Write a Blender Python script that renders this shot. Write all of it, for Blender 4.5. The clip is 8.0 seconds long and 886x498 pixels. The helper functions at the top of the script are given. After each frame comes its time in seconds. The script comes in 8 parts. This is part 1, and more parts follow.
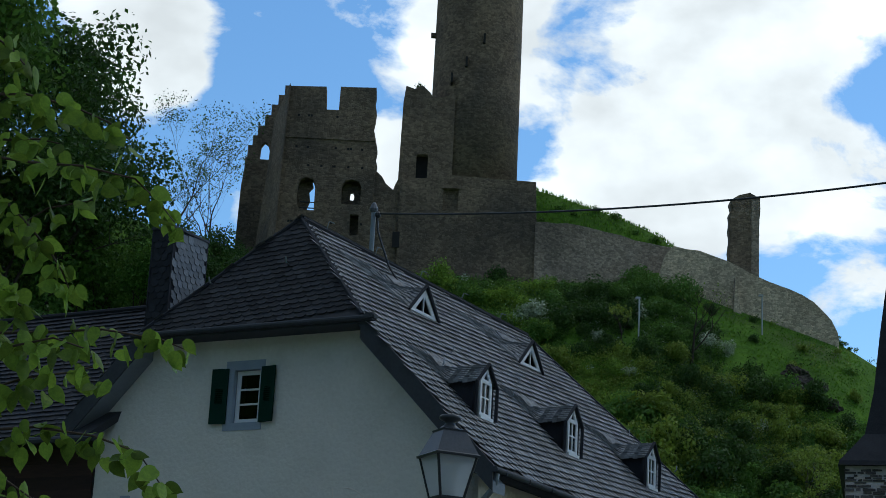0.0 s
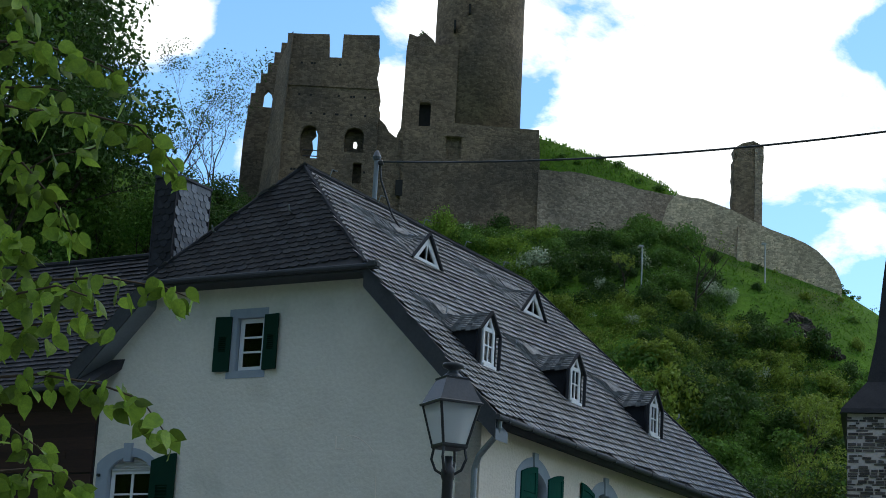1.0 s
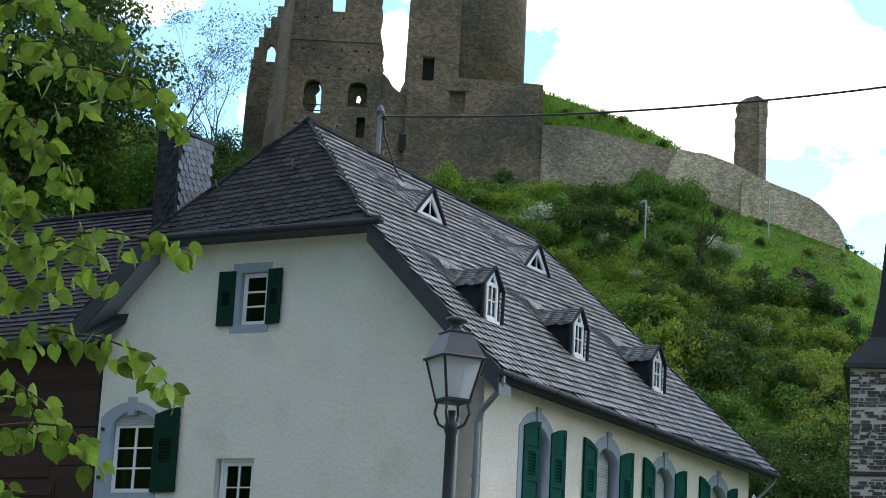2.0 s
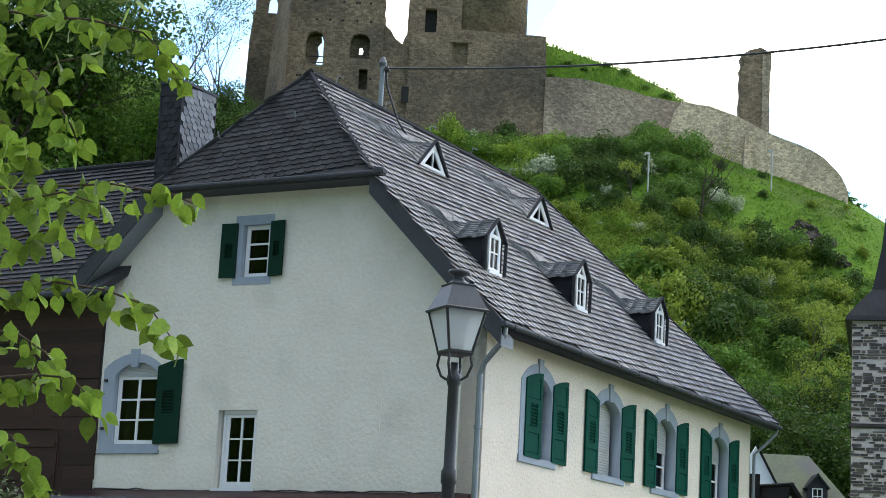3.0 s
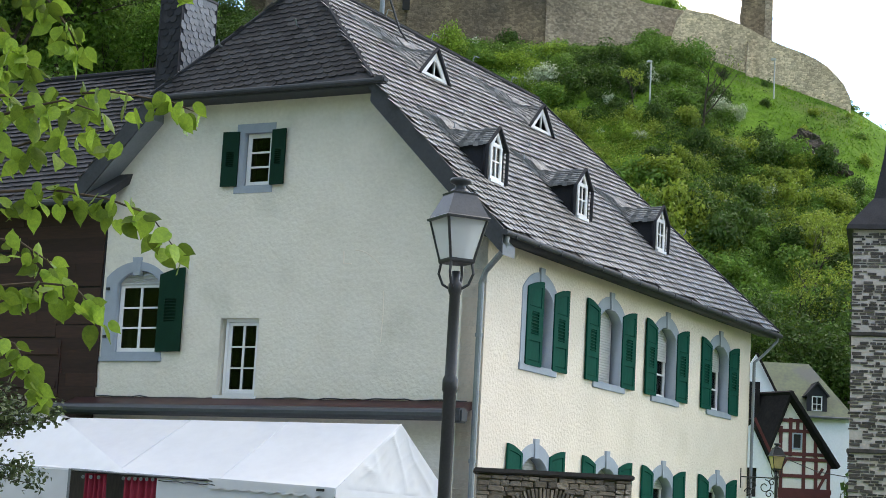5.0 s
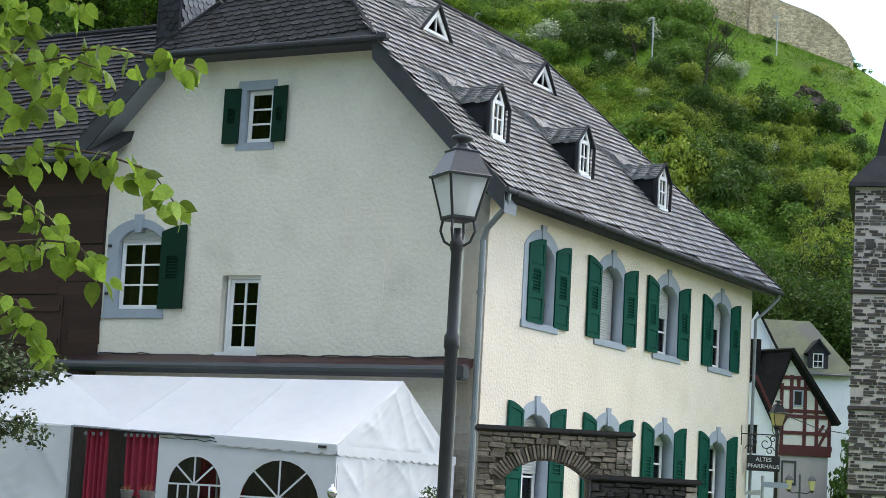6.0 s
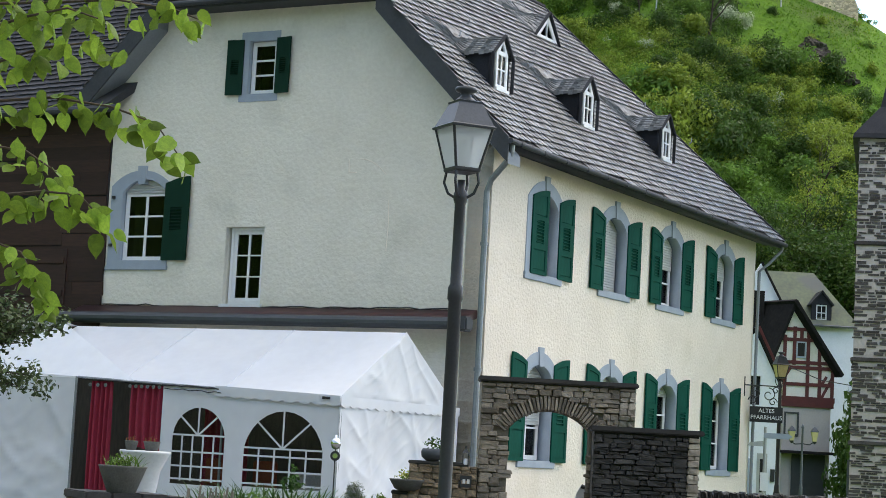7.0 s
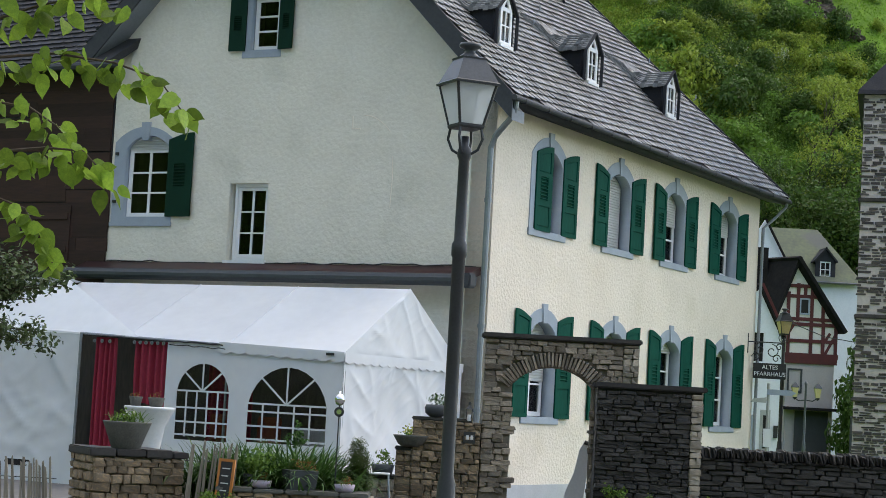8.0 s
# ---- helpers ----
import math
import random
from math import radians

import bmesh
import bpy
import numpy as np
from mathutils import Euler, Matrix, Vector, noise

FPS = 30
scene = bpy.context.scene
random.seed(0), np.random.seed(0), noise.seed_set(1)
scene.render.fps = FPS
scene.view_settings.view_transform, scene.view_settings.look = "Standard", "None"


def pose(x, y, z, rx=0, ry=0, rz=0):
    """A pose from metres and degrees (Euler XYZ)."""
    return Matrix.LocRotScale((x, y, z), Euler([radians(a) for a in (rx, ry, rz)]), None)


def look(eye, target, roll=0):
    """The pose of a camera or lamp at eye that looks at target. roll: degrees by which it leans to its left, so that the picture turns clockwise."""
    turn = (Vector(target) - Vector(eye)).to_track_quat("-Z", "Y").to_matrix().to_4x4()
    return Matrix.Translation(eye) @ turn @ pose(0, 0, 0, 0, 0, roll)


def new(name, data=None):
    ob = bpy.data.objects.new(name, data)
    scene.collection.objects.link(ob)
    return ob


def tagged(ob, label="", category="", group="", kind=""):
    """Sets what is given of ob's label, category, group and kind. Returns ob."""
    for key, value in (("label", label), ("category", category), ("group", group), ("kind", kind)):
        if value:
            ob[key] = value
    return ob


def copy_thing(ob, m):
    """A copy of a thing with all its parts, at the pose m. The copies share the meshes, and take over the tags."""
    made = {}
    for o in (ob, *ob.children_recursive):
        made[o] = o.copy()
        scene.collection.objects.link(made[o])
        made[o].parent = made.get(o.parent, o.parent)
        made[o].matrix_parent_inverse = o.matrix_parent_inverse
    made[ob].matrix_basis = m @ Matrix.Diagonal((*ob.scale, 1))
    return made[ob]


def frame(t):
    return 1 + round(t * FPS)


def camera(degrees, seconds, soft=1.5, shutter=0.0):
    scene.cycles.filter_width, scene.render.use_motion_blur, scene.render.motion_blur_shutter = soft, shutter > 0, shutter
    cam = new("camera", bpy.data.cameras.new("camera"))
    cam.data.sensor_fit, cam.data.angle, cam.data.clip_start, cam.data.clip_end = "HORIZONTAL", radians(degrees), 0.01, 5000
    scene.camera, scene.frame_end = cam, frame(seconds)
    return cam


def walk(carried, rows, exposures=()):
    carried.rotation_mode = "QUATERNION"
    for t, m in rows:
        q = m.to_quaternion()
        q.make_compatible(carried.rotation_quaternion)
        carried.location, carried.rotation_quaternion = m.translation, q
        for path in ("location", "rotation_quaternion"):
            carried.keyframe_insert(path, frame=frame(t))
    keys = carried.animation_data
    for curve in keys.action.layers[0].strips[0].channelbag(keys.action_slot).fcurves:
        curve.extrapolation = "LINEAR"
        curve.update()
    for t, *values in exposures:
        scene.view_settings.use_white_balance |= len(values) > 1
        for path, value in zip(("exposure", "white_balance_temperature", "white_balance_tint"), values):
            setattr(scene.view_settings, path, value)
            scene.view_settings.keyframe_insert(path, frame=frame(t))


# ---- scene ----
# The camera stands still on its tripod and tilts down.
cam = camera(25.99, 8.0, soft=0.7)
EYE = (0.0, 0.0, 1.6)
ROWS = [
    (0.0, 15.833, -0.003, 2.964), (0.5, 15.014, -0.001, 2.990), (1.0, 14.283, 0.008, 2.990), (1.5, 13.632, 0.025, 3.010),
    (3.0, 11.500, 0.043, 3.075), (3.5, 10.876, 0.007, 3.060), (4.0, 10.196, 0.000, 3.070), (4.5, 9.452, -0.034, 3.079),
    (6.0, 7.496, -0.078, 3.112), (6.5, 6.785, -0.056, 3.105), (7.0, 6.048, -0.048, 3.125), (7.5, 5.400, -0.032, 3.125),
    (8.0, 4.746, -0.004, 3.165),
]
# seconds, stops, kelvin, tint
STOPS = [(0.0, -0.45, 6050, 2), (0.5, -0.2, 6200, 3), (1.0, 0.13, 6480, 5), (1.5, 0.55, 6780, 7), (3.0, 1.42, 7330, 10), (3.5, 1.55, 7560, 11), (4.5, 1.6, 7760, 11), (6.0, 1.62, 7720, 11), (7.0, 1.52, 7720, 11), (8.0, 1.37, 7720, 11)]


def tripod(pitch, yaw, roll):
    """The camera's pose from its tilt, heading and roll."""
    m = pose(*EYE, 90 + pitch, 0, yaw) @ pose(0, 0, 0, 0, 0, roll)
    return m


walk(cam, [(t, tripod(p, y, r)) for t, p, y, r in ROWS], STOPS)

# ---- sky, sun and clouds ----
SUN_ELEVATION, SUN_AZIMUTH = radians(52), radians(50)   # azimuth from +y towards +x


def make_world():
    w = bpy.data.worlds.new("sky")
    scene.world = w
    w.use_nodes = True
    nt = w.node_tree
    nt.nodes.clear()
    n, l = nt.nodes.new, nt.links.new
    sky = n("ShaderNodeTexSky")
    sky.sky_type = "NISHITA"
    sky.sun_disc = False
    sky.sun_elevation, sky.sun_rotation = SUN_ELEVATION, SUN_AZIMUTH
    sky.air_density, sky.dust_density, sky.ozone_density = 1.0, 0.15, 2.5
    co = n("ShaderNodeTexCoord")
    mp = n("ShaderNodeMapping")
    mp.inputs["Location"].default_value = CLOUD_SHIFT
    mp.inputs["Scale"].default_value = (1.0, 1.0, 1.6)
    l(co.outputs["Generated"], mp.inputs["Vector"])
    nz = n("ShaderNodeTexNoise")
    nz.inputs["Scale"].default_value = 9.0
    nz.inputs["Detail"].default_value = 9
    nz.inputs["Roughness"].default_value = 0.58
    nz.inputs["Distortion"].default_value = 0.25
    l(mp.outputs["Vector"], nz.inputs["Vector"])
    ramp = n("ShaderNodeValToRGB")
    ramp.color_ramp.elements[0].position, ramp.color_ramp.elements[1].position = CLOUD_EDGE
    puff = n("ShaderNodeMapRange")
    puff.clamp = False
    puff.inputs["From Min"].default_value, puff.inputs["From Max"].default_value = 0.2, 0.8
    puff.inputs["To Min"].default_value, puff.inputs["To Max"].default_value = 0.05, 0.95
    l(nz.outputs["Fac"], puff.inputs["Value"])
    field = puff.outputs["Result"]
    for way, inner, outer, gain in CLOUDS:
        d = n("ShaderNodeVectorMath")
        d.operation = "DOT_PRODUCT"
        l(co.outputs["Generated"], d.inputs[0])
        d.inputs[1].default_value = Vector(way).normalized()
        r = n("ShaderNodeMapRange")
        r.interpolation_type = "SMOOTHSTEP"
        r.inputs["From Min"].default_value, r.inputs["From Max"].default_value = math.cos(radians(outer)), math.cos(radians(inner))
        r.inputs["To Min"].default_value, r.inputs["To Max"].default_value = 0.0, gain
        l(d.outputs["Value"], r.inputs["Value"])
        s = n("ShaderNodeMath")
        s.operation = "ADD"
        l(field, s.inputs[0])
        l(r.outputs["Result"], s.inputs[1])
        field = s.outputs[0]
    l(field, ramp.inputs["Fac"])
    # soft shading inside the clouds
    nz2 = n("ShaderNodeTexNoise")
    nz2.inputs["Scale"].default_value = 14.0
    nz2.inputs["Detail"].default_value = 5
    l(mp.outputs["Vector"], nz2.inputs["Vector"])
    shade = n("ShaderNodeMapRange")
    shade.inputs["From Min"].default_value, shade.inputs["From Max"].default_value = 0.35, 0.65
    shade.inputs["To Min"].default_value, shade.inputs["To Max"].default_value = 0.78, 1.1
    l(nz2.outputs["Fac"], shade.inputs["Value"])
    cloud = n("ShaderNodeMix")
    cloud.data_type = "RGBA"
    cloud.blend_type = "MULTIPLY"
    cloud.inputs[0].default_value = 1.0
    # clouds towards the hidden sun are far brighter than those away from it
    dot = n("ShaderNodeVectorMath")
    dot.operation = "DOT_PRODUCT"
    l(co.outputs["Generated"], dot.inputs[0])
    dot.inputs[1].default_value = (math.sin(SUN_AZIMUTH) * math.cos(SUN_ELEVATION), math.cos(SUN_AZIMUTH) * math.cos(SUN_ELEVATION), math.sin(SUN_ELEVATION))
    glow = n("ShaderNodeMapRange")
    glow.interpolation_type = "SMOOTHSTEP"
    glow.inputs["From Min"].default_value, glow.inputs["From Max"].default_value = -0.1, 0.75
    glow.inputs["To Min"].default_value, glow.inputs["To Max"].default_value = CLOUD_FAR, 1.0
    l(dot.outputs["Value"], glow.inputs["Value"])
    tint = n("ShaderNodeMix")
    tint.data_type = "RGBA"
    tint.blend_type = "MULTIPLY"
    tint.inputs[0].default_value = 1.0
    tint.inputs[6].default_value = (*CLOUD_COLOUR, 1)
    l(glow.outputs["Result"], tint.inputs[7])
    l(tint.outputs[2], cloud.inputs[6])
    l(shade.outputs["Result"], cloud.inputs[7])
    mix = n("ShaderNodeMix")
    mix.data_type = "RGBA"
    l(ramp.outputs["Color"], mix.inputs[0])
    deep = n("ShaderNodeHueSaturation")
    deep.inputs["Saturation"].default_value, deep.inputs["Value"].default_value = 1.15, 1.3
    l(sky.outputs["Color"], deep.inputs["Color"])
    l(deep.outputs["Color"], mix.inputs[6])
    l(cloud.outputs[2], mix.inputs[7])
    bg = n("ShaderNodeBackground")
    bg.inputs["Strength"].default_value = SKY_STRENGTH
    out = n("ShaderNodeOutputWorld")
    l(mix.outputs[2], bg.inputs["Color"])
    l(bg.outputs["Background"], out.inputs["Surface"])


CLOUD_SHIFT = (0.35, 0.0, 0.1)
CLOUD_EDGE = (0.46, 0.58)
# the cumulus clouds: direction, inner and outer angle, strength
CLOUDS = [
    ((0.03, 0.94, 0.34), 9, 24, -0.27),
    ((0.075, 0.924, 0.376), 0.5, 7.5, 0.30), ((-0.013, 0.922, 0.388), 0.3, 4.2, 0.20), ((0.115, 0.914, 0.395), 0.5, 4.5, 0.10),
    ((0.160, 0.934, 0.312), 0.5, 6.5, 0.33), ((0.099, 0.947, 0.300), 0.3, 3.8, 0.16), ((0.192, 0.94, 0.275), 0.5, 4.5, 0.18),
    ((-0.163, 0.918, 0.363), 0.3, 3.2, 0.36), ((-0.158, 0.929, 0.337), 0.2, 2.4, 0.18), ((-0.030, 0.949, 0.312), 0.2, 1.9, 0.40), ((0.20, 0.90, 0.395), 0.5, 3.2, 0.30),
]
CLOUD_COLOUR = (9.6, 9.6, 9.8)
CLOUD_FAR = 0.22
SKY_STRENGTH = 0.15
make_world()
sun_data = bpy.data.lights.new("sun", "SUN")
sun_data.energy, sun_data.angle, sun_data.color = 0.5, radians(15), (1.0, 0.95, 0.88)
sun = new("sun", sun_data)
sun_from = Vector((math.sin(SUN_AZIMUTH) * math.cos(SUN_ELEVATION), math.cos(SUN_AZIMUTH) * math.cos(SUN_ELEVATION), math.sin(SUN_ELEVATION)))
sun.matrix_world = look(sun_from * 300, (0, 0, 0))


# ---- materials ----
def mat(name, a, b=None, rough=0.8, scale=3.0, fine=40.0, bump=0.25, depth=0.01, metal=0.0, vary=0.0, island=False, spec=0.4, stains=None, stretch=(1, 1, 1), coat=0.0):
    """A surface that wavers between two colours at a coarse and a fine scale, with relief. vary: how far pieces differ; stains: a third colour in patches."""
    m = bpy.data.materials.new(name)
    m.use_nodes = True
    nt = m.node_tree
    n, l = nt.nodes.new, nt.links.new
    bsdf = nt.nodes["Principled BSDF"]
    bsdf.inputs["Roughness"].default_value = rough
    bsdf.inputs["Metallic"].default_value = metal
    bsdf.inputs["Specular IOR Level"].default_value = spec
    bsdf.inputs["Coat Weight"].default_value = coat
    b = b or tuple(min(1, c * 0.7) for c in a)
    co = n("ShaderNodeTexCoord")
    mp = n("ShaderNodeMapping")
    mp.inputs["Scale"].default_value = stretch
    l(co.outputs["Object"], mp.inputs["Vector"])
    n1, n2 = n("ShaderNodeTexNoise"), n("ShaderNodeTexNoise")
    n1.inputs["Scale"].default_value, n1.inputs["Detail"].default_value = scale, 6
    n2.inputs["Scale"].default_value, n2.inputs["Detail"].default_value = fine, 4
    l(mp.outputs["Vector"], n1.inputs["Vector"])
    l(mp.outputs["Vector"], n2.inputs["Vector"])
    mix = n("ShaderNodeMix")
    mix.data_type = "RGBA"
    mix.inputs[6].default_value, mix.inputs[7].default_value = (*a, 1), (*b, 1)
    add = n("ShaderNodeMath")
    add.operation = "MULTIPLY_ADD"
    add.inputs[1].default_value = 0.5
    half = n("ShaderNodeMath")
    half.operation = "MULTIPLY"
    half.inputs[1].default_value = 0.5
    l(n1.outputs["Fac"], half.inputs[0])
    l(n2.outputs["Fac"], add.inputs[0])
    l(half.outputs[0], add.inputs[2])
    rng = n("ShaderNodeMapRange")
    rng.inputs["From Min"].default_value, rng.inputs["From Max"].default_value = 0.36, 0.64
    l(add.outputs[0], rng.inputs["Value"])
    l(rng.outputs["Result"], mix.inputs[0])
    colour = mix.outputs[2]
    if stains:
        n3 = n("ShaderNodeTexNoise")
        n3.inputs["Scale"].default_value, n3.inputs["Detail"].default_value = stains[1], 8
        l(mp.outputs["Vector"], n3.inputs["Vector"])
        r3 = n("ShaderNodeMapRange")
        r3.inputs["From Min"].default_value, r3.inputs["From Max"].default_value = stains[2], stains[2] + 0.14
        r3.inputs["To Max"].default_value = stains[3]
        l(n3.outputs["Fac"], r3.inputs["Value"])
        ms = n("ShaderNodeMix")
        ms.data_type = "RGBA"
        l(r3.outputs["Result"], ms.inputs[0])
        l(colour, ms.inputs[6])
        ms.inputs[7].default_value = (*stains[0], 1)
        colour = ms.outputs[2]
    if vary:
        src = n("ShaderNodeNewGeometry").outputs["Random Per Island"] if island else n("ShaderNodeObjectInfo").outputs["Random"]
        rv = n("ShaderNodeMapRange")
        rv.inputs["To Min"].default_value, rv.inputs["To Max"].default_value = 1 - vary, 1 + vary
        l(src, rv.inputs["Value"])
        hs = n("ShaderNodeHueSaturation")
        l(rv.outputs["Result"], hs.inputs["Value"])
        l(colour, hs.inputs["Color"])
        colour = hs.outputs["Color"]
    l(colour, bsdf.inputs["Base Color"])
    if bump:
        bp = n("ShaderNodeBump")
        bp.inputs["Strength"].default_value, bp.inputs["Distance"].default_value = bump, depth
        l(add.outputs[0], bp.inputs["Height"])
        l(bp.outputs["Normal"], bsdf.inputs["Normal"])
    return m


def leaf_mat(name, a, b, through_light=0.35, island=True, scale=0.3, vary=0.3):
    """Leaves: two greens that differ from leaf to leaf, and light that shines through."""
    m = mat(name, a, b, rough=0.5, scale=scale, fine=scale * 6, bump=0, vary=vary, island=island, spec=0.18)
    nt = m.node_tree
    bsdf, out = nt.nodes["Principled BSDF"], nt.nodes["Material Output"]
    tr, mx = nt.nodes.new("ShaderNodeBsdfTranslucent"), nt.nodes.new("ShaderNodeMixShader")
    src = bsdf.inputs["Base Color"].links[0].from_socket
    nt.links.new(src, tr.inputs["Color"])
    mx.inputs[0].default_value = through_light
    nt.links.new(bsdf.outputs[0], mx.inputs[1])
    nt.links.new(tr.outputs[0], mx.inputs[2])
    nt.links.new(mx.outputs[0], out.inputs["Surface"])
    return m


def glass_mat(name, tint=(0.9, 0.95, 0.95), rough=0.03, ior=1.4):
    """A thin pane: clear, with a gloss that grows at a slant."""
    m = bpy.data.materials.new(name)
    m.use_nodes = True
    nt = m.node_tree
    nt.nodes.remove(nt.nodes["Principled BSDF"])
    n, l = nt.nodes.new, nt.links.new
    tr, gl, mx, fr = n("ShaderNodeBsdfTransparent"), n("ShaderNodeBsdfGlossy"), n("ShaderNodeMixShader"), n("ShaderNodeFresnel")
    tr.inputs["Color"].default_value = (*tint, 1)
    gl.inputs["Roughness"].default_value = rough
    fr.inputs["IOR"].default_value = ior
    l(fr.outputs[0], mx.inputs[0])
    l(tr.outputs[0], mx.inputs[1])
    l(gl.outputs[0], mx.inputs[2])
    l(mx.outputs[0], nt.nodes["Material Output"].inputs["Surface"])
    return m


def frosted_mat(name, colour):
    """Ribbed milky lamp glass: part clear, part scattering, with a sheen."""
    m = bpy.data.materials.new(name)
    m.use_nodes = True
    nt = m.node_tree
    n, l = nt.nodes.new, nt.links.new
    bsdf = nt.nodes["Principled BSDF"]
    bsdf.inputs["Base Color"].default_value = (*colour, 1)
    bsdf.inputs["Roughness"].default_value = 0.25
    tr, tl, m1, m2, nz = n("ShaderNodeBsdfTransparent"), n("ShaderNodeBsdfTranslucent"), n("ShaderNodeMixShader"), n("ShaderNodeMixShader"), n("ShaderNodeTexNoise")
    tl.inputs["Color"].default_value = (*colour, 1)
    nz.inputs["Scale"].default_value = 9.0
    m1.inputs[0].default_value = 0.55
    l(bsdf.outputs[0], m1.inputs[1])
    l(tl.outputs[0], m1.inputs[2])
    m2.inputs[0].default_value = 0.3
    l(m1.outputs[0], m2.inputs[1])
    l(tr.outputs[0], m2.inputs[2])
    l(m2.outputs[0], nt.nodes["Material Output"].inputs["Surface"])
    return m


M = {}
M["render_gable"] = mat("roughcast_gable", (0.72, 0.69, 0.61), (0.64, 0.61, 0.53), rough=0.95, scale=1.2, fine=13, bump=1.0, depth=0.035, stains=((0.50, 0.49, 0.42), 0.8, 0.56, 0.5))
M["render_side"] = mat("roughcast_side", (0.76, 0.685, 0.59), (0.67, 0.60, 0.505), rough=0.95, scale=1.0, fine=17, bump=1.0, depth=0.04, stains=((0.58, 0.52, 0.40), 0.7, 0.58, 0.4))
M["plinth"] = mat("plinth_render", (0.42, 0.44, 0.47), (0.36, 0.38, 0.4), fine=30, bump=0.4)
M["blue_grey"] = mat("blue_grey_stone_paint", (0.31, 0.36, 0.42), (0.26, 0.305, 0.36), rough=0.75, scale=4, fine=60, bump=0.15)
M["shutter"] = mat("green_shutter_paint", (0.002, 0.074, 0.052), (0.0015, 0.050, 0.035), rough=0.6, scale=3, fine=50, bump=0.08, stretch=(1, 1, 0.2), spec=0.04)
M["shutter_dark"] = mat("dark_green_shutter_paint", (0.006, 0.035, 0.022), (0.004, 0.025, 0.016), rough=0.6, scale=3, fine=50, bump=0.08, spec=0.08)
M["white_paint"] = mat("white_window_paint", (0.74, 0.75, 0.77), (0.66, 0.67, 0.69), rough=0.4, scale=5, fine=50, bump=0.05)
M["blind"] = mat("white_blind", (0.74, 0.75, 0.74), (0.68, 0.69, 0.68), rough=0.5, scale=5, fine=50, bump=0.05)
# near-black that stands in for the shade in rooms, panes, slits and holes
M["shade_black"] = mat("interior_shade", (0.022, 0.02, 0.019), (0.013, 0.013, 0.013), rough=0.9)
M["slate"] = mat("slate_roof", (0.205, 0.210, 0.214), (0.108, 0.112, 0.116), rough=0.6, scale=2.5, fine=30, bump=0.3, vary=0.42, island=True, stains=((0.13, 0.13, 0.12), 2.2, 0.56, 0.3), spec=0.22)
M["slate_bed"] = mat("slate_underlay", (0.05, 0.05, 0.055), (0.03, 0.03, 0.034), rough=0.8)
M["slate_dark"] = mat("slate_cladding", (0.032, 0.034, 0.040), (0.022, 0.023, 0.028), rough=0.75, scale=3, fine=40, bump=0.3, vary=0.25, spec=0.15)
M["zinc_dark"] = mat("weathered_zinc", (0.12, 0.13, 0.145), (0.08, 0.088, 0.10), rough=0.5, metal=0.4, scale=2, fine=20, bump=0.1)
M["zinc"] = mat("zinc_pipe", (0.24, 0.27, 0.29), (0.18, 0.2, 0.22), rough=0.45, metal=0.5, scale=3, fine=30, bump=0.1)
M["fascia"] = mat("grey_fascia_paint", (0.058, 0.063, 0.070), (0.042, 0.046, 0.052), spec=0.2, rough=0.65, scale=2, fine=20, bump=0.1)
M["soffit"] = mat("grey_soffit_paint", (0.22, 0.245, 0.27), (0.18, 0.2, 0.225), rough=0.7, scale=2, fine=20, bump=0.1)
M["iron"] = mat("black_iron_paint", (0.035, 0.037, 0.04), (0.025, 0.026, 0.028), rough=0.45, metal=0.2, scale=8, fine=60, bump=0.1)
M["lamp_hood"] = mat("lamp_hood_paint", (0.055, 0.062, 0.07), (0.04, 0.045, 0.05), rough=0.4, metal=0.3, scale=8, fine=60, bump=0.05)


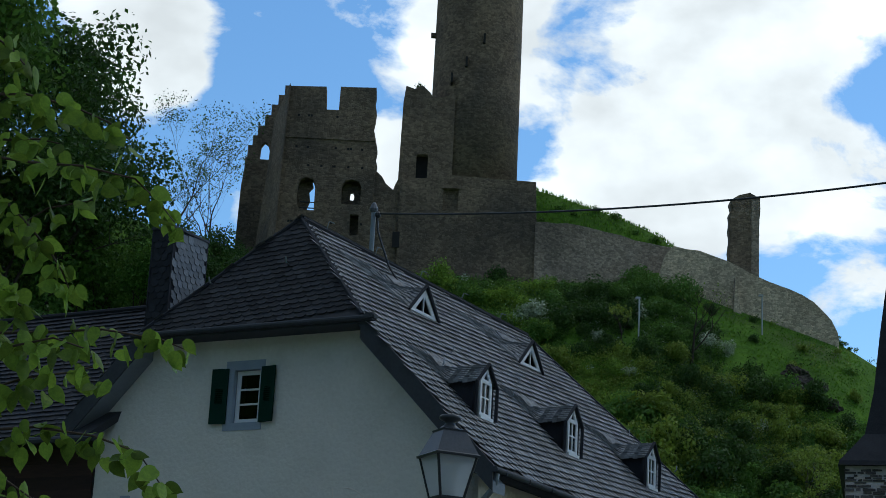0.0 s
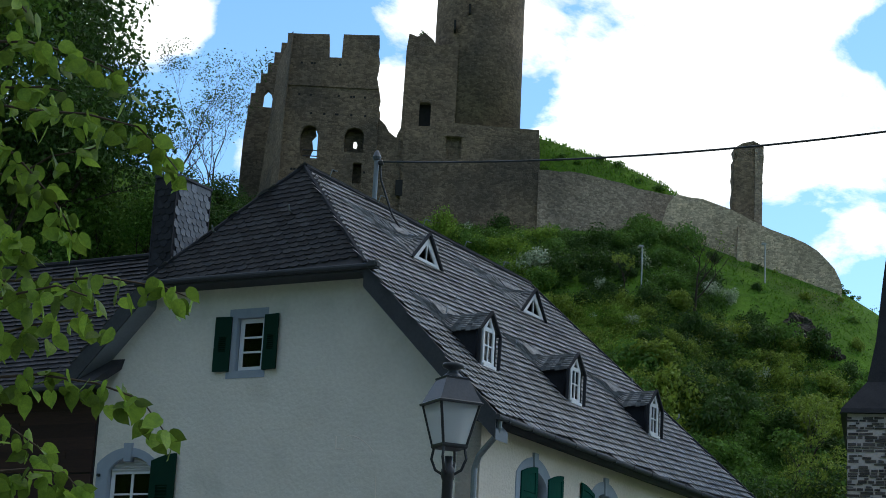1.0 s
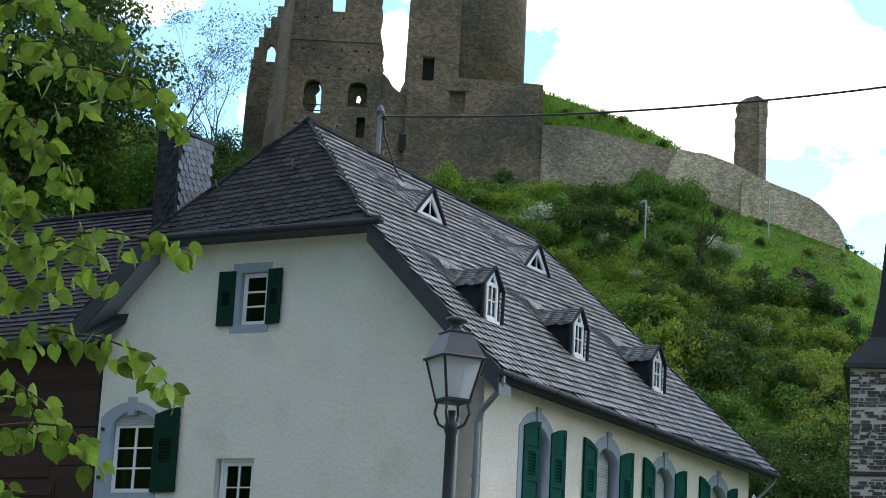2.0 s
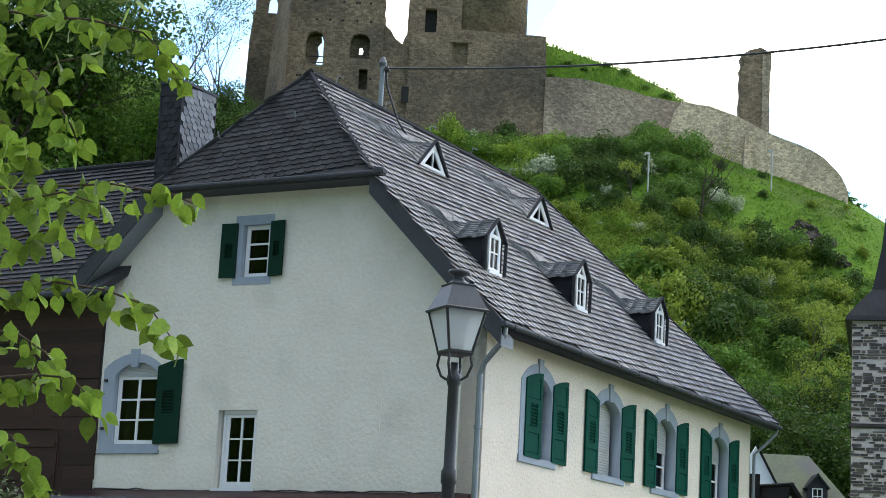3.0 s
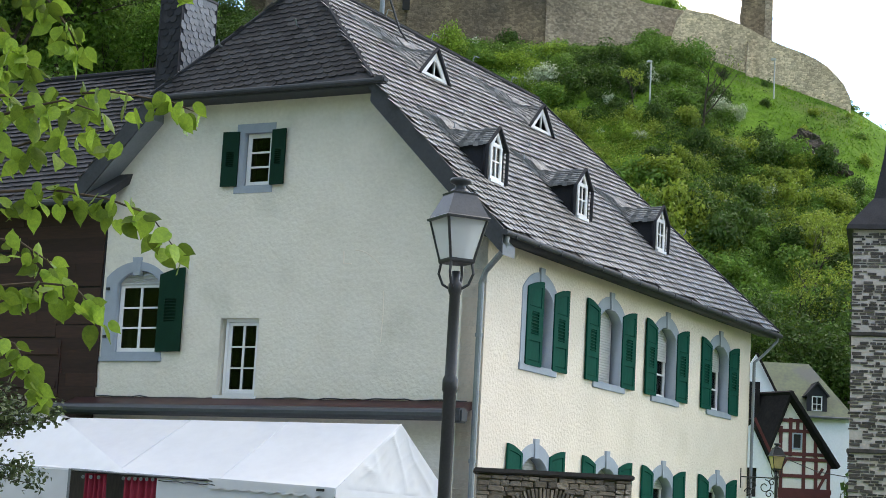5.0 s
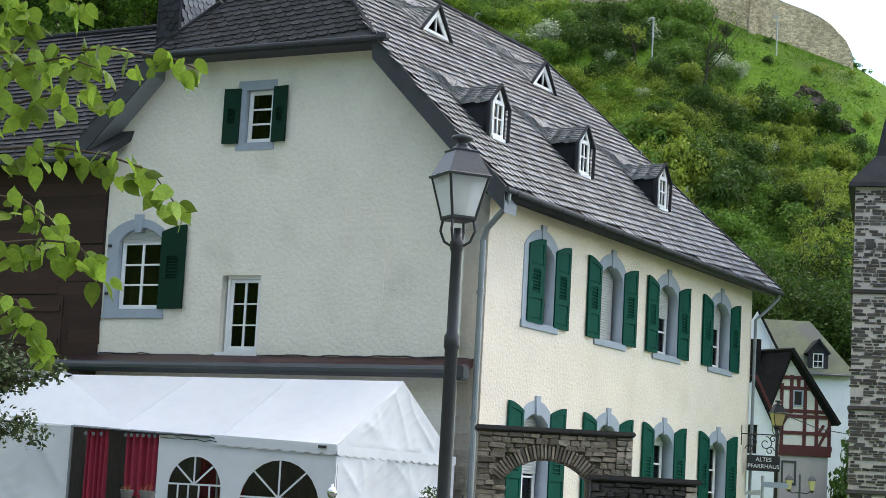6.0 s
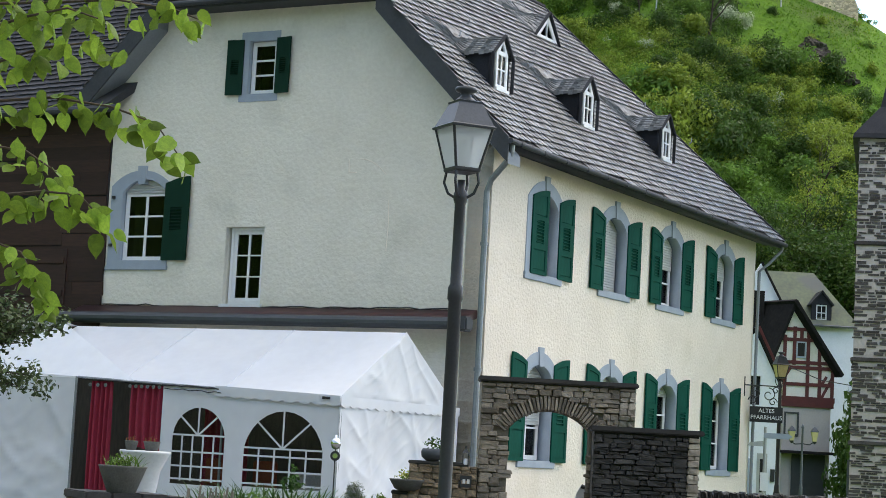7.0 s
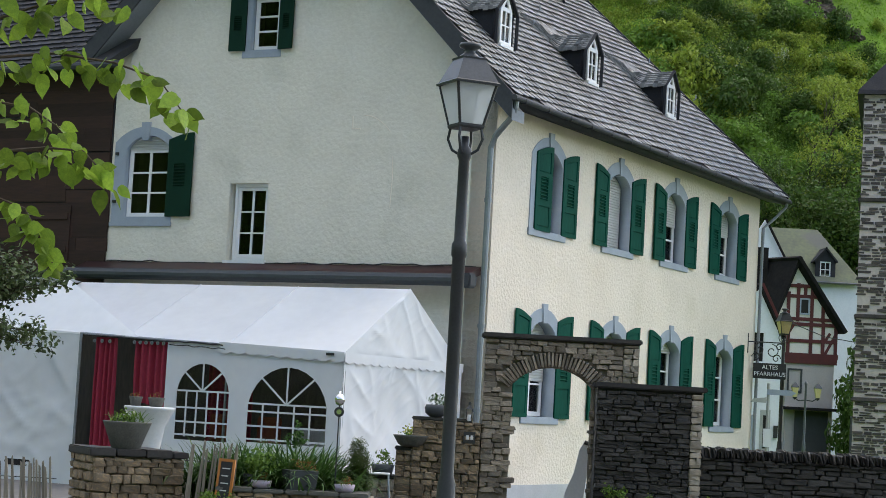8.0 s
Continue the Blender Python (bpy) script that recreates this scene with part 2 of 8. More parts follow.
def rubble_mat(name, a, b, dark, size=2.6):
    """Rubble masonry seen from afar: uneven stones, each with its own tone, in darker joints, under broad weather stains."""
    m = mat(name, a, b, rough=0.95, scale=0.3, fine=1.6, bump=0, stains=(dark, 0.13, 0.47, 0.8))
    nt = m.node_tree
    n, l = nt.nodes.new, nt.links.new
    bsdf = nt.nodes["Principled BSDF"]
    base = bsdf.inputs["Base Color"].links[0].from_socket
    co, mp = n("ShaderNodeTexCoord"), n("ShaderNodeMapping")
    mp.inputs["Scale"].default_value = (size, size, size * 1.5)
    l(co.outputs["Object"], mp.inputs["Vector"])
    cell, rim = n("ShaderNodeTexVoronoi"), n("ShaderNodeTexVoronoi")
    rim.feature = "DISTANCE_TO_EDGE"
    for v in (cell, rim):
        v.inputs["Scale"].default_value = 1.0
        l(mp.outputs["Vector"], v.inputs["Vector"])
    sep = n("ShaderNodeSeparateColor")
    l(cell.outputs["Color"], sep.inputs["Color"])
    tone = n("ShaderNodeMapRange")
    tone.inputs["To Min"].default_value, tone.inputs["To Max"].default_value = 0.68, 1.34
    l(sep.outputs["Red"], tone.inputs["Value"])
    joint = n("ShaderNodeMapRange")
    joint.inputs["From Max"].default_value = 0.10
    joint.inputs["To Min"].default_value, joint.inputs["To Max"].default_value = 0.72, 1.0
    l(rim.outputs["Distance"], joint.inputs["Value"])
    mul = n("ShaderNodeMath")
    mul.operation = "MULTIPLY"
    l(tone.outputs["Result"], mul.inputs[0])
    l(joint.outputs["Result"], mul.inputs[1])
    hs = n("ShaderNodeHueSaturation")
    l(base, hs.inputs["Color"])
    l(mul.outputs[0], hs.inputs["Value"])
    l(hs.outputs["Color"], bsdf.inputs["Base Color"])
    bp = n("ShaderNodeBump")
    bp.inputs["Strength"].default_value, bp.inputs["Distance"].default_value = 0.8, 0.15
    l(mul.outputs[0], bp.inputs["Height"])
    l(bp.outputs["Normal"], bsdf.inputs["Normal"])
    return m


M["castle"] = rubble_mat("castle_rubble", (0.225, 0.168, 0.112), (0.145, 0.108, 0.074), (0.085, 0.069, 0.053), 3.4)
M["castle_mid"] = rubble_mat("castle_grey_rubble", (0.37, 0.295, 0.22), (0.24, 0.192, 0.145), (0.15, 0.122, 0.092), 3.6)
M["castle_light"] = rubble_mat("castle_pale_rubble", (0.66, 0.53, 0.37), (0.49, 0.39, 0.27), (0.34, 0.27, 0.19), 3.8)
M["asphalt"] = mat("grey_paving", (0.16, 0.15, 0.14), (0.11, 0.105, 0.10), rough=0.9, scale=0.5, fine=8, bump=0.3)
M["stone"] = mat("garden_wall_stone", (0.29, 0.24, 0.185), (0.15, 0.125, 0.10), rough=0.9, scale=4, fine=30, bump=0.6, depth=0.02, vary=0.45, stains=((0.25, 0.21, 0.16), 3, 0.6, 0.5))
M["stone_pale"] = mat("pale_beige_stone", (0.36, 0.31, 0.25), (0.22, 0.19, 0.15), rough=0.9, scale=4, fine=30, bump=0.6, depth=0.02, vary=0.35)
M["mortar"] = mat("wall_mortar", (0.20, 0.172, 0.135), (0.12, 0.103, 0.082), rough=0.95, scale=4, fine=30, bump=0.5)
M["stone_dark"] = mat("dark_dry_stone", (0.046, 0.042, 0.037), (0.019, 0.018, 0.017), spec=0.35, rough=0.6, scale=4, fine=30, bump=0.7, depth=0.02, vary=0.5)
M["coping"] = mat("slate_coping", (0.04, 0.036, 0.034), (0.024, 0.022, 0.021), rough=0.8, scale=4, fine=30, bump=0.5, vary=0.3)
M["church_mortar"] = mat("church_lime_mortar", (0.58, 0.52, 0.485), (0.45, 0.405, 0.38), rough=0.95, scale=3, fine=20, bump=0.6, depth=0.02)
M["church_stone"] = mat("church_slate_stone", (0.11, 0.095, 0.09), (0.05, 0.046, 0.044), rough=0.9, scale=5, fine=30, bump=0.5, vary=0.45)
M["canvas"] = leaf_mat("white_tent_canvas", (0.78, 0.80, 0.83), (0.73, 0.75, 0.78), 0.25, scale=0.8, vary=0)
M["brown_boards"] = mat("dark_brown_boards", (0.045, 0.02, 0.014), (0.026, 0.012, 0.009), rough=0.75, scale=3, fine=30, bump=0.4, stretch=(0.15, 1, 1), vary=0.25)
M["grass"] = mat("hill_grass", (0.10, 0.19, 0.02), (0.045, 0.095, 0.012), spec=0.1, rough=0.95, scale=0.25, fine=2.2, bump=0.8, depth=0.3, stains=((0.07, 0.055, 0.035), 0.06, 0.62, 0.6))
M["glass"] = glass_mat("window_glass", (0.42, 0.44, 0.45), 0.03, 1.3)


# ---- building blocks ----
def part(name, bm, material, parent=None, label="", m=None, smooth=False):
    """Links a bmesh as one mesh object under a thing or a part."""
    me = bpy.data.meshes.new(name)
    bm.to_mesh(me)
    bm.free()
    return link(name, me, material, parent, label, m, smooth)


def link(name, me, material, parent=None, label="", m=None, smooth=False):
    me.materials.clear()
    me.materials.append(material)
    if smooth:
        for p in me.polygons:
            p.use_smooth = True
    ob = new(name, me)
    if parent:
        ob.parent = parent
    if m is not None:
        ob.matrix_basis = m
    if label:
        tagged(ob, label)
    return ob


def thing(name, label, category, m=None, group="", kind=""):
    ob = new(name)
    ob.empty_display_size = 0.1
    if m is not None:
        ob.matrix_basis = m
    return tagged(ob, label, category, group, kind)


def box(bm, x0, x1, y0, y1, z0, z1, m=None):
    vs = bmesh.ops.create_cube(bm, size=1)["verts"]
    for v in vs:
        v.co = Vector((x0 + (v.co.x + 0.5) * (x1 - x0), y0 + (v.co.y + 0.5) * (y1 - y0), z0 + (v.co.z + 0.5) * (z1 - z0)))
        if m is not None:
            v.co = m @ v.co
    return vs


def cube(*a, m=None, bevel=0.0):
    bm = bmesh.new()
    box(bm, *a, m=m)
    if bevel:
        bmesh.ops.bevel(bm, geom=bm.edges[:], offset=bevel, segments=2, affect="EDGES")
    return bm


def plate(outer, holes=(), depth=0.1, m=None):
    """A plate in the xz plane with holes right through it; its front lies at y = 0 and it reaches back to y = depth."""
    cu = bpy.data.curves.new("outline", "CURVE")
    cu.dimensions, cu.fill_mode, cu.extrude = "2D", "BOTH", depth / 2
    for ring in (outer, *holes):
        sp = cu.splines.new("POLY")
        sp.points.add(len(ring) - 1)
        for p, (x, z) in zip(sp.points, ring):
            p.co = (x, z, 0, 1)
        sp.use_cyclic_u = True
    ob = bpy.data.objects.new("outline", cu)
    me = bpy.data.meshes.new_from_object(ob)
    bm = bmesh.new()
    bm.from_mesh(me)
    for v in bm.verts:
        v.co = Vector((v.co.x, v.co.z + depth / 2, v.co.y))
        if m is not None:
            v.co = m @ v.co
    bmesh.ops.remove_doubles(bm, verts=bm.verts[:], dist=1e-5)
    bmesh.ops.recalc_face_normals(bm, faces=bm.faces[:])
    bpy.data.objects.remove(ob)
    bpy.data.curves.remove(cu)
    bpy.data.meshes.remove(me)
    return bm


def rect(x0, x1, z0, z1):
    return [(x0, z0), (x1, z0), (x1, z1), (x0, z1)]


def arched(x0, x1, z0, spring, crown, steps=12):
    """The outline of an opening with a segmental head."""
    c, h = (x0 + x1) / 2, (x1 - x0) / 2
    rise = crown - spring
    r = (h * h + rise * rise) / (2 * rise)
    a = math.asin(min(1, h / r))
    return [(x0, z0), (x1, z0)] + [(c + r * math.sin(t), crown - r + r * math.cos(t)) for t in [a - 2 * a * i / steps for i in range(steps + 1)]]


def tube(points, radius, sides=8, taper=None):
    """A round bar along points; taper: a radius for each point."""
    bm = bmesh.new()
    rings = []
    pts = [Vector(p) for p in points]
    for i, p in enumerate(pts):
        d = (pts[min(i + 1, len(pts) - 1)] - pts[max(i - 1, 0)]).normalized()
        s = d.orthogonal().normalized() if i == 0 else (s - d * s.dot(d)).normalized()
        u = s.cross(d)
        r = taper[i] if taper else radius
        rings.append([bm.verts.new(p + (s * math.cos(a) + u * math.sin(a)) * r) for a in [2 * math.pi * k / sides for k in range(sides)]])
    for a, b in zip(rings, rings[1:]):
        for k in range(sides):
            bm.faces.new((a[k], a[(k + 1) % sides], b[(k + 1) % sides], b[k]))
    bm.faces.new(rings[0][::-1])
    bm.faces.new(rings[-1])
    bmesh.ops.recalc_face_normals(bm, faces=bm.faces[:])
    return bm


def turned(profile, sides=24, centre=(0, 0), square=0):
    """A turned body from (radius, z) pairs; square=4 or 6 makes it faceted."""
    bm = bmesh.new()
    sides = square or sides
    off = math.pi / sides if square else 0
    rings = [[bm.verts.new((centre[0] + r * math.cos(2 * math.pi * k / sides + off), centre[1] + r * math.sin(2 * math.pi * k / sides + off), z)) for k in range(sides)] for r, z in profile]
    for a, b in zip(rings, rings[1:]):
        for k in range(sides):
            bm.faces.new((a[k], a[(k + 1) % sides], b[(k + 1) % sides], b[k]))
    bm.faces.new(rings[0][::-1])
    bm.faces.new(rings[-1])
    return bm


def inside(p, ring):
    x, y = p
    hit = False
    for (x0, y0), (x1, y1) in zip(ring, ring[1:] + ring[:1]):
        if (y0 > y) != (y1 > y) and x < (x1 - x0) * (y - y0) / (y1 - y0) + x0:
            hit = not hit
    return hit


# ---- ground and castle hill ----
CREST_X = [-400, -200, -60, -25, -16, 10, 21, 28.3, 38.2, 42.3, 47, 60, 100, 200, 400]
CREST_Z = [60, 72, 60, 53, 50, 49.5, 50.8, 48.4, 45.6, 43.0, 40.6, 34, 18, 8, 2]
FOOT, CREST = 122.0, 180.0


def hill(x, y):
    """The ground's height."""
    # unseen slope behind the camera, added to darken reflections in the panes
    if y < -40:
        return min(70.0, (-40 - y) * 0.5)
    # unseen valley side on the left, added to keep sky out of the panes
    if x < -75 and y < FOOT:
        return min(75.0, (-75 - x) * 0.7)
    if y <= FOOT:
        return 0.0
    zc = float(np.interp(x * CREST / y, CREST_X, CREST_Z))
    v = (y - FOOT) / (CREST - FOOT)
    if v <= 1:
        z = zc * (0.75 * v + 0.25 * v * v * (3 - 2 * v))
    else:
        z = zc * max(0.0, 1 - max(0, v - 1.35) * 0.35)
        z += float(np.interp(x, [4.5, 8.0, 10, 17.5, 24, 28], [0, 12.4, 12.2, 9.2, 6.1, 0])) * float(np.interp(y, [182, 188, 196, 215], [0, 1, 1, 0]))
    bump = noise.fractal(Vector((x * 0.06, y * 0.06, 3.0)), 1.0, 2.0, 4) * 1.6 * min(1, v * 4) * (1 if v < 0.93 else 0.25)
    return z + bump


def make_ground():
    xs = sorted(set([-3000, -1500, -800, -400, -250, 250, 400, 800, 1500, 3000] + [-180 + 2.2 * i for i in range(164)]))
    ys = sorted(set([-1500, -600, -180, -140, -100, -60, -40, 0, 30, 60, 90, 110] + [118 + 1.6 * i for i in range(68)] + [235, 260, 300, 400, 700, 1500, 3000]))
    vs = [(x, y, hill(x, y)) for y in ys for x in xs]
    w = len(xs)
    fs = [(j * w + i, j * w + i + 1, (j + 1) * w + i + 1, (j + 1) * w + i) for j in range(len(ys) - 1) for i in range(w - 1)]
    me = bpy.data.meshes.new("ground")
    me.from_pydata(vs, [], fs)
    ob = link("ground", me, M["grass"], smooth=True)
    tagged(ob, "green grassy ground rising to a steep castle hill", "ground", kind="structure")


make_ground()
# largely unseen paving, added to cut green bounce onto the gable
street = part("pavement", plate(rect(-70, 70, -34, 112), [], 0.05, pose(0, 0, 0.012, 90)), M["asphalt"])
tagged(street, "grey paved village street and yards", "pavement", kind="structure")


def on_slope(x, e):
    """The spot on the hill that lies on the sight line through x at 150 m with the steepness e."""
    y = FOOT
    while y < 178 and hill(x * y / 150, y) < EYE[2] + e * y:
        y += 0.5
    return x * y / 150, y


# ---- the old house ----
CORNER, TURN = (0.798, 32.0), -28.734
HOUSE = pose(*CORNER, 0, 0, 0, TURN)          # x along the gable to the street corner, y along the street side, z up
LENGTH, WIDTH, RIDGE_X, RIDGE_Z, EAVE_X, EAVE_Z = 13.3, 8.1, -4.6, 12.0, 0.50, 6.82
SLOPE = (RIDGE_Z - EAVE_Z) / (EAVE_X - RIDGE_X)
house = thing("house", "cream rendered old house with slate hipped roof and green shutters", "house", HOUSE)
SIDE = Matrix(((0, -1, 0, 0), (1, 0, 0, 0), (0, 0, 1, 0), (0, 0, 0, 1)))  # plate's x runs along the street side; its depth goes inwards

UPPER = [(2.10, 4.72), (5.25, 4.72), (8.15, 4.72), (11.3, 4.72)]
LOWER = [(2.17, 1.45), (5.31, 1.45), (8.18, 1.45), (11.33, 1.45)]
HALF, BAND = 0.53, 0.20


def roof_z(x):
    return RIDGE_Z - abs(x - RIDGE_X) * SLOPE


def make_house_walls():
    holes = [arched(c - HALF - 0.05, c + HALF + 0.05, z + 0.05, z + 1.32, z + 1.58) for c, z in UPPER]
    holes += [arched(c - HALF - 0.05, c + HALF + 0.05, z + 0.05, z + 1.56, z + 1.82) for c, z in LOWER]
    part("side_wall", plate(rect(0, LENGTH, 0.36, 7.06), holes, 0.45, SIDE), M["render_side"], house, "cream roughcast street wall")
    part("plinth", plate(rect(-0.02, LENGTH + 0.02, -0.2, 0.36), [], 0.5, SIDE @ pose(0, -0.03, 0)), M["plinth"], house, "grey plinth")
    top = 9.5
    outer = [(-WIDTH, 0), (-0.001, 0), (-0.001, 6.85), (-0.35, roof_z(-0.35) - 0.22), (-2.35, top), (-6.85, top), (-WIDTH, 8.2)]
    holes = [rect(-5.14, -4.50, 7.85, 8.89), arched(-7.80, -6.73, 4.80, 6.16, 6.40), rect(-5.37, -4.54, 4.05, 5.45)]
    part("gable_wall", plate(outer, holes, 0.448), M["render_gable"], house, "pale grey-cream roughcast gable wall")
    part("back_wall", plate(rect(0.46, LENGTH, 0, 8.15), [], 0.4, SIDE @ pose(0, WIDTH - 0.4, 0)), M["render_side"], house)
    part("far_wall", plate(rect(-WIDTH + 0.41, -0.46, 0, 7.3), [], 0.4, pose(0, LENGTH - 0.4, 0)), M["render_side"], house)
    # floors and inner walls close off the unseen rooms, near-black for shade
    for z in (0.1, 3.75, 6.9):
        part("floor_slab", cube(-WIDTH + 0.42, -0.47, 0.47, LENGTH - 0.42, z, z + 0.12), M["shade_black"], house)
    part("inner_wall", cube(-3.2, -3.0, 0.5, LENGTH - 0.5, 0.23, 6.88), M["shade_black"], house)
    part("inner_wall", cube(-WIDTH + 0.5, -3.25, 2.9, 3.0, 0.23, 8.9), M["shade_black"], house)


make_house_walls()


def sash(parent, x0, x1, z0, z1, m, cols=2, rows=3, bar=0.05, y=0.0, head=None):
    """A white window: outer frame, bars and panes. m takes the plate's plane to the house."""
    outer = rect(x0, x1, z0, z1)
    w, h = (x1 - x0 - bar * 1.4 * 2), (z1 - z0 - bar * 1.4 * 2)
    cw, rh = w / cols, h / rows
    holes = []
    for i in range(cols):
        for j in range(rows):
            a = x0 + bar * 1.4 + i * cw
            b = z0 + bar * 1.4 + j * rh
            holes.append(rect(a + (bar / 2.4 if i else 0), a + cw - (bar / 2.4 if i < cols - 1 else 0), b + (bar / 3.4 if j else 0), b + rh - (bar / 3.4 if j < rows - 1 else 0)))
    fr = part("sash", plate(outer, holes, 0.06, m @ pose(0, y, 0)), M["white_paint"], parent, "white painted glazing bars")
    pane = part("pane", plate(rect(x0 + 0.03, x1 - 0.03, z0 + 0.03, z1 - 0.03), [], 0.008, m @ pose(0, y + 0.026, 0)), M["glass"], parent)
    return fr, pane


def shutter_bm(w, h, drop, hinge, louvre=True):
    """A panelled shutter in the xz plane, hinged at x = 0 and reaching to x = w (hinge 1) or to -w (hinge -1); its head falls by drop towards the hinge."""
    n = 6
    head = [(w * i / n, h - drop * (1 - math.sin(math.pi / 2 * i / n))) for i in range(n + 1)]
    st = 0.075 * w / 0.6
    outer = [(0, 0), (w, 0)] + head[::-1]
    lo, mid0, mid1 = (st, h * 0.30), h * 0.36, h * 0.63
    bm = bmesh.new()

    def join(b):
        me = bpy.data.meshes.new("tmp")
        b.to_mesh(me)
        b.free()
        bm.from_mesh(me)
        bpy.data.meshes.remove(me)
    top = [(st, h * 0.68), (w - st, h * 0.68), (w - st, h - drop * 0.25 - st), (w * 0.5, h - drop * 0.45 - st), (st, h - drop - st * 0.6)]
    slot = rect(w * 0.27, w * 0.73, mid0, mid1)
    holes = [rect(st, w - st, st, h * 0.29), slot, top]
    join(plate(outer, holes if louvre else [slot], 0.035))
    if louvre:
        for ring in (rect(st + 0.02, w - st - 0.02, st + 0.02, h * 0.29 - 0.02), [(x + (0.02 if x < w / 2 - 0.001 else -0.02 if x > w / 2 + 0.001 else 0), z + (0.02 if k < 2 else -0.02)) for k, (x, z) in enumerate(top)]):
            join(plate(ring, [], 0.014, pose(0, 0.010, 0)))
    join(plate(outer_inset(outer, 0.004), [], 0.008, pose(0, 0.024, 0)))
    k = 7
    for i in range(k):
        z = mid0 + (mid1 - mid0) * (i + 0.5) / k
        box(bm, w * 0.26, w * 0.74, -0.02, 0.014, -0.004, 0.004, m=pose(0, 0.008, z, 35))
    if hinge < 0:
        bmesh.ops.scale(bm, vec=(-1, 1, 1), verts=bm.verts[:])
        bmesh.ops.reverse_faces(bm, faces=bm.faces[:])
    return bm


def outer_inset(ring, d):
    cx, cz = sum(p[0] for p in ring) / len(ring), sum(p[1] for p in ring) / len(ring)
    return [(x + (d if x < cx else -d), z + (d if z < cz else -d)) for x, z in ring]


def add_shutter(parent, m, x, z, w, h, drop, hinge, swing, material, y=-0.045, louvre=True):
    """swing: degrees by which the free edge stands off the wall."""
    mm = m @ pose(x, y, z, 0, 0, -swing * hinge)
    ob = part("shutter", shutter_bm(w, h, drop, hinge, louvre), material, parent, "", mm)
    return ob


def surround(c, z, h, m, half=HALF, band=BAND):
    """Painted stone surround with a segmental head and a keystone, standing a little proud."""
    o = arched(c - half - band, c + half + band, z, z + h - 0.42, z + h - 0.07)
    i = arched(c - half, c + half, z + 0.1, z + h - 0.54, z + h - 0.30)
    bm = plate(o, [i], 0.30, m @ pose(0, -0.018, 0))
    return bm


def keystone(c, z, m, w=0.09):
    return plate([(c - w * 0.75, z - 0.33), (c + w * 0.75, z - 0.33), (c + w, z + 0.01), (c - w, z + 0.01)], [], 0.16, m @ pose(0, -0.045, 0))


def blind(parent, x0, x1, z0, z1, m, y):
    """A roller blind: a stack of slats with a shallow step between them."""
    bm = bmesh.new()
    n = max(2, round((z1 - z0) / 0.05))
    rows = []
    for i in range(n):
        a, b = z0 + (z1 - z0) * i / n, z0 + (z1 - z0) * (i + 1) / n
        rows += [(y + 0.008, a), (y, a + 0.006), (y - 0.003, (a + b) / 2), (y, b - 0.004)]
    rows.append((y + 0.008, z1))
    grid = [[bm.verts.new(m @ Vector((x, yy, z))) for x in (x0, x1)] for yy, z in rows]
    for p, q in zip(grid, grid[1:]):
        bm.faces.new((p[0], p[1], q[1], q[0]))
    bmesh.ops.solidify(bm, geom=bm.faces[:], thickness=0.006)
    part("blind", bm, M["blind"], parent, "lowered white roller blind")


def side_window(c, z, h, sh_h, left, right, blind_share, has_glass=True):
    wn = part("window", surround(c, z, h, SIDE), M["blue_grey"], house, "blue-grey painted window surround with keystone")
    part("keystone", keystone(c, z + h, SIDE), M["blue_grey"], wn)
    part("sill", cube(c - HALF - BAND - 0.03, c + HALF + BAND + 0.03, -0.035, 0.2, z - 0.03, z + 0.10, m=SIDE, bevel=0.008), M["blue_grey"], wn)
    x0, x1, z0, z1 = c - HALF + 0.01, c + HALF - 0.01, z + 0.11, z + h - 0.36
    part("window_head", plate(arched(c - HALF, c + HALF, z1 - 0.06, z + h - 0.54, z + h - 0.30), [], 0.05, SIDE @ pose(0, 0.225, 0)), M["white_paint"], wn)
    if has_glass:
        sash(wn, x0, x1, z0, z1, SIDE, 2, 3, 0.055, 0.215)
    if blind_share:
        blind(wn, x0 + 0.02, x1 - 0.02, z1 - (z1 - z0) * blind_share, z1 + 0.1, SIDE, 0.195)
    w = 0.6
    add_shutter(wn, SIDE, c - HALF - 0.03, z + 0.08, w, sh_h, 0.14, *left, M["shutter"])
    add_shutter(wn, SIDE, c + HALF + 0.03, z + 0.08, w, sh_h, 0.14, *right, M["shutter"])


for (c, z), share, left, right in zip(UPPER, (0.0, 1.0, 0.45, 0.35), ((1, 2), (-1, 1), (-1, 2), (-1, 0.5)), ((1, 1), (1, 2.5), (1, 1.5), (1, 0.5))):
    side_window(c, z, 1.84, 1.52, left, right, share, True)
for (c, z), share in zip(LOWER, (0.62, 0.9, 0.12, 0.0)):
    side_window(c, z, 2.08, 1.86, (-1, 1), (1, 1.5), share)


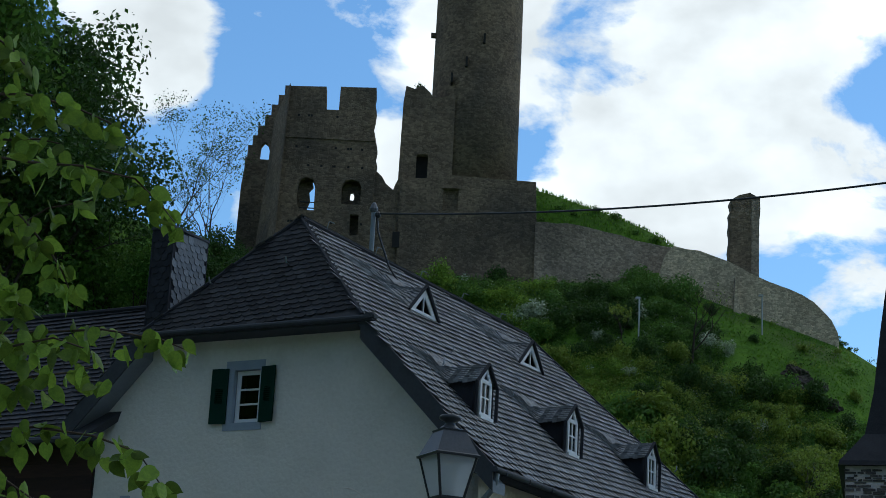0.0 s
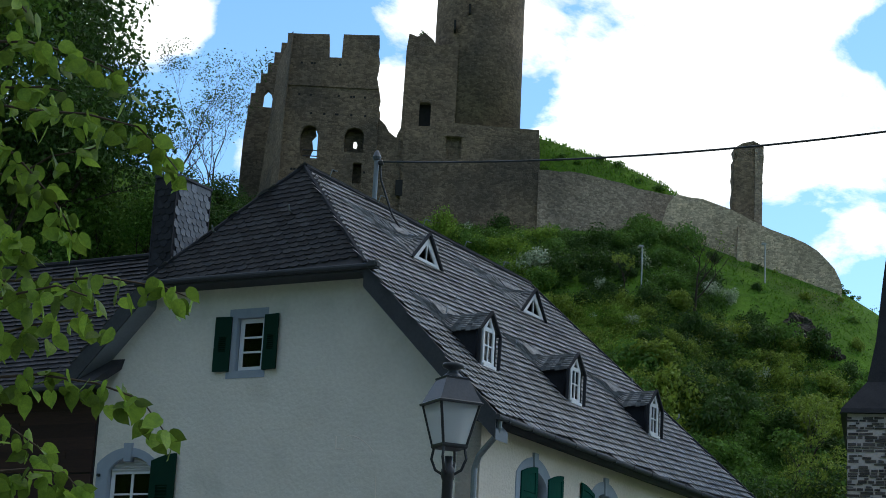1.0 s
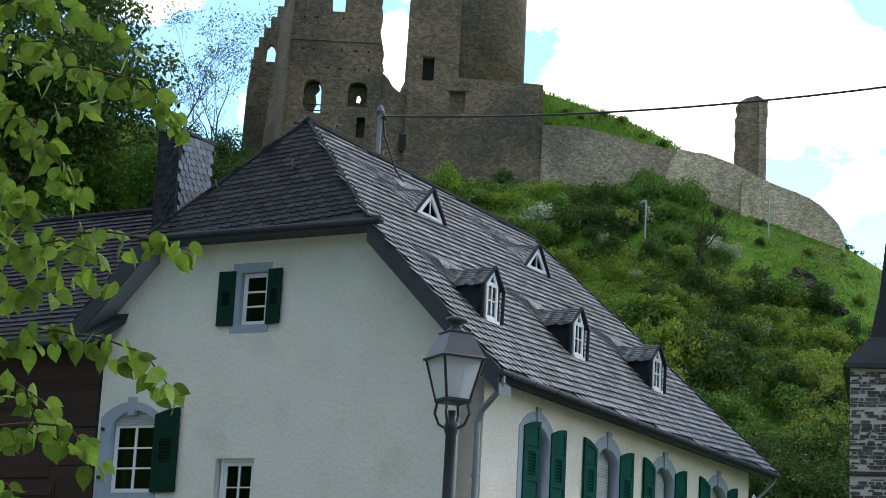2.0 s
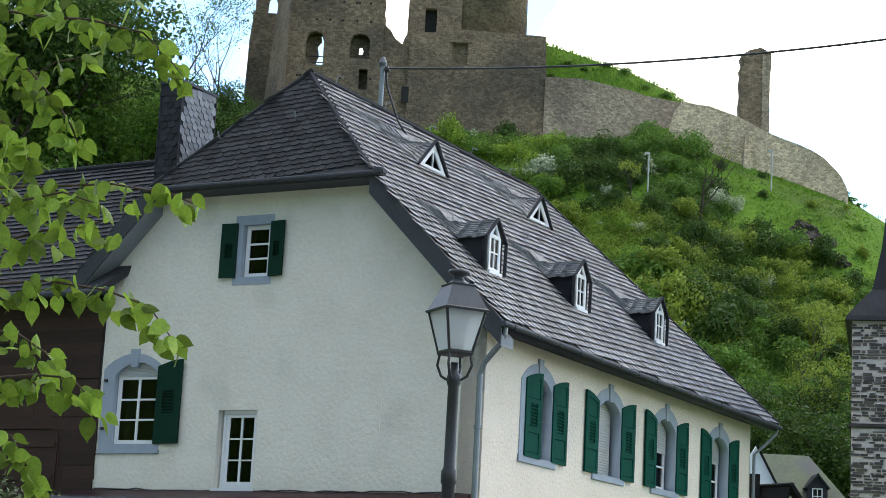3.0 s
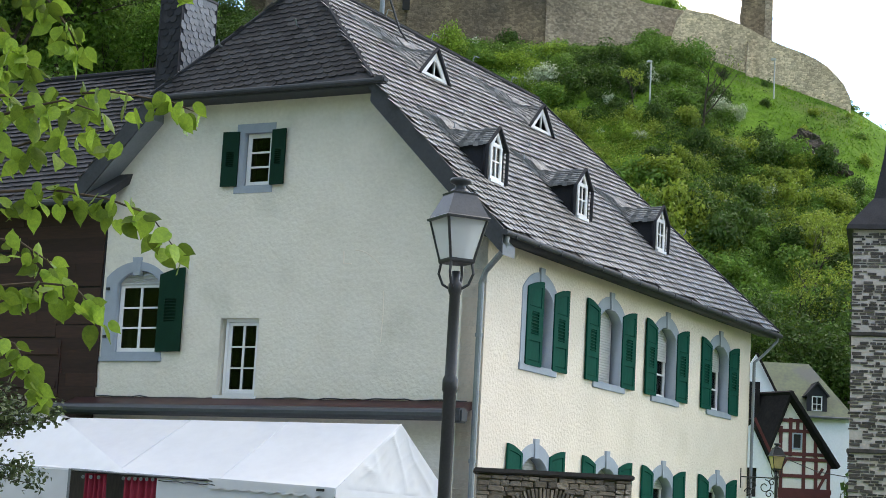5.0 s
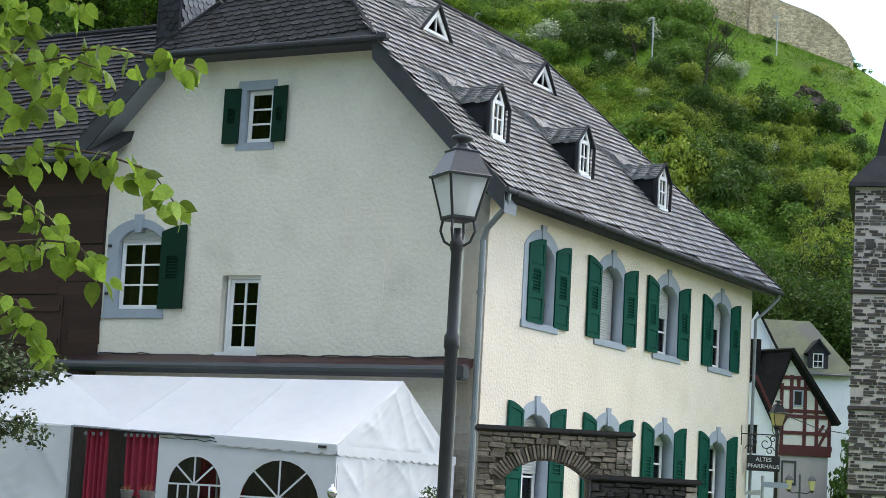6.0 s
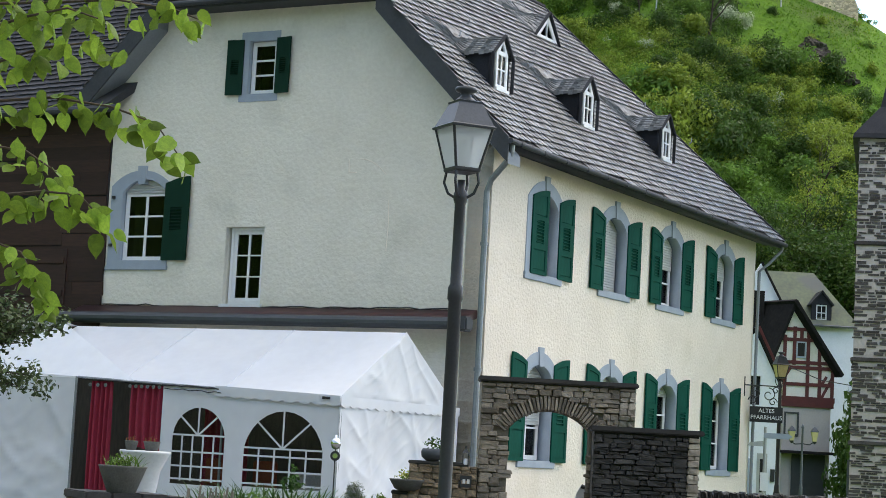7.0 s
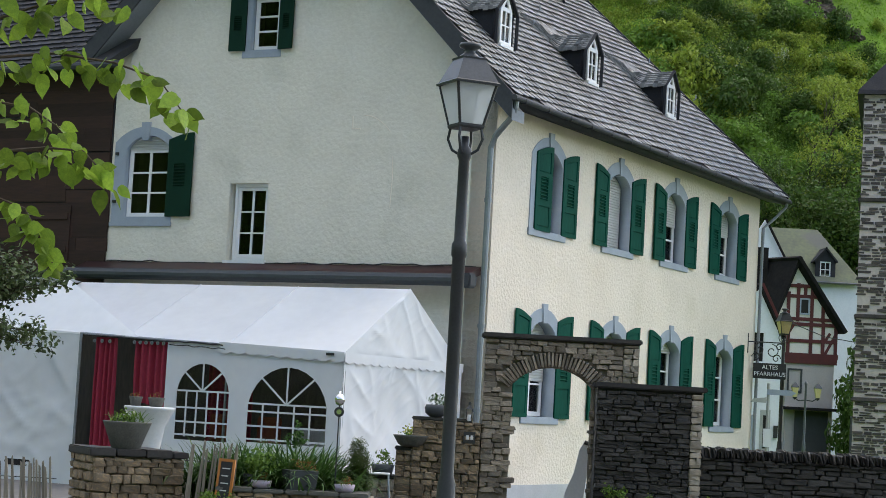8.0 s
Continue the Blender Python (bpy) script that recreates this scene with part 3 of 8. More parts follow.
def gable_windows():
    wn = part("window", plate(rect(-5.29, -4.45, 7.74, 9.03), [rect(-5.11, -4.53, 7.88, 8.86)], 0.2, pose(0, -0.012, 0)), M["blue_grey"], house, "blue-grey painted square surround")
    sash(wn, -5.10, -4.54, 7.885, 8.855, pose(0, 0, 0), 1, 3, 0.055, 0.09)
    add_shutter(wn, Matrix(), -5.22, 7.87, 0.34, 1.02, 0.0, -1, 5, M["shutter_dark"], louvre=False)
    add_shutter(wn, Matrix(), -4.50, 7.87, 0.32, 1.02, 0.0, 1, 8, M["shutter_dark"], louvre=False)
    o = arched(-8.03, -6.65, 4.69, 6.24, 6.53)
    i = arched(-7.76, -6.77, 4.84, 6.12, 6.36)
    wn = part("window", plate(o, [i], 0.2, pose(0, -0.018, 0)), M["blue_grey"], house, "blue-grey painted window surround with keystone")
    part("keystone", keystone(-7.33, 6.60, Matrix(), 0.1), M["blue_grey"], wn)
    part("sill", cube(-8.06, -6.63, -0.04, 0.18, 4.66, 4.74, bevel=0.008), M["blue_grey"], wn)
    sash(wn, -7.75, -6.78, 4.845, 6.13, Matrix(), 2, 3, 0.055, 0.09)
    blind(wn, -7.74, -6.79, 6.10, 6.345, Matrix(), 0.07)
    add_shutter(wn, Matrix(), -6.77, 4.84, 0.58, 1.55, 0.12, 1, 4, M["shutter_dark"], louvre=False)
    for z in (5.1, 6.0):
        part("hinge_pin", cube(-7.99, -7.93, -0.06, -0.018, z, z + 0.05), M["iron"], wn)
    wn = part("window", plate(rect(-5.30, -4.545, 4.055, 5.445), [rect(-5.25, -4.595, 4.11, 5.39)], 0.1, pose(0, 0.09, 0)), M["white_paint"], house, "white plastic window with six panes")
    sash(wn, -5.245, -4.60, 4.115, 5.385, Matrix(), 2, 3, 0.042, 0.115)
    part("sill", cube(-5.40, -4.50, -0.05, 0.2, 3.995, 4.05), M["white_paint"], wn)


gable_windows()


# ---- slate roof ----
NEAR_HIP_Y, FAR_HIP_Y, VERGE_Y, FAR_EAVE_Y, HIP_Z = 1.05, 11.0, -0.45, 13.8, 9.57
HIP_HALF = (RIDGE_Z - HIP_Z) / SLOPE
A_NEAR, A_FAR = Vector((RIDGE_X, NEAR_HIP_Y, RIDGE_Z)), Vector((RIDGE_X, FAR_HIP_Y, RIDGE_Z))
HIP_R, HIP_L = Vector((RIDGE_X + HIP_HALF, VERGE_Y, HIP_Z)), Vector((RIDGE_X - HIP_HALF, VERGE_Y, HIP_Z))
EAVE_N, EAVE_F = Vector((EAVE_X, VERGE_Y, EAVE_Z)), Vector((EAVE_X, FAR_EAVE_Y, EAVE_Z))
LEFT_X = -8.62
LEFT_N, LEFT_F = Vector((LEFT_X, VERGE_Y, roof_z(LEFT_X))), Vector((LEFT_X, FAR_EAVE_Y, roof_z(LEFT_X)))


def slab(corners, thick):
    """A roof slope as a slab that hangs below its corners."""
    bm = bmesh.new()
    n = (corners[1] - corners[0]).cross(corners[2] - corners[0]).normalized()
    if n.z < 0:
        n = -n
    top = [bm.verts.new(c) for c in corners]
    low = [bm.verts.new(c - n * thick) for c in corners]
    bm.faces.new(top)
    bm.faces.new(low[::-1])
    k = len(corners)
    for i in range(k):
        bm.faces.new((top[i], low[i], low[(i + 1) % k], top[(i + 1) % k]))
    bmesh.ops.recalc_face_normals(bm, faces=bm.faces[:])
    return bm


def slates(corners, along, w, row, keep=None, rise=0.0, seed=1, lift=0.04):
    """Lapped slates over a slope: each with a rounded heel, a visible lower edge and its own small tilt. Returns a mesh. rise: the slant of the courses."""
    rnd = random.Random(seed)
    n = (corners[1] - corners[0]).cross(corners[2] - corners[0]).normalized()
    if n.z < 0:
        n = -n
    u = along.normalized()
    v = n.cross(u)
    if v.z < 0:
        v = -v
    o = corners[0]
    ring = [((c - o).dot(u), (c - o).dot(v)) for c in corners]
    us, vs_ = [p[0] for p in ring], [p[1] for p in ring]
    verts, faces = [], []
    du, dv = math.cos(rise), math.sin(rise)
    r0, r1 = int(min(vs_) / row) - 60, int(max(vs_) / row) + 60
    heel = [(-0.5, 1.0), (-0.5, 0.14), (-0.46, 0.03), (-0.2, 0.0), (0.2, 0.0), (0.44, 0.05), (0.5, 0.18), (0.5, 1.0)]
    for r in range(r0, r1):
        c0 = int(min(us) / w) - 3
        c1 = int(max(us) / w) + 3
        for c in range(c0, c1):
            pu = (c + (0.5 if r % 2 else 0.0) + rnd.uniform(-0.06, 0.06)) * w
            pv = r * row + pu * dv
            if not inside((pu, pv + row * 0.5), ring):
                continue
            if keep and not keep(o + u * pu + v * (pv + row * 0.5)):
                continue
            tilt, skew = rnd.uniform(0.92, 1.15) * lift, rnd.uniform(-0.005, 0.005)
            b = len(verts)
            ww, hh = w * rnd.uniform(0.94, 1.0), row * 1.35
            for x, y in heel:
                h = tilt * (1.15 - y) + skew * x + 0.004
                verts.append(o + u * (pu + x * ww) + v * (pv + y * hh) + n * h)
            faces.append(tuple(range(b, b + 8)))
            k = len(verts)
            for i in (1, 2, 3, 4, 5, 6):
                verts.append(verts[b + i] - n * 0.013)
            for i in range(5):
                faces.append((b + 1 + i, k + i, k + i + 1, b + 2 + i))
    me = bpy.data.meshes.new("slates")
    me.from_pydata(verts, [], faces)
    return me


def slate_meshes(w, row, k, seed, lift=0.038):
    """Single slates with a rounded heel: x across, y up the slope, z off the roof."""
    rnd = random.Random(seed)
    out = []
    heel = [(-0.5, 1.0), (-0.5, 0.34), (-0.42, 0.12), (-0.2, 0.0), (0.16, -0.02), (0.40, 0.10), (0.5, 0.34), (0.5, 1.0)]
    for _ in range(k):
        bm = bmesh.new()
        skew = rnd.uniform(-0.006, 0.006)
        top = [bm.verts.new((x * w * 0.97, y * row * 1.35, lift * (1.15 - y) + skew * x + 0.004)) for x, y in heel]
        bm.faces.new(top)
        low = [bm.verts.new(v.co - Vector((0, 0, 0.013))) for v in top[1:7]]
        for i in range(5):
            bm.faces.new((top[1 + i], low[i], low[i + 1], top[2 + i]))
        me = bpy.data.meshes.new("slate")
        bm.to_mesh(me)
        bm.free()
        out.append(me)
    return out


def lay_slates(parent, corners, along, w, row, material, seed, facing=None, keep=None, rise=0.0, lift=0.04):
    """Slates as objects of their own over a small slope."""
    rnd = random.Random(seed)
    n = (corners[1] - corners[0]).cross(corners[2] - corners[0]).normalized()
    if n.dot(facing or Vector((0, 0, 1))) < 0:
        n = -n
    v = n.cross(along.normalized())
    u = along.normalized()
    if v.z < 0:
        v, u = -v, -u
    o = corners[0]
    ring = [((c - o).dot(u), (c - o).dot(v)) for c in corners]
    meshes = slate_meshes(w, row, 6, seed, lift)
    for me in meshes:
        me.materials.append(material)
    rot = Matrix((u, v, n)).transposed()
    for r in range(int(min(p[1] for p in ring) / row) - 2, int(max(p[1] for p in ring) / row) + 2):
        for c in range(int(min(p[0] for p in ring) / w) - 2, int(max(p[0] for p in ring) / w) + 2):
            pu = (c + (0.5 if r % 2 else 0)) * w + rnd.uniform(-0.01, 0.01)
            pv = r * row + pu * rise
            if inside((pu, pv + row * 0.5), ring) and (not keep or keep(o + u * pu + v * (pv + row * 0.5))):
                ob = new("slate", rnd.choice(meshes))
                ob.parent = parent
                ob.matrix_basis = Matrix.Translation(o + u * pu + v * pv) @ (rot @ Matrix.Rotation(rnd.uniform(-0.03, 0.03), 3, "Z")).to_4x4()


DORMERS = [(1.36, -0.67, 1.0, 0.44, True), (5.12, -0.67, 1.0, 0.44, True), (9.20, -0.67, 1.0, 0.44, True), (3.47, -3.2, 0.60, 1.05, False), (8.35, -3.2, 0.60, 1.05, False)]


def near_dormer(p):
    """Keeps slates off the dormers' footprints."""
    for s, x, h, w, tall in DORMERS:
        reach = h / SLOPE
        if x - reach * 0.9 < p.x < x - 0.02 and abs(p.y - s) < 0.34 * (1.0 - 0.5 * (x - p.x) / reach):
            return False
    return True


def make_roof():
    side = [EAVE_N, EAVE_F, A_FAR, A_NEAR, HIP_R]
    hip = [HIP_L, HIP_R, A_NEAR]
    far = [EAVE_F, LEFT_F, A_FAR]
    left = [LEFT_F, LEFT_N, HIP_L, A_NEAR, A_FAR]
    roof = part("roof", slab(side, 0.16), M["slate_bed"], house, "steep grey slate roof, hipped at both ends")
    for ring in (hip, far, left):
        part("roof_slope", slab(ring, 0.16), M["slate_bed"], roof)
    y = Vector((0, 1, 0))
    lay_slates(roof, side, y, 0.27, 0.19, M["slate_near"], 3, keep=lambda p: p.y < 1.6 and near_dormer(p), rise=0.095)
    tagged(link("slates", slates(side, y, 0.27, 0.19, lambda p: p.y >= 1.6 and near_dormer(p), seed=3, rise=0.095), M["slate"], roof), "weathered grey slates in slanting courses", kind="stuff")
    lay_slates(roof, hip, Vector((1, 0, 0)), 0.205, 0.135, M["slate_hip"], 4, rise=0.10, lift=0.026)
    tagged(link("slates", slates(left, y, 0.26, 0.165, None, seed=5), M["slate"], roof), kind="stuff")
    # ridge and hip cappings
    up = Vector((0, 0, 0.03))
    part("ridge_capping", tube([A_NEAR + up, A_FAR + up], 0.07, 8), M["slate_dark"], roof)
    part("hip_capping", tube([HIP_R + up, A_NEAR + up], 0.045, 6), M["slate_dark"], roof)
    part("hip_capping", tube([HIP_L + up, A_NEAR + up], 0.045, 6), M["slate_dark"], roof)
    part("hip_capping", tube([EAVE_F + up, A_FAR + up], 0.05, 6), M["slate_dark"], roof)
    # verge boards along the gable, and the boarded soffit behind them
    for a, b in ((HIP_R, EAVE_N), (HIP_L, LEFT_N)):
        d = (b - a).normalized()
        m = Matrix.Translation(a) @ Matrix(((d.x, 0, 0, 0), (0, 1, 0, 0), (d.z, 0, 1, 0), (0, 0, 0, 1)))
        bm = bmesh.new()
        box(bm, 0, (b - a).length, -0.03, 0.0, -0.40, 0.03, m=m)
        part("verge_board", bm, M["fascia"], roof, "dark grey verge board")
        bm = bmesh.new()
        box(bm, 0, (b - a).length, 0.0, 0.448, -0.42, -0.24, m=m)
        part("verge_soffit", bm, M["soffit"], roof)
    # gutter box under the small hip
    part("hip_fascia", cube(HIP_L.x - 0.1, HIP_R.x + 0.05, VERGE_Y - 0.02, 0.05, HIP_Z - 0.13, HIP_Z - 0.04), M["fascia"], roof, "dark grey boxed eave")
    part("hip_gutter", tube([(HIP_L.x - 0.15, VERGE_Y - 0.06, HIP_Z - 0.045), (HIP_R.x + 0.24, VERGE_Y - 0.06, HIP_Z - 0.045)], 0.052, 10), M["fascia"], roof)
    part("gutter_hopper", cube(HIP_R.x + 0.08, HIP_R.x + 0.30, VERGE_Y - 0.13, VERGE_Y + 0.06, HIP_Z - 0.10, HIP_Z + 0.03, bevel=0.03), M["fascia"], roof)
    # street eave: boxed soffit and half-round gutter
    bm = plate([(0.0, 6.77), (0.46, 6.68), (0.50, 6.80), (0.0, 7.06)], [], FAR_EAVE_Y - VERGE_Y, pose(0, VERGE_Y, 0))
    part("eave_box", bm, M["fascia"], roof, "grey boxed eave")
    part("gutter", tube([(0.55, VERGE_Y - 0.05, 6.775), (0.55, FAR_EAVE_Y, 6.755)], 0.05, 12), M["fascia"], roof, "weathered zinc gutter")
    for i in range(15):
        yy = VERGE_Y + 0.3 + i * 0.9
        part("gutter_bracket", cube(0.49, 0.606, yy, yy + 0.018, 6.715, 6.80), M["fascia"], roof)
    for i in range(9):
        snow_hook(roof, Vector((-1.7 - 0.6 * (i % 2), 1.6 + 1.45 * i, 0)))
    for i in range(5):
        yy = 1.9 + 1.9 * i
        part("ridge_hook", tube([(RIDGE_X + 0.05, yy, RIDGE_Z + 0.05), (RIDGE_X + 0.1, yy, RIDGE_Z + 0.2), (RIDGE_X + 0.2, yy + 0.03, RIDGE_Z + 0.16)], 0.012, 5), M["zinc"], roof)
    for i, x in enumerate((-5.9, -4.35)):
        t = 0.55 if i else 0.42
        p = Vector((x, VERGE_Y + t * (NEAR_HIP_Y - VERGE_Y), HIP_Z + t * (RIDGE_Z - HIP_Z)))
        part("roof_hook", tube([p, p + Vector((0, -0.1, 0.02)), p + Vector((0, -0.14, 0.12))], 0.02, 5), M["zinc"], roof)
    return roof


def snow_hook(roof, p):
    p.z = roof_z(p.x) + 0.03
    part("roof_hook", tube([p, p + Vector((0.06, 0.0, 0.05)), p + Vector((0.05, 0.02, 0.14))], 0.014, 5), M["zinc"], roof)


# hip slates: the roof's slate with the gable end's shade in the colour
M["slate_hip"] = mat("slate_hip_shaded", (0.042, 0.043, 0.045), (0.022, 0.0225, 0.025), rough=0.7, scale=2.5, fine=30, bump=0.3, vary=0.4, stains=((0.10, 0.10, 0.075), 1.6, 0.6, 0.4), spec=0.15)
M["slate_near"] = mat("slate_roof_edge", (0.205, 0.210, 0.214), (0.108, 0.112, 0.116), rough=0.6, scale=2.5, fine=30, bump=0.3, vary=0.42, stains=((0.13, 0.13, 0.12), 2.2, 0.56, 0.3), spec=0.22)
roof = make_roof()


def make_dormer(s, x, h, w, tall):
    """A swept dormer: a narrow gabled light from which the slates run back and out into the roof."""
    base = roof_z(x)
    peak = base + h
    reach = h / SLOPE
    half, drop = (0.42, 0.36) if tall else (0.60, h)     # half width and fall of the little roof's slopes
    eave = peak - drop

    def edge(d, side):
        """The foot of the little roof: level over the cheeks, then sweeping out into the main slope."""
        xx = x + 0.07 - d
        z = max(eave, roof_z(xx) + 0.07)
        out = max(0.0, (d - max(0.0, (eave - base)) / SLOPE) / reach)
        return Vector((xx, s + side * (half + 0.75 * out ** 1.6), z))

    def crest(d):
        xx = x + 0.07 - d
        z0 = roof_z(xx) + 0.075
        return Vector((xx, s, max(peak - 0.02 * d, z0) if d < reach else z0 + 0.0))

    verts, faces = [], []
    span = reach + 0.28
    cols, rows = 13, 7
    for side in (-1, 1):
        for r in range(rows):
            for c in range(cols):
                quad = []
                for u, v in ((c, r), (c + 1.0, r), (c + 1.0, r + 1.3), (c, r + 1.3)):
                    d, t = span * u / cols, min(1.0, v / rows)
                    a, b = edge(d, side), crest(d)
                    p = a.lerp(b, t)
                    p.z -= 0.10 * math.sin(math.pi * t) * min(1, d / reach) * max(0, (b.z - a.z))
                    quad.append(p)
                i = len(verts)
                up = Vector((0, 0, 0.024 + 0.012 * ((c * 7 + r * 3) % 3)))
                verts += [quad[0] + up, quad[1] + up, quad[2], quad[3], quad[0] - up, quad[1] - up]
                faces += [(i, i + 1, i + 2, i + 3), (i, i + 4, i + 5, i + 1)]
    me = bpy.data.meshes.new("dormer_slates")
    me.from_pydata(verts, [], faces)
    front = [(s - 0.36, base - 0.05), (s + 0.36, base - 0.05), (s + 0.36, eave), (s, peak - 0.03), (s - 0.36, eave)] if tall else [(s - 0.58, base - 0.03), (s + 0.58, base - 0.03), (s, peak - 0.03)]
    ob = part("dormer", plate(front, [], 0.05, SIDE @ pose(0, -x + 0.0, 0)), M["slate_dark"], house, "small swept slate dormer with pointed white window")
    tagged(link("dormer_slates", me, M["slate"], ob), "weathered grey slates", kind="stuff")
    if tall:
        # slate-hung cheeks and front; the cheeks' shade is put into the dark slate
        deep = (eave - base) / SLOPE
        for side in (-1, 1):
            yy = s + side * 0.33
            bm = slab([Vector((x, yy, base - 0.05)), Vector((x, yy, eave + 0.02)), Vector((x - deep - 0.1, yy, eave + 0.02))], 0.03)
            part("dormer_cheek", bm, M["slate_dark"], ob)
    if tall:
        hw = w / 2
        ring = [(s - hw, base + 0.02), (s + hw, base + 0.02), (s + hw, base + 0.66), (s, base + 0.96), (s - hw, base + 0.66)]
        i1 = rect(s - hw + 0.06, s + hw - 0.06, base + 0.10, base + 0.64)
        i2 = [(s - hw + 0.12, base + 0.71), (s + hw - 0.12, base + 0.71), (s, base + 0.87)]
        part("dormer_frame", plate(ring, [i1, i2], 0.06, SIDE @ pose(0, -x - 0.04, 0)), M["white_paint"], ob)
        part("dormer_sill", cube(s - hw - 0.03, s + hw + 0.03, -0.06, 0.0, base - 0.02, base + 0.04, m=SIDE @ pose(0, -x - 0.02, 0)), M["white_paint"], ob)
        part("glazing_bar", cube(s - 0.016, s + 0.016, 0, 0.03, base + 0.09, base + 0.65, m=SIDE @ pose(0, -x - 0.03, 0)), M["white_paint"], ob)
        part("glazing_bar", cube(s - hw + 0.05, s + hw - 0.05, 0, 0.03, base + 0.37, base + 0.395, m=SIDE @ pose(0, -x - 0.028, 0)), M["white_paint"], ob)
        # dark verge slates round the head
        for side in (-1, 1):
            part("dormer_verge", tube([(x + 0.05, s + side * 0.40, base + 0.02), (x + 0.06, s + side * 0.40, eave - 0.02), (x + 0.08, s, peak)], 0.035, 5), M["slate_dark"], ob)
        part("dormer_pane", plate(i1, [], 0.008, SIDE @ pose(0, -x - 0.01, 0)), M["glass"], ob)
    else:
        hw = w / 2
        ring = [(s - hw, base + 0.02), (s + hw, base + 0.02), (s, base + h - 0.03)]
        c = (s, base + 0.25)
        i1 = [(c[0] + (px - c[0]) * 0.66, c[1] - 0.03 + (pz - c[1]) * 0.62) for px, pz in ring]
        part("dormer_frame", plate(ring, [i1], 0.06, SIDE @ pose(0, -x - 0.04, 0)), M["white_paint"], ob)
        part("glazing_bar", cube(s - 0.012, s + 0.012, 0, 0.03, base + 0.06, base + 0.40, m=SIDE @ pose(0, -x - 0.03, 0)), M["white_paint"], ob)
        for side in (-1, 1):
            part("dormer_verge", tube([(x + 0.05, s + side * 0.62, base), (x + 0.08, s, peak + 0.02)], 0.035, 5), M["slate_dark"], ob)
        part("dormer_pane", plate(i1, [], 0.008, SIDE @ pose(0, -x - 0.01, 0)), M["glass"], ob)


for d in DORMERS:
    make_dormer(*d)


def make_drain():
    """Downpipes with swan necks at both ends of the street eave."""
    part("downpipe", tube([(0.50, -0.32, 6.78), (0.49, -0.32, 6.62), (0.42, -0.31, 6.47), (0.08, -0.20, 6.18), (-0.01, -0.17, 5.98), (-0.01, -0.17, 0.3)], 0.052, 10), M["zinc"], house, "zinc downpipe with swan neck")
    part("downpipe", tube([(0.52, 13.7, 6.78), (0.48, 13.7, 6.62), (0.25, 13.5, 6.3), (0.10, 13.30, 6.1), (0.09, 13.26, 0.3)], 0.036, 10), M["soffit"], house, "zinc downpipe with swan neck")
    for z in (5.1, 3.0, 1.6):
        part("pipe_clip", turned([(0.068, -0.03), (0.068, 0.03)], 12), M["zinc"], house, "", pose(-0.01, -0.17, z))


make_drain()


def make_pent():
    """The narrow pent roof over the ground floor of the gable, with its gutter."""
    bm = plate([(-0.02, 4.0), (-0.5, 3.80), (-0.5, 3.70), (-0.02, 3.86)], [], 8.35, pose(0, 0, 0, 0, 0, 0))
    for v in bm.verts:
        v.co = Vector((-8.5 + v.co.y, v.co.x, v.co.z))
    bmesh.ops.recalc_face_normals(bm, faces=bm.faces[:])
    pr = part("pent_roof", bm, M["red_metal"], house, "narrow dark red sheet pent roof")
    part("gutter", tube([(-8.6, -0.58, 3.73), (-0.12, -0.58, 3.73)], 0.105, 12), M["gutter_dark"], pr, "grey half-round gutter")
    part("gutter_end", cube(-0.2, 0.02, -0.72, -0.46, 3.60, 3.84, bevel=0.03), M["fascia"], pr)
    rnd = random.Random(19)
    part("wall_cable", tube([(-8.05 + 0.2 * i, -0.02, 4.0 + rnd.uniform(-0.012, 0.03)) for i in range(40)], 0.012, 5), M["iron"], pr, "thin black cable along the wall")
    part("plaster_crack", tube([(-2.85, -0.002, 6.62), (-2.84, -0.002, 6.40), (-2.68, -0.002, 6.39)], 0.012, 5), M["render_side"], house)
    part("plaster_crack", tube([(-2.62 + 0.11 * i, -0.002, 6.63 - 0.012 * i * i) for i in range(6)], 0.008, 5), M["render_side"], house)
    part("plaster_crack", tube([(-2.0, -0.002, 5.9), (-1.98, -0.002, 5.5), (-2.0, -0.002, 5.0)], 0.007, 5), M["render_side"], house)
    part("flashing", cube(-8.1, -0.2, -0.03, -0.004, 3.93, 3.99), M["zinc_dark"], pr)


M["gutter_dark"] = mat("dark_grey_gutter", (0.05, 0.058, 0.066), (0.036, 0.042, 0.048), rough=0.4, scale=2, fine=20, bump=0.08)
M["red_metal"] = mat("dark_red_sheet", (0.06, 0.02, 0.02), (0.04, 0.015, 0.016), rough=0.5, scale=3, fine=30, bump=0.1)
make_pent()


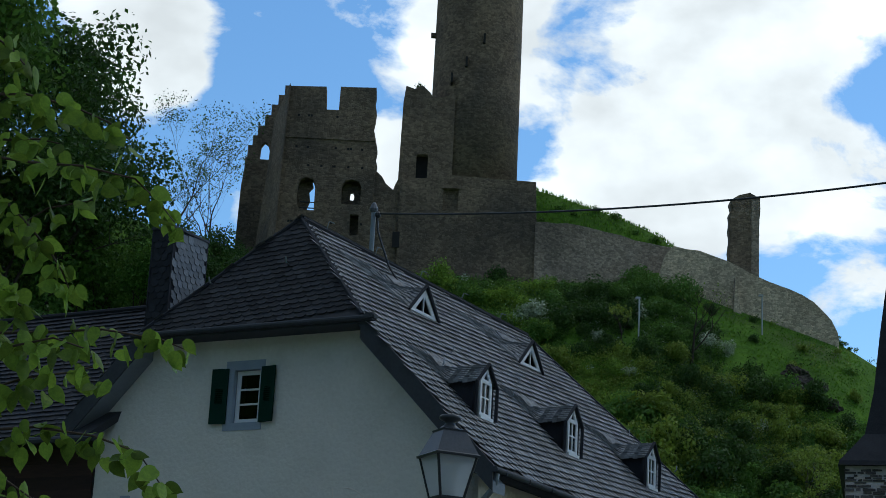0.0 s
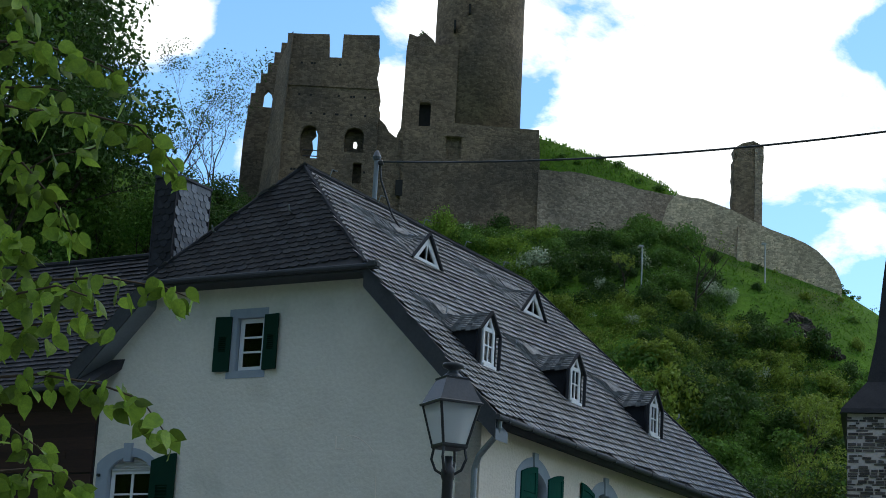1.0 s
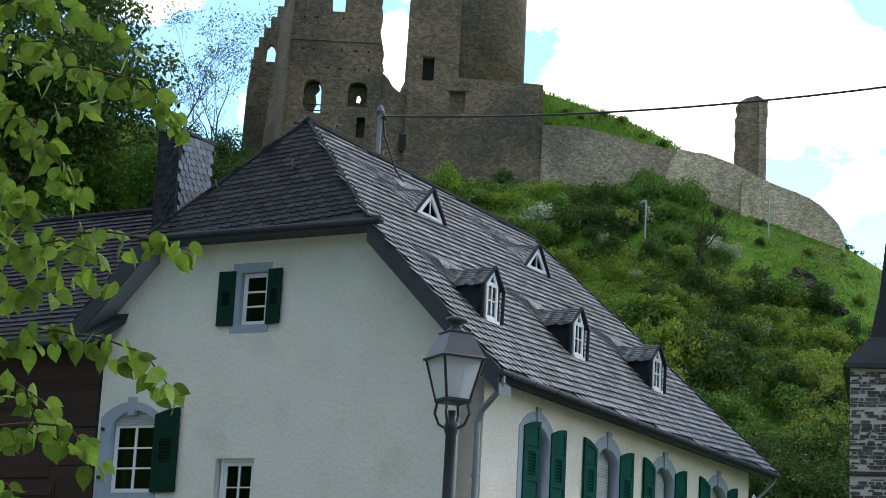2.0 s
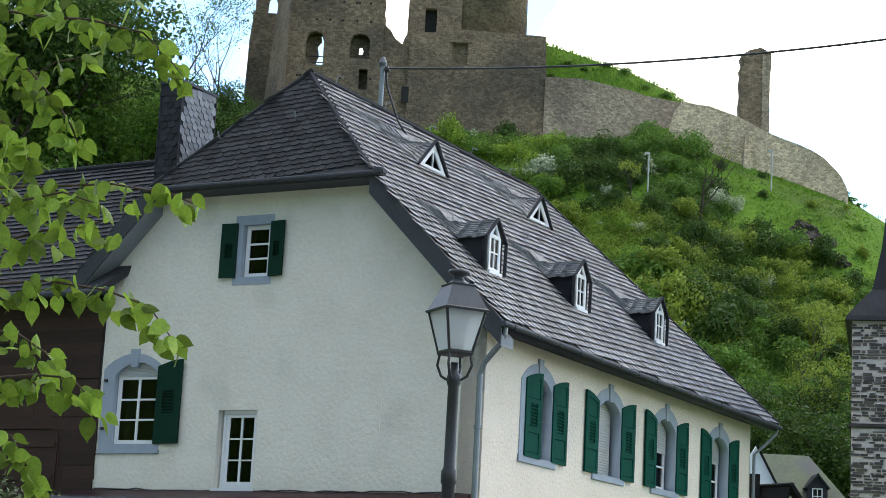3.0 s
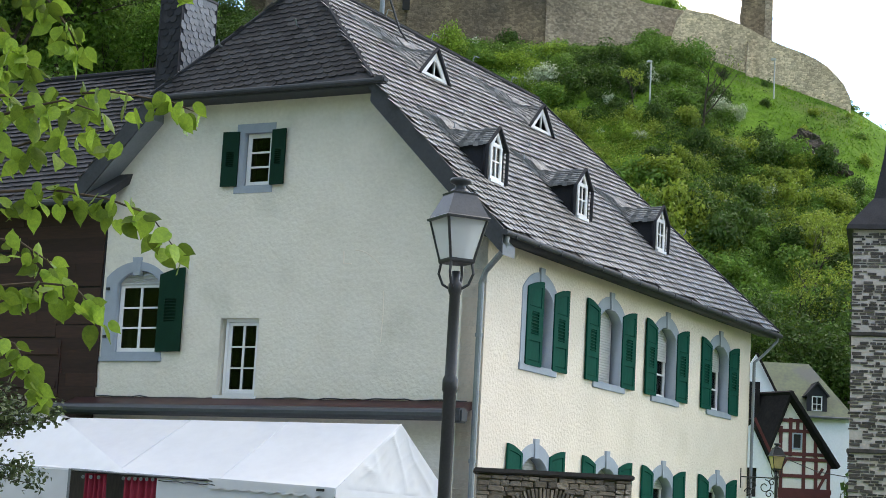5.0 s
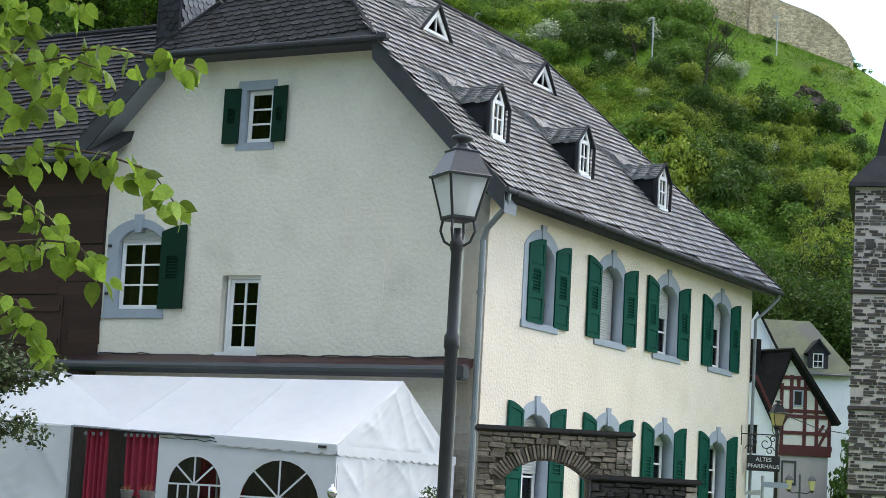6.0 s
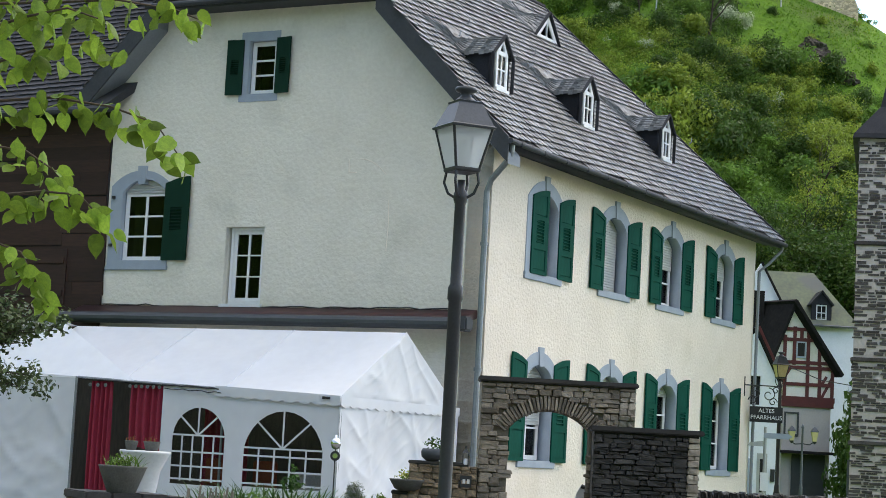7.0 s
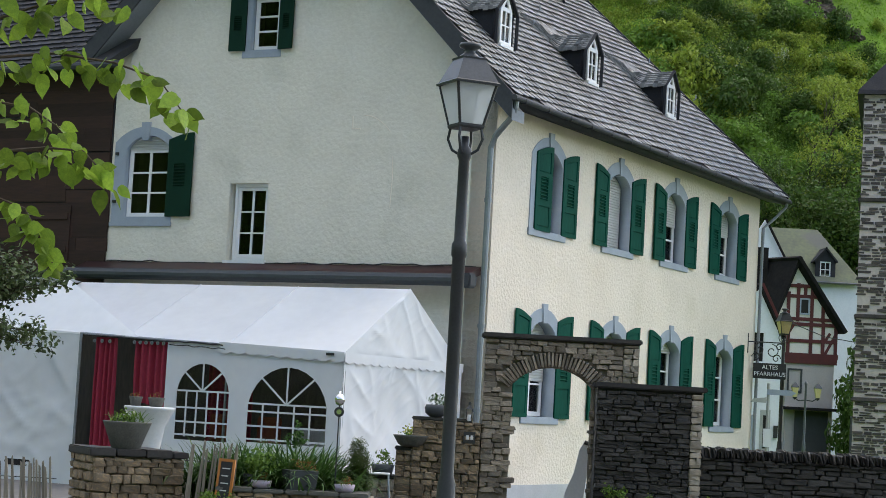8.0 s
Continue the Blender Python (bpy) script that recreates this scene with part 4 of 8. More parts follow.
def make_chimney():
    x0, x1, y0, y1, z0, z1 = -8.03, -7.53, 1.0, 2.15, 8.2, 12.1
    ch = part("chimney", cube(x0, x1, y0, y1, z0, z1), M["slate_dark"], house, "slate-clad chimney with flat cap")
    e = 0.075
    ring = [Vector((x1 + 0.002, y0 + e, z0)), Vector((x1 + 0.002, y1 - e, z0)), Vector((x1 + 0.002, y1 - e, z1 - e)), Vector((x1 + 0.002, y0 + e, z1 - e))]
    # street face in a lit copy of the cladding, front in the shaded one
    lay_slates(ch, ring, Vector((0, 1, 0)), 0.165, 0.13, M["slate_lit"], 8, Vector((1, 0, 0)), rise=0.12, lift=0.016)
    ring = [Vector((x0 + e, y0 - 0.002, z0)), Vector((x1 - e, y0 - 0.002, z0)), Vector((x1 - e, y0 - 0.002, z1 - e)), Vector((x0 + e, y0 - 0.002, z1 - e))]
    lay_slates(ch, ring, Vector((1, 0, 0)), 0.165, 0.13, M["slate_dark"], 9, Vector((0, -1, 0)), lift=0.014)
    for cx, cy in ((x1, y0), (x1, y1), (x0, y0)):
        part("corner_strip", cube(cx - 0.014, cx + 0.016, cy - 0.016, cy + 0.014, z0, z1), M["slate_dark"], ch)
    part("chimney_cap", cube(x0 - 0.03, x1 + 0.03, y0 - 0.03, y1 + 0.03, z1, z1 + 0.05), M["fascia"], ch)


# chimney slate with the street side's light put into its colour
M["slate_lit"] = mat("slate_cladding_lit", (0.15, 0.165, 0.18), (0.085, 0.094, 0.105), rough=0.45, scale=3, fine=30, bump=0.2, vary=0.3)
make_chimney()


def make_mast():
    """Roof mast that takes the power line."""
    m = HOUSE @ pose(RIDGE_X, 3.72, RIDGE_Z)
    ma = thing("roof_mast", "grey steel roof mast carrying a power line", "mast", m)
    part("pole", tube([(0, 0, -0.3), (0, 0, 0.95)], 0.05, 10), M["zinc"], ma)
    part("cap", turned([(0.075, 0.93), (0.09, 1.0), (0.05, 1.1), (0.02, 1.14)], 12), M["zinc_dark"], ma)
    part("insulator", turned([(0.04, 0.0), (0.06, 0.03), (0.06, 0.08), (0.03, 0.12)], 10), M["iron"], ma, "", pose(0.12, -0.03, 0.80))
    part("stay", tube([(0.08, 0, 0.85), (0.12, 0.02, 0.5), (0.42, 0.03, -0.25), (0.75, 0.03, -0.72)], 0.022, 6), M["iron"], ma)
    a, b = m @ Vector((0.12, -0.03, 0.88)), Vector((10.2, 30.6, 12.42))
    ring = [a.lerp(b, i / 24) - Vector((0, 0, 0.30 * 4 * (i / 24) * (1 - i / 24))) for i in range(25)]
    tagged(part("power_cable", tube(ring, 0.02, 6), M["iron"]), "black overhead power cable from the roof mast", "cable")


make_mast()


# ---- barn beside the house ----
def make_barn():
    barn = thing("barn", "dark brown boarded barn with slate roof against the house", "barn", HOUSE)
    a, b, c, d = Vector((-20, -0.5, 7.68)), Vector((-7.95, -0.5, 7.72)), Vector((-5.7, 2.85, 11.05)), Vector((-20, 2.85, 10.95))
    rf = part("roof", slab([a, b, c, d], 0.14), M["slate_bed"], barn, "dark slate barn roof")
    part("roof_slope", slab([d, c, Vector((-5.7, 6.5, 7.7)), Vector((-20, 6.5, 7.7))], 0.14), M["slate_bed"], rf)
    tagged(link("slates", slates([a, b, c, d], Vector((1, 0, 0)), 0.27, 0.165, lambda p: p.z > roof_z(p.x) - 0.02 or p.x < -9.2, seed=11, rise=0.05), M["slate_barn"], rf), "dark scalloped slates", kind="stuff")
    part("ridge_capping", tube([c + Vector((0, 0, 0.03)), d + Vector((0, 0, 0.03))], 0.07, 8), M["slate_dark"], rf)
    part("gutter", tube([(-20, -0.58, 7.58), (-7.6, -0.58, 7.62)], 0.07, 8), M["fascia"], rf)
    part("wall", cube(-20, -8.13, 0.0, 0.2, 0, 7.55), M["slate_bed"], barn)
    part("wall", cube(-20, -19.8, 0.21, 6.0, 0, 7.55), M["slate_bed"], barn)
    rnd = random.Random(5)
    z, i = 0.1, 0
    while z < 7.5:
        h = 0.24 + rnd.uniform(-0.02, 0.02)
        x = -20 + rnd.uniform(0, 2)
        while x < -8.14:
            x2 = min(x + rnd.uniform(2.2, 4.0), -8.12 + rnd.uniform(-0.01, 0.01) + 0.05 * (z < 5.2))
            bm = bmesh.new()
            box(bm, x, x2 - 0.008, -0.035, 0.0, 0, h + 0.02, m=pose(0, -0.005, z, 3.5, rnd.uniform(-0.25, 0.25)))
            part("board", bm, M["brown_boards"], barn)
            x = x2
        z += h
    hatch = part("hatch", cube(-10.25, -8.95, -0.075, -0.045, 4.0, 5.05), M["brown_boards"], barn, "boarded hatch")
    part("hatch_rail", cube(-10.2, -9.0, -0.10, -0.076, 4.78, 4.90), M["brown_boards"], hatch)
    part("hatch_rail", cube(-10.2, -9.0, -0.10, -0.076, 4.15, 4.27), M["brown_boards"], hatch)


M["slate_barn"] = mat("dark_barn_slate", (0.042, 0.043, 0.047), (0.022, 0.023, 0.026), spec=0.15, rough=0.65, scale=2.5, fine=30, bump=0.3, vary=0.4, island=True)
make_barn()


# ---- castle ruin ----
def far_on(x, z, y):
    """A place at depth y on the line of sight through (x, z) at 180 m."""
    k = y / 180.0
    return Vector((x * k, y, EYE[2] + (z - EYE[2]) * k))


def ragged(points, step, amp, rnd):
    """Roughens the run of an outline."""
    out = []
    for (x0, z0), (x1, z1) in zip(points, points[1:]):
        n = max(1, int(math.hypot(x1 - x0, z1 - z0) / step))
        for i in range(n):
            t = i / n
            a = amp if i else amp * 0.3
            out.append((x0 + (x1 - x0) * t + rnd.uniform(-a, a), z0 + (z1 - z0) * t + rnd.uniform(-a, a)))
    out.append(points[-1])
    return out


def make_castle():
    rnd = random.Random(21)
    castle = thing("castle_ruin", "weathered brown stone castle ruin on the hilltop", "castle")
    Y = 180.0
    # keep: front wall with embrasure and windows
    right = ragged([(-7.45, 69.0), (-7.3, 64.0), (-7.0, 62.5), (-7.1, 60.0)], 0.8, 0.16, rnd)
    front = [(-16.6, 44), (-7.0, 44)] + right[::-1][:-1] + ragged([(-7.45, 69.0), (-11.0, 68.92)], 1.2, 0.05, rnd)[:-1] + [(-11.0, 68.92), (-11.05, 66.45), (-12.3, 66.42), (-12.42, 68.85)] + ragged([(-12.42, 68.85), (-15.95, 68.75)], 1.2, 0.05, rnd)[1:] + [(-16.25, 60.5), (-16.5, 51)]
    w1 = [(-14.2, 55.9), (-12.85, 55.9), (-12.85, 58.4), (-13.1, 59.1), (-13.7, 59.3), (-14.3, 59.1), (-14.6, 58.4), (-14.6, 56.6)]
    w2 = [(-10.25, 56.7), (-8.35, 56.7), (-8.35, 58.6), (-8.6, 59.1), (-9.3, 59.3), (-9.95, 59.15), (-10.25, 58.6)]
    w3 = rect(-9.25, -8.4, 53.6, 55.7)
    holes = [w1, w2, w3]
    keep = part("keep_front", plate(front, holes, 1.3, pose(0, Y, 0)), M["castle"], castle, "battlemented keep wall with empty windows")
    part("string_course", cube(-16.15, -7.2, Y - 0.12, Y + 0.1, 63.3, 63.5), M["castle"], keep)
    # shallow boxes on the face, black as the shade in the holes
    for k in range(26):
        x, z = rnd.choice([-15.2, -13.9, -12.6, -11.2, -9.8, -8.4]) + rnd.uniform(-0.2, 0.2), rnd.choice([65.6, 62.3, 60.4, 54.6, 52.4])
        part("putlog_hole", cube(x, x + 0.22, Y - 0.012, Y + 0.05, z, z + 0.22), M["shade_black"], keep)
    # niche behind the second window with a small loophole, and bars in the first
    part("niche_back", plate(rect(-10.6, -8.0, 52.8, 59.8), [[(-9.45, 57.55), (-9.1, 57.5), (-9.0, 57.9), (-9.15, 58.3), (-9.4, 58.25)]], 0.3, pose(0, Y + 1.35, 0)), M["castle"], keep)
    part("jamb", plate([(-14.8, 55.6), (-13.62, 55.6), (-13.6, 56.6), (-13.35, 57.2), (-13.5, 58.2), (-13.1, 58.7), (-13.3, 59.6), (-14.8, 59.6)], [], 0.4, pose(0, Y + 1.35, 0)), M["castle"], keep)
    for z in (56.35, 56.95):
        part("bar", tube([(-14.3, Y + 0.8, z), (-12.8, Y + 0.8, z)], 0.06, 5), M["iron"], keep)
    # receding flank of the keep and the stepped wing wall behind it
    flank = [Vector((-16.55, Y + 0.05, 44)), Vector((-16.25, Y + 0.05, 60.5)), Vector((-15.97, Y + 0.05, 68.7)), Vector((-18.1, Y + 9, 68.0)), Vector((-18.5, Y + 9, 62)), Vector((-19.9, Y + 9, 44))]
    part("keep_flank", slab(flank, 1.0), M["castle"], castle)
    ring = [(-16.2, 46), (-21.5, 46), (-21.27, 57.8), (-21.2, 61.0), (-21.0, 63.0)]
    px = -21.0
    for x, z in [(-20.8, 64.2), (-20.35, 65.5), (-19.9, 66.6), (-19.25, 67.7), (-18.65, 68.9), (-18.0, 70.1), (-17.4, 71.2), (-16.9, 72.3)]:
        ring += [(px, z), (x, z)]
        px = x
    ring += [(-16.2, 72.3)]
    hole = [(-19.55, 64.0), (-18.55, 64.0), (-18.5, 65.0), (-18.75, 65.7), (-19.1, 65.95), (-19.45, 65.5)]
    part("stepped_gable", plate(ring, [hole], 0.9, pose(0, Y + 9.5, 0)), M["castle"], castle, "ruined stepped gable with arched opening")
    # low link wall and saddle between the keep and the round tower
    link_ring = [(-7.3, 44), (-4.4, 44), (-4.4, 61.5), (-4.75, 60.4)] + ragged([(-4.75, 60.4), (-5.2, 58.6), (-5.9, 59.2), (-6.4, 59.9), (-7.1, 60.6)], 0.5, 0.15, rnd)
    part("link_wall", plate(link_ring, [], 1.2, pose(0, Y + 0.6, 0)), M["castle"], castle)
    # shoulder, tower base and lower front wall
    sh = [(-4.85, 55), (0.5, 55), (0.5, 69.0)] + ragged([(-1.7, 68.6), (-2.3, 69.4), (-2.9, 69.9), (-3.6, 69.5), (-4.5, 69.75)], 0.5, 0.16, rnd) + [(-4.7, 68.0), (-4.8, 60)]
    part("tower_shoulder", plate(sh, [rect(-3.1, -1.95, 60.1, 62.6)], 2.4, pose(0, Y + 1.0, 0)), M["castle"], castle)
    # niche back coloured near-black for the shade inside it
    part("niche", cube(-3.3, -1.7, Y + 1.9, Y + 2.2, 59.8, 62.9), M["shade_black"], castle)
    base = [(-4.5, 44), (9.0, 44), (9.05, 55.5), (8.85, 60.05), (-0.9, 60.35), (-2.0, 59.9), (-4.5, 59.2)]
    lower = part("tower_base", plate(base, [rect(-0.25, 1.25, 56.6, 58.9)], 1.6, pose(0, Y + 0.2, 0)), M["castle"], castle, "broad lower wall below the round tower")
    part("blocked_niche", cube(-0.6, 1.6, Y + 0.75, Y + 1.1, 56.2, 59.2), M["castle"], lower)
    part("lintel", cube(-0.6, 1.6, Y + 0.08, Y + 0.5, 58.92, 59.2), M["castle"], lower)
    # slit as a near-black block, its shade put into the colour
    part("slit", cube(-5.0, -4.3, Y + 0.15, Y + 0.25, 52.6, 54.2), M["shade_black"], lower)
    part("base_terrace", cube(-4.4, 8.7, Y + 1.85, Y + 9.5, 52, 59.8), M["castle"], lower)
    tower = part("round_tower", turned([(4.55, 59.0), (4.5, 70), (4.42, 90), (4.42, 92)], 40, (2.58, Y + 5.2)), M["castle"], castle, "tall round stone keep tower", smooth=False)
    for p in tower.data.polygons:
        p.use_smooth = abs(p.normal.z) < 0.5
    # tower slits: black blocks in place of shaded openings
    for x, z in ((-0.1, 70.2), (3.0, 74.6), (1.3, 72.0)):
        part("slit", cube(x, x + 0.22, Y + 0.4, Y + 1.6, z, z + 1.0), M["shade_black"], tower)
    part("corbel", cube(-2.35, -1.7, Y + 4.4, Y + 5.0, 76.6, 77.0), M["castle"], tower)
    part("shrub", leaf_clump(60, 0.5, 0.12, 5), M["leaf_hill"], castle, "", pose(-3.2, Y + 1.8, 69.9))


def make_curtain():
    """The curtain wall that runs down the ridge from the tower to the lone pillar and beyond."""
    rnd = random.Random(31)
    wall = thing("curtain_wall", "long pale rubble castle wall stepping down the ridge", "castle wall")

    def run(name, tops, y0, y1, foot, material):
        a, b = tops[0][0], tops[-1][0]
        pts = ragged(tops, 1.0, 0.10, rnd)
        ring = [(b, foot - 6), (a, foot)][::-1]
        outline = [(a, foot), (b, foot - 6)] + pts[::-1]
        bm = plate(outline, [], 1.2, pose(0, 0, 0))
        for v in bm.verts:
            t = (v.co.x - a) / (b - a)
            y = y0 + (y1 - y0) * t
            v.co = far_on(v.co.x, v.co.z, y) + Vector((0, v.co.y, 0))
        return part(name, bm, material, wall)
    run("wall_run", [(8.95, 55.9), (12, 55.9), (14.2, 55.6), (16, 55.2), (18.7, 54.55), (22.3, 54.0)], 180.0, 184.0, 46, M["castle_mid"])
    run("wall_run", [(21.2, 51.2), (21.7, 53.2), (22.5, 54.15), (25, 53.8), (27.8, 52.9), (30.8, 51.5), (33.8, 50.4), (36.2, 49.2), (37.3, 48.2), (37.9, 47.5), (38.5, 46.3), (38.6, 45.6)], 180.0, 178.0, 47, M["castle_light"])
    rp = random.Random(4)
    left = ragged([(28.1, 51.5), (28.2, 55), (28.15, 58.3), (28.5, 58.5), (28.2, 59.5)], 0.5, 0.10, rp)
    right = ragged([(31.1, 59.8), (30.98, 55), (30.95, 50)], 0.5, 0.07, rp)
    ring = [(28.0, 49)] + left + [(29.0, 60.05), (30.1, 60.35)] + right
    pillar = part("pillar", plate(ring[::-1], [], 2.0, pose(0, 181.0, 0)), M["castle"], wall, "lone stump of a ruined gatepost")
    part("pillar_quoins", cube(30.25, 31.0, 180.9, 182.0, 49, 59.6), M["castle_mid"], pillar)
    # stub buttress
    bm = plate([(28.1, 46), (29.1, 46), (28.35, 51.0)], [], 0.8, pose(0, 178.4, 0))
    part("buttress", bm, M["castle_light"], wall)


# ---- foliage ----
def leaf_clump(count, radius, size, seed, flat=1.0, shell=0.55, squash=1.0):
    """Many small leaves in an uneven ball of sub-clumps."""
    rnd = random.Random(seed)
    bm = bmesh.new()
    lobes = [(Vector((rnd.gauss(0, 0.42), rnd.gauss(0, 0.42), rnd.gauss(0, 0.36))) * radius, rnd.uniform(0.28, 0.55) * radius) for _ in range(9)]
    for _ in range(count):
        c, r = rnd.choice(lobes)
        d = Vector((rnd.gauss(0, 1), rnd.gauss(0, 1), rnd.gauss(0, 1))).normalized()
        p = c + d * r * rnd.uniform(shell, 1.0)
        p.z *= squash
        s = size * rnd.uniform(0.6, 1.3)
        up = (d + Vector((rnd.gauss(0, 0.5), rnd.gauss(0, 0.5), rnd.gauss(0.3, 0.5)))).normalized()
        t = up.orthogonal().normalized()
        t.rotate(Matrix.Rotation(rnd.uniform(0, 6.28), 3, up))
        w = up.cross(t)
        bm.faces.new([bm.verts.new(p + q) for q in (t * s, w * s * 0.5 + up * s * 0.1, t * -s, w * s * -0.5 + up * s * 0.1)])
    return bm


M["leaf_hill"] = leaf_mat("hill_leaves", (0.075, 0.135, 0.022), (0.04, 0.085, 0.016))
make_castle()
make_curtain()


# ---- church tower ----
def make_church():
    ch = thing("church_tower", "grey rubble church tower with pale mortar and slate roof", "church tower", pose(9.75, 45.0, 0, 0, 0, -13.5))
    part("wall", cube(0.03, 5.5, 0.03, 5.5, 0, 9.6), M["church_mortar"], ch)
    for z in (2.3, 4.25, 7.0):
        part("string_course", cube(-0.03, 5.56, -0.03, 5.56, z, z + 0.1, bevel=0.02), M["church_stone"], ch)
    bm = turned([(4.08, 9.55), (4.03, 9.66), (3.2, 10.4), (2.9, 11.45), (2.66, 13.0), (0.6, 24), (0.02, 26.0)], square=4)
    part("roof", bm, M["slate_barn"], ch, "steep slate spire", pose(2.75, 2.75, 0))
    rnd = random.Random(77)
    me_list = []
    for k in range(8):
        bm = bmesh.new()
        box(bm, 0, 1, 0, 1, 0, 1)
        for v in bm.verts:
            v.co += Vector((rnd.uniform(-0.06, 0.06), 0, rnd.uniform(-0.14, 0.14)))
        me = bpy.data.meshes.new("stone")
        bm.to_mesh(me)
        bm.free()
        me.materials.append(M["church_stone"])
        me_list.append(me)
    z = 0.9
    verts, faces = [], []
    while z < 9.45:
        h = rnd.uniform(0.03, 0.068)
        x = rnd.uniform(-0.02, 0.08)
        while x < 1.2:
            w = rnd.uniform(0.08, 0.32)
            if rnd.random() < 0.70 and not any(abs(z + h / 2 - c - 0.05) < 0.09 for c in (2.3, 4.25, 7.0)):
                if z < 5.6:
                    ob = new("stone", rnd.choice(me_list))
                    ob.parent = ch
                    ob.matrix_basis = Matrix.LocRotScale((x, 0.012 + rnd.uniform(-0.01, 0.008), z), Euler((0, rnd.uniform(-0.03, 0.03), 0)), (w, 0.08, h))
                else:
                    b, y = len(verts), 0.012 + rnd.uniform(-0.01, 0.008)
                    t = [rnd.uniform(-0.01, 0.01) for _ in range(4)]
                    verts += [(x, y, z + t[0]), (x + w, y, z + t[1]), (x + w, y, z + h + t[2]), (x, y, z + h + t[3]), (x, 0.1, z), (x + w, 0.1, z), (x + w, 0.1, z + h), (x, 0.1, z + h)]
                    faces += [(b, b + 1, b + 2, b + 3), (b, b + 4, b + 5, b + 1), (b + 3, b + 2, b + 6, b + 7), (b, b + 3, b + 7, b + 4), (b + 1, b + 5, b + 6, b + 2)]
            x += w + rnd.uniform(0.012, 0.05)
        z += h + rnd.uniform(0.01, 0.03)
    me = bpy.data.meshes.new("upper_masonry")
    me.from_pydata(verts, [], faces)
    tagged(link("upper_masonry", me, M["church_stone_joined"], ch), "dark slate stones in pale mortar", kind="stuff")


M["church_stone_joined"] = mat("church_slate_stone_high", (0.11, 0.095, 0.09), (0.05, 0.046, 0.044), rough=0.9, scale=5, fine=30, bump=0.5, vary=0.45, island=True)


make_church()


# ---- street lamp ----
def make_lamp(name, m, label, s=1.0, lit=False):
    lp = thing(name, label, "street lamp", m)
    part("post", turned([(0.085, 0.0), (0.085, 0.9), (0.07, 0.95), (0.066, 1.06), (0.050, 1.12), (0.048, 2.70), (0.058, 2.72), (0.058, 2.80), (0.043, 2.83), (0.040, 3.42), (0.052, 3.45), (0.052, 3.50), (0.03, 3.53), (0.03, 3.60)], 20), M["iron"], lp, "black tapered iron post", smooth=True)
    for k in range(4):
        a = math.pi / 4 + k * math.pi / 2
        c, sn = math.cos(a), math.sin(a)
        part("scroll", tube([(0.03 * c, 0.03 * sn, 3.46), (0.10 * c, 0.10 * sn, 3.50), (0.135 * c, 0.135 * sn, 3.58), (0.12 * c, 0.12 * sn, 3.66)], 0.011, 6), M["iron"], lp)
    body = part("lantern", turned([(0.135, 3.655), (0.145, 3.67), (0.145, 3.685), (0.13, 3.69)], square=4), M["iron"], lp, "four-sided black lantern frame")
    lo, hi, z0, z1 = 0.094, 0.158, 3.68, 3.985
    for k in range(4):
        a = k * math.pi / 2
        r = Matrix.Rotation(a, 4, "Z")
        bm = tube([r @ Vector((lo, lo, z0)), r @ Vector((hi, hi, z1))], 0.011, 6)
        part("corner_bar", bm, M["iron"], body)
        bm = bmesh.new()
        bm.faces.new([bm.verts.new(r @ Vector(p)) for p in ((-lo, -lo, z0), (lo, -lo, z0), (hi, -hi, z1), (-hi, -hi, z1))])
        part("pane", bm, M["lamp_glass"], body, "frosted glass pane")
    part("lamp_bulb", turned([(0.02, 3.70), (0.05, 3.74), (0.055, 3.84), (0.03, 3.9)], 14), M["bulb"], body, smooth=True)
    q = math.sqrt(2)
    part("hood", turned([(hi * q + 0.025, 3.975), (hi * q + 0.03, 3.99), (hi * q + 0.01, 4.0), (0.094 * q, 4.165), (0.099 * q, 4.18), (0.085 * q, 4.185)], square=4), M["lamp_hood"], body, "grey-blue sheet metal hood")
    part("finial", turned([(0.085, 4.18), (0.07, 4.20), (0.04, 4.225), (0.04, 4.245), (0.078, 4.262), (0.084, 4.275), (0.075, 4.292), (0.03, 4.30)], 20), M["lamp_hood"], body, smooth=True)
    return lp


M["lamp_glass"] = frosted_mat("frosted_lamp_glass", (0.72, 0.76, 0.76))
M["bulb"] = mat("milky_bulb", (0.7, 0.7, 0.68), rough=0.4)
make_lamp("street_lamp", pose(0.12, 14.0, 0, 0, 0, 25), "black iron street lamp with four-sided glass lantern")


# ---- garden walls ----
def rough_stones(k, seed):
    """Split stones with broken corners and an uneven face."""
    rnd = random.Random(seed)
    out = []
    for _ in range(k):
        bm = bmesh.new()
        vs = box(bm, -0.5, 0.5, -0.5, 0.5, -0.5, 0.5)
        for v in vs:
            v.co += Vector((rnd.uniform(-0.07, 0.04) * (1 if v.co.x > 0 else -1), rnd.uniform(-0.08, 0.08), rnd.uniform(-0.10, 0.05) * (1 if v.co.z > 0 else -1)))
        bmesh.ops.bevel(bm, geom=bm.edges[:], offset=0.10, segments=1, affect="EDGES")
        for v in bm.verts:
            v.co += Vector((rnd.uniform(-0.03, 0.03), rnd.uniform(-0.10, 0.10), rnd.uniform(-0.05, 0.05)))
        me = bpy.data.meshes.new("stone")
        bm.to_mesh(me)
        bm.free()
        out.append(me)
    return out


STONES = rough_stones(16, 3)
STONES_DARK = rough_stones(16, 4)
STONES_PALE = rough_stones(8, 8)
for me in STONES_PALE:
    me.materials.append(M["stone_pale"])
for me in STONES:
    me.materials.append(M["stone"])
for me in STONES_DARK:
    me.materials.append(M["stone_dark"])


